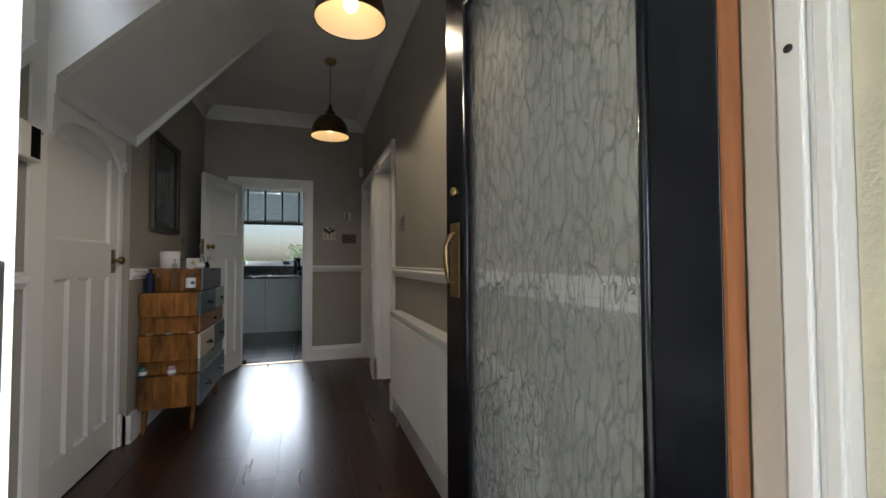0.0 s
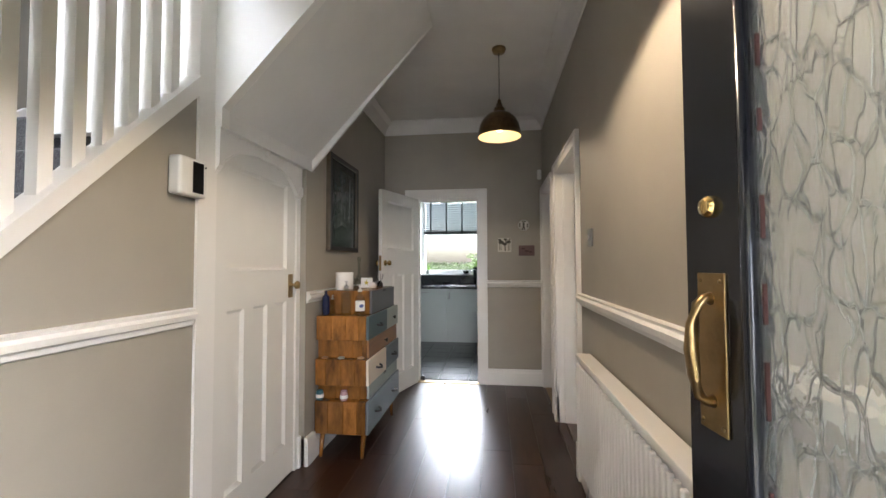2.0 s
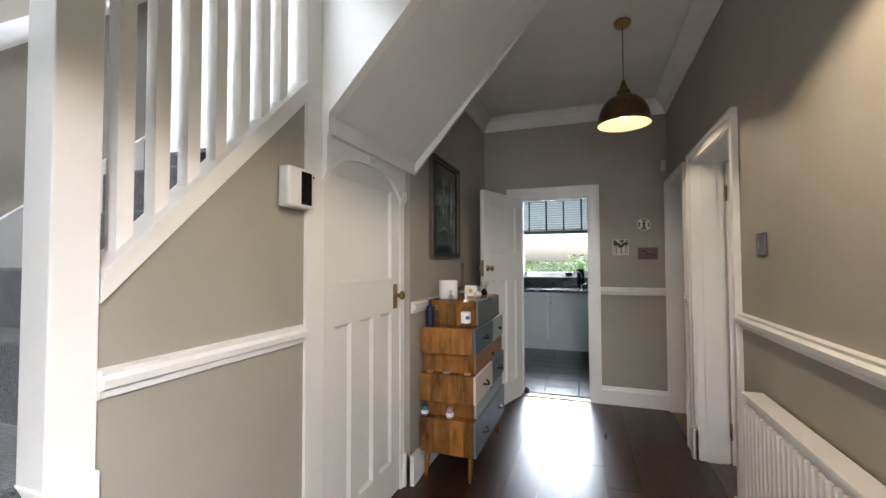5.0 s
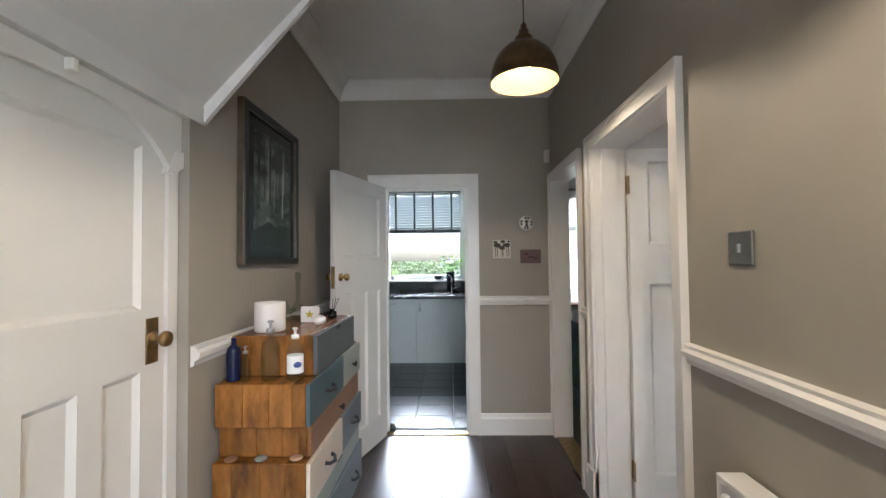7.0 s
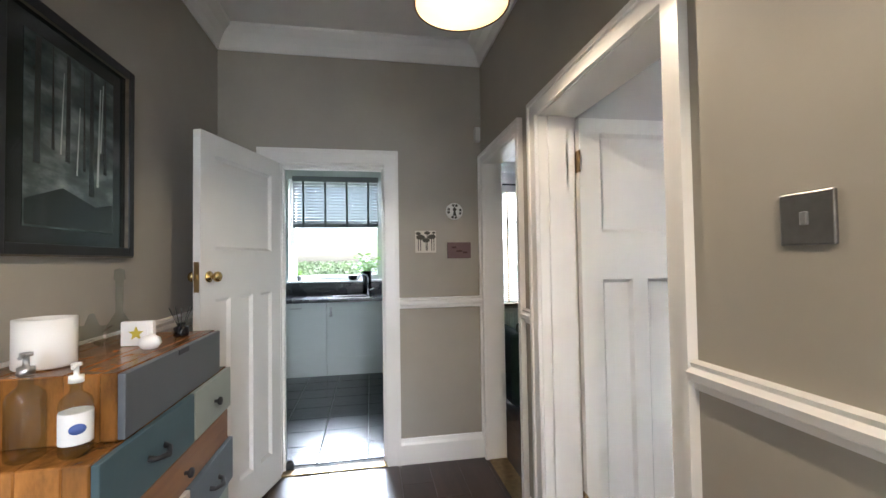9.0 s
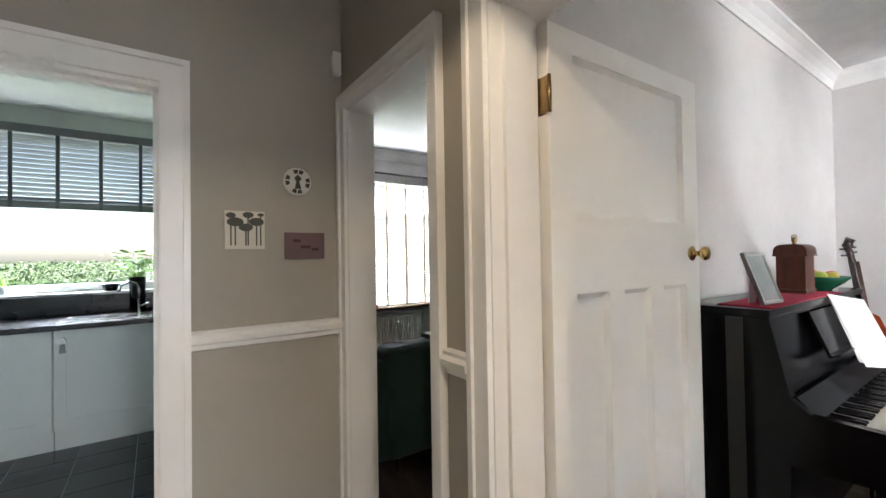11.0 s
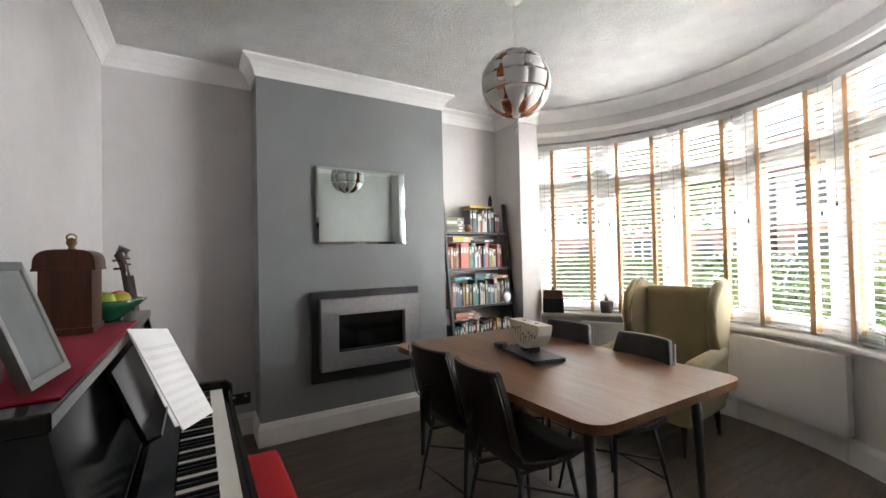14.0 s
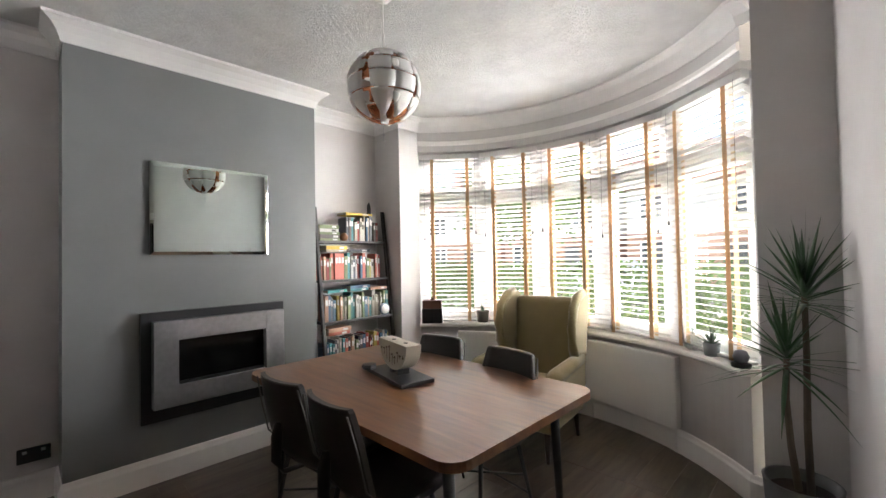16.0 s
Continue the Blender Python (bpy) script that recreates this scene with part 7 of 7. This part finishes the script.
for x0, x1, z0, z1 in ((-0.66, -0.59, 1.08, 2.44), (0.49, 0.56, 1.08, 2.44), (-0.59, 0.49, 1.08, 1.15), (-0.59, 0.49, 2.37, 2.44)):
    b.box(x0, x1, 8.52, 8.60, z0, z1)
b.make("frame", M_UPVC, kw_)
b = Build()
b.box(-0.59, 0.49, 8.555, 8.56, 1.15, 2.37)
b.make("pane", M_PANE, kw_).visible_shadow = False
b = Build()
b.box(-0.68, 0.58, 8.36, 8.53, 1.06, 1.083, bevel=0.004)
b.make("sill", M_UPVC, kw_)
M_DKBLIND = painted("dark_grey_blind", (0.14, 0.15, 0.148), 0.5, vary=0.06)
kb_ = empty("kitchen_blind", pose(-0.05, 8.42, 0), "grey wooden venetian blind half lowered over the window", "blind")
b = Build()
b.box(-0.56, 0.56, -0.035, 0.03, 2.40, 2.47, bevel=0.003)
b.make("headrail", M_DKBLIND, kb_)
b = Build()
b.box(-0.555, 0.555, -0.028, 0.028, 1.79, 1.845, bevel=0.004)
b.make("bottom_rail", M_DKBLIND, kb_)
b = Build()
b.box(-0.555, 0.555, -0.025, 0.025, -0.0015, 0.0015)
ksl = b.data("slat")
ksl.materials.append(M_DKBLIND)
for j in range(14):
    o = new("slat", ksl)
    o.parent, o.matrix_basis = kb_, pose(0, 0, 1.865 + j * 0.039, -32, 0, 0)
for x in (-0.42, -0.14, 0.14, 0.42):
    b = Build()
    b.box(x - 0.013, x + 0.013, -0.031, -0.030, 1.79, 2.42)
    b.make("tape", fabric("grey_tape", (0.09, 0.1, 0.097), 500), kb_)
M_FRESH = painted("fresh_green_leaf", (0.26, 0.48, 0.06), 0.45, vary=0.35)
hb_ = empty("potted_herb", pose(0.345, 8.34, 0.901) @ pose(0, 0, 0.0), "leafy green herb in dark pot beside the sink", "plant")
b = Build()
b.turned([(0.05, 0), (0.055, 0.005), (0.062, 0.30), (0.056, 0.302), (0.052, 0.27), (0.0005, 0.27)], None, 18)
b.make("pot", M_BLACK, hb_)
rs = random.Random(21)
b = Build()
for k in range(44):
    a, rr_, zz = rs.uniform(0, 6.28), rs.uniform(0.0, 0.15), rs.uniform(0.30, 0.52)
    base_ = Vector((0.02 * math.cos(a), 0.02 * math.sin(a), 0.27))
    tip = Vector((rr_ * math.cos(a), rr_ * math.sin(a) * 0.6, zz))
    b.tube([base_, (base_ + tip) / 2 + Vector((0, 0, 0.02)), tip], 0.002, 4)
    l = rs.uniform(0.065, 0.11)
    d = Vector((math.cos(a), math.sin(a) * 0.6, rs.uniform(-0.3, 0.3))).normalized()
    b.tube([tip, tip + d * l * 0.4, tip + d * l * 0.8, tip + d * l], [0.004, l * 0.45, l * 0.35, 0.0008], 6, flat=0.15)
b.make("leaves", M_FRESH, hb_)
spiky_plant("potted_seedling", "small bright seedling in a pot on the sill", pose(-0.52, 8.42, 1.084), 0.05, 0.13, 16, M_GREYPOT, 0.045, 0.07, 0.006, 4, M_FRESH)
b = Build()
b.turned([(0.04, 0), (0.05, 0.005), (0.07, 0.06), (0.065, 0.06), (0.045, 0.012), (0.0005, 0.01)], None, 18)
b.make("dark_bowl", M_BLACK, label="small dark bowl beside the herb pot", category="bowl", m=pose(0.16, 8.40, 1.084))
b = Build()
b.turned([(0.03, 0), (0.032, 0.03), (0.018, 0.05), (0.0005, 0.055)], None, 14)
b.make("door_stop", M_BLACK_MATT, label="small dark doorstop on the kitchen floor", category="doorstop", m=pose(-0.135, 5.56, 0.0))

# ---- rear sitting room ----
rw = empty("window_7", None, "wide white framed rear window with blinds", "window", kind="structure")
b = Build()
b.box(1.75, 4.4, 8.86, 8.94, 0.66, 0.73).box(1.75, 4.4, 8.86, 8.94, 2.33, 2.40).box(1.75, 4.4, 8.86, 8.94, 1.90, 1.96)
for x in (1.75, 2.25, 2.80, 3.35, 3.85, 4.33):
    b.box(x, x + 0.07, 8.855, 8.945, 0.66, 2.40)
b.make("frame", M_UPVC, rw)
b = Build()
b.box(1.8, 4.35, 8.90, 8.904, 0.70, 2.35)
b.make("pane", M_PANE, rw).visible_shadow = False
b = Build()
b.box(1.70, 4.45, 8.68, 8.86, 0.635, 0.662, bevel=0.005)
b.make("sill", wood("oak_sill", (0.12, 0.07, 0.03), (0.25, 0.15, 0.07), 0.4, "x"), rw, "brown wooden window board")
rbl = empty("venetian_blind", pose(3.07, 8.80, 0), "white venetian blind with slats open over rear window", "blind")
b = Build()
b.box(-1.32, 1.32, -0.02, 0.02, 2.36, 2.40)
b.make("headrail", M_BLIND, rbl)
b = Build()
b.box(-1.31, 1.31, -0.016, 0.016, -0.0012, 0.0012)
rsl = b.data("slat")
rsl.materials.append(M_BLIND)
for j in range(48):
    o = new("slat", rsl)
    o.parent, o.matrix_basis = rbl, pose(0, 0, 0.68 + j * 0.0345, -42)
for x in np.linspace(-1.2, 1.2, 9):
    b = Build()
    b.box(x - 0.014, x + 0.014, -0.0205, -0.0195, 0.67, 2.37)
    b.make("tape", M_TAPE_PALE, rbl)
b = Build()
b.tube([(1.5, 8.72, 2.47), (4.5, 8.72, 2.47)], 0.014, 8)
b.make("curtain_pole", M_BLACK_MATT, label="thin dark curtain pole over the rear window", category="curtain pole")
radiator("radiator", "white panel radiator below the rear window", 1.4, 0.12, 0.58, pose(3.6, 8.8, 0, 0, 0, 180))
M_VELVET = fabric("dark_green_velvet", (0.008, 0.032, 0.022), 700, 0.25, 0.8, 0.12, 0.2)
sf = empty("green_sofa", pose(2.55, 6.33, 0), "dark green buttoned velvet sofa with its back to the door", "sofa")
b = Build()
cushion(b, -0.95, 0.95, -0.40, -0.20, 0.12, 0.80, 0.05)
b.make("back", M_VELVET, sf)
b = Build()
cushion(b, -0.92, 0.92, -0.22, 0.45, 0.15, 0.44, 0.06)
b.make("seat", M_VELVET, sf)
for s in (-1, 1):
    b = Build()
    cushion(b, s * 0.95 - 0.08, s * 0.95 + 0.08, -0.38, 0.46, 0.12, 0.72, 0.05)
    b.make("arm", M_VELVET, sf)
for k in range(9):
    b = Build()
    b.turned([(0.0005, 0.012), (0.012, 0.008), (0.014, 0.0)], pose(-0.8 + 0.2 * k, -0.29, 0.797), 8)
    b.make("button", M_VELVET, sf)
for x in (-0.85, 0.85):
    for y in (-0.32, 0.38):
        b = Build()
        b.tube([(x, y, 0.13), (x, y, 0)], [0.022, 0.014], 8)
        b.make("foot", M_BLACK_MATT, sf)
b = Build()
b.box(-0.16, 0.16, -0.09, 0.09, 0.0, 0.035, bevel=0.012, seg=3)
b.tube([(-0.1, 0.0, 0.035), (0.0, 0.05, 0.055), (0.12, 0.0, 0.035)], 0.012, 6)
b.make("folded_throw", M_BLACK_MATT, label="dark folded throw on the sofa back", category="throw", m=pose(2.1, 6.03, 0.80))
b = Build()
b.turned([(0.0005, 0), (0.05, 0.005), (0.06, 0.03), (0.03, 0.05), (0.0005, 0.05)], None, 12)
b.make("red_cushion_toy", M_CORAL, label="small red object on the rear window board", category="ornament", m=pose(2.85, 8.74, 0.663))

# ---- outside ----
M_HEDGE = painted("hedge_leaf", (0.085, 0.14, 0.04), 0.6, vary=0.5)
M_ROAD = painted("asphalt", (0.05, 0.05, 0.052), 0.9, grain=120, relief=0.6, vary=0.2)
M_PAVE = painted("paving_concrete", (0.3, 0.29, 0.27), 0.9, grain=60, relief=0.3, vary=0.15)
b = Build()
b.box(-80, 80, -14.0, -8.4, -0.205, -0.19)
setting(b, "road", M_ROAD, "grey asphalt street in front of the house")
b = Build()
b.box(-80, 80, -8.4, -6.6, -0.205, -0.07).box(-80, 80, -15.8, -14.0, -0.205, -0.07)
setting(b, "pavement", M_PAVE, "concrete pavement along the street")


def leafy(name, label, boxes, n, size, seed, mat, category):
    """A mass of single leaves filling rounded boxes."""
    rs = random.Random(seed)
    b = Build()
    for x0, x1, y0, y1, z0, z1, share in boxes:
        for _ in range(int(n * share)):
            c = Vector((rs.uniform(x0, x1), rs.uniform(y0, y1), rs.uniform(z0, z1) + 0.12 * math.sin(rs.uniform(0, 6))))
            u = Vector((rs.gauss(0, 1), rs.gauss(0, 1), rs.gauss(0, 1))).normalized()
            w = u.orthogonal().normalized()
            s = size * rs.uniform(0.6, 1.3)
            vs = [b.bm.verts.new(c + d) for d in (u * s, w * s * 0.5, -u * s, -w * s * 0.5)]
            b.bm.faces.new(vs)
    me = bpy.data.meshes.new(name)
    b.bm.to_mesh(me)
    b.bm.free()
    me.materials.append(mat)
    return tagged(new(name, me), label, category, kind="stuff")


leafy("hedge", "clipped green garden hedge along the pavement", [(1.5, 14.0, -6.5, -5.6, -0.2, 1.15, 1.0)], 16000, 0.06, 1, M_HEDGE, "hedge")
leafy("garden_shrubs", "loose green shrubs behind the house", [(-8.0, 9.0, 23.0, 25.0, -0.2, 0.6, 0.5), (-12, 12, 31, 34, -0.2, 1.3, 0.5)], 26000, 0.1, 2, M_HEDGE, "shrub")


def street_tree(m, h, seed, group):
    t = empty("street_tree", m, "leafy green tree with spreading crown", "tree", group)
    b = Build()
    b.tube([(0, 0, 0), (0.05, 0.02, h * 0.3), (0.0, 0.05, h * 0.55), (0.1, 0, h * 0.85)], [0.16, 0.13, 0.09, 0.03], 9)
    rs = random.Random(seed)
    tips = []
    for k in range(9):
        a = k * 2.4
        z = h * (0.32 + 0.05 * k)
        tip = Vector((math.cos(a) * h * 0.27, math.sin(a) * h * 0.27, z + h * 0.16))
        b.tube([(0.03, 0.02, z), tip * 0.55 + Vector((0, 0, z * 0.45)), tip], [0.06, 0.035, 0.012], 6)
        tips.append(tip)
    b.make("trunk", M_BARK, t)
    b = Build()
    for k in range(2600):
        c = rs.choice(tips + [Vector((0, 0, h * 0.85))])
        p = c + Vector((rs.gauss(0, 1), rs.gauss(0, 1), rs.gauss(0, 0.8))) * h * 0.09
        u = Vector((rs.gauss(0, 1), rs.gauss(0, 1), rs.gauss(0, 1))).normalized()
        w = u.orthogonal().normalized()
        s = rs.uniform(0.07, 0.14)
        b.bm.faces.new([b.bm.verts.new(p + d) for d in (u * s, w * s * 0.55, -u * s, -w * s * 0.55)])
    me = bpy.data.meshes.new("crown")
    b.bm.to_mesh(me)
    b.bm.free()
    me.materials.append(M_HEDGE)
    o = new("crown", me)
    o.parent = t
    tagged(o, kind="stuff")
    return t


street_tree(pose(8.6, -7.4, -0.1), 5.5, 3, "street trees")
street_tree(pose(14.0, -16.6, -0.1), 6.5, 4, "street trees")
street_tree(pose(-8.5, 26.0, -0.2), 6.0, 6, "garden trees")
street_tree(pose(4.5, 25.0, -0.2), 7.0, 7, "garden trees")
M_BRICK = painted("red_brick", (0.27, 0.17, 0.13), 0.85, grain=30, relief=0.5, vary=0.25)
M_ROOF = painted("roof_tile", (0.14, 0.07, 0.05), 0.8, grain=25, relief=0.6, vary=0.25)
M_HOUSEGLASS = painted("dull_house_glass", (0.09, 0.1, 0.11), 0.15, vary=0.2)
M_HRENDER = painted("white_house_render", (0.66, 0.64, 0.6), 0.9, vary=0.08)


def house(m):
    h = empty("terraced_house", m, "brick and white rendered house with tiled roof", "house", "houses across the street")
    b = Build()
    b.box(-4, 4, 0, 8, 0, 2.7)
    b.make("lower_wall", M_BRICK, h)
    b = Build()
    b.box(-4, 4, 0.02, 8, 2.7, 5.4)
    b.make("upper_wall", M_HRENDER, h)
    b = Build()
    b.prism([(-0.5, 5.3), (4.0, 8.2), (8.5, 5.3), (8.5, 5.15), (-0.5, 5.15)], "x", -4.3, 4.3)
    b.make("roof", M_ROOF, h)
    for x, z, w, hh in ((-2.3, 0.8, 2.0, 1.5), (-2.3, 3.4, 2.0, 1.4), (1.8, 3.4, 1.4, 1.4), (2.6, 0.8, 1.2, 1.3)):
        b = Build()
        b.box(x - w / 2, x + w / 2, -0.06, -0.002, z, z + 0.08).box(x - w / 2, x + w / 2, -0.06, -0.002, z + hh - 0.08, z + hh)
        for q in range(4):
            xx = x - w / 2 + (w - 0.08) * q / 3
            b.box(xx, xx + 0.08, -0.055, -0.002, z + 0.08, z + hh - 0.08)
        b.make("window_frame", M_UPVC, h)
        b = Build()
        b.box(x - w / 2 + 0.05, x + w / 2 - 0.05, -0.02, -0.003, z + 0.05, z + hh - 0.05)
        b.make("window_glass", M_HOUSEGLASS, h)
    b = Build()
    b.box(0.6, 1.5, -0.05, -0.002, 0.0, 2.1, bevel=0.01)
    b.make("door", painted("dark_grey_door", (0.08, 0.085, 0.09), 0.4), h)
    b = Build()
    b.box(-3.6, -2.9, 3.5, 4.4, 7.6, 9.2)
    b.make("chimney", M_BRICK, h)
    return h


hs_ = house(pose(-2.0, -20.0, -0.2, 0, 0, 180))
for x in (6.4, 14.8, 23.2, -10.4):
    copy_thing(hs_, pose(x, -20.0, -0.2, 0, 0, 180))


def parked_car(m, col, label):
    c = empty("parked_car", m, label, "car", "parked cars")
    b = Build()
    side = [(-2.05, 0.30), (-2.0, 0.62), (-1.75, 0.80), (-1.0, 0.90), (-0.45, 1.38), (0.75, 1.42), (1.45, 0.98), (1.95, 0.90), (2.08, 0.62), (2.05, 0.30)]
    b.prism(side, "y", -0.85, 0.85)
    bmesh.ops.bevel(b.bm, geom=list(b.bm.edges), offset=0.05, segments=2, affect="EDGES")
    b.make("body", painted("car_paint", col, 0.15, vary=0.02), c)
    b = Build()
    b.prism([(-0.78, 0.95), (-0.40, 1.31), (0.72, 1.34), (1.2, 1.0)], "y", -0.862, 0.862)
    b.make("side_glass", M_BLACK, c)
    for x in (-1.3, 1.3):
        for y in (-0.78, 0.78):
            b = Build()
            b.turned([(0.2, -0.1), (0.31, -0.1), (0.33, -0.05), (0.33, 0.05), (0.31, 0.1), (0.2, 0.1)], pose(x, y, 0.33, 90), 20)
            b.make("tyre", M_BLACK_MATT, c)
            b = Build()
            b.turned([(0.2, -0.09), (0.05, -0.07), (0.05, 0.07), (0.2, 0.09)], pose(x, y, 0.33, 90), 14)
            b.make("rim", M_STEEL, c)
    return c


parked_car(pose(0.6, -4.2, -0.2, 0, 0, 80), (0.7, 0.7, 0.7), "white car parked on the front drive")
parked_car(pose(7.0, -9.5, -0.19, 0, 0, 0), (0.5, 0.52, 0.55), "silver car parked along the street")

# ---- floor boards and tiles ----


def boards(x0, x1, y0, y1, w, lengths, mat, parent, seed, gap=0.0005):
    rs = random.Random(seed)
    cache = {}
    x = x0
    while x < x1 - 0.01:
        ww = min(w, x1 - x)
        y = y0 - rs.uniform(0, lengths)
        while y < y1:
            a, c = max(y, y0), min(y + lengths, y1)
            if c - a > 0.02:
                key = (round(ww, 3), round(c - a, 3))
                if key not in cache:
                    b = Build()
                    b.box(gap, ww - gap, gap, c - a - gap, -0.0115, 0.0, bevel=0.0009, seg=1)
                    cache[key] = b.data("plank")
                    cache[key].materials.append(mat)
                o = new("plank", cache[key])
                o.parent, o.matrix_basis = parent, pose(x, a, 0)
            y += lengths
        x += w


boards(-0.575, HR + 0.045, 0.94, HE, 0.19, 1.28, M_FLOOR, floor, 1)
boards(HR + 0.05, 5.10, 1.33, DN, 0.19, 1.28, M_FLOOR_D, floor, 2)
boards(2.02, 4.70, 0.44, 1.328, 0.19, 1.28, M_FLOOR_D, floor, 3)
boards(1.285, 4.2, 4.8, 8.8, 0.3, 1.6, M_FLOOR_D, floor, 4)
tile_cache = {}
for r_ in range(9):
    for c_ in range(5):
        x0, y0 = -0.975 + 0.335 * c_, HE + 0.125 + 0.272 * r_
        if "t" not in tile_cache:
            b = Build()
            b.box(0.003, 0.332, 0.003, 0.269, -0.006, 0.0, bevel=0.002, seg=1)
            tile_cache["t"] = b.data("tile")
            tile_cache["t"].materials.append(M_TILE)
        o = new("tile", tile_cache["t"])
        o.parent, o.matrix_basis = floor_kitchen, pose(x0, y0, 0)
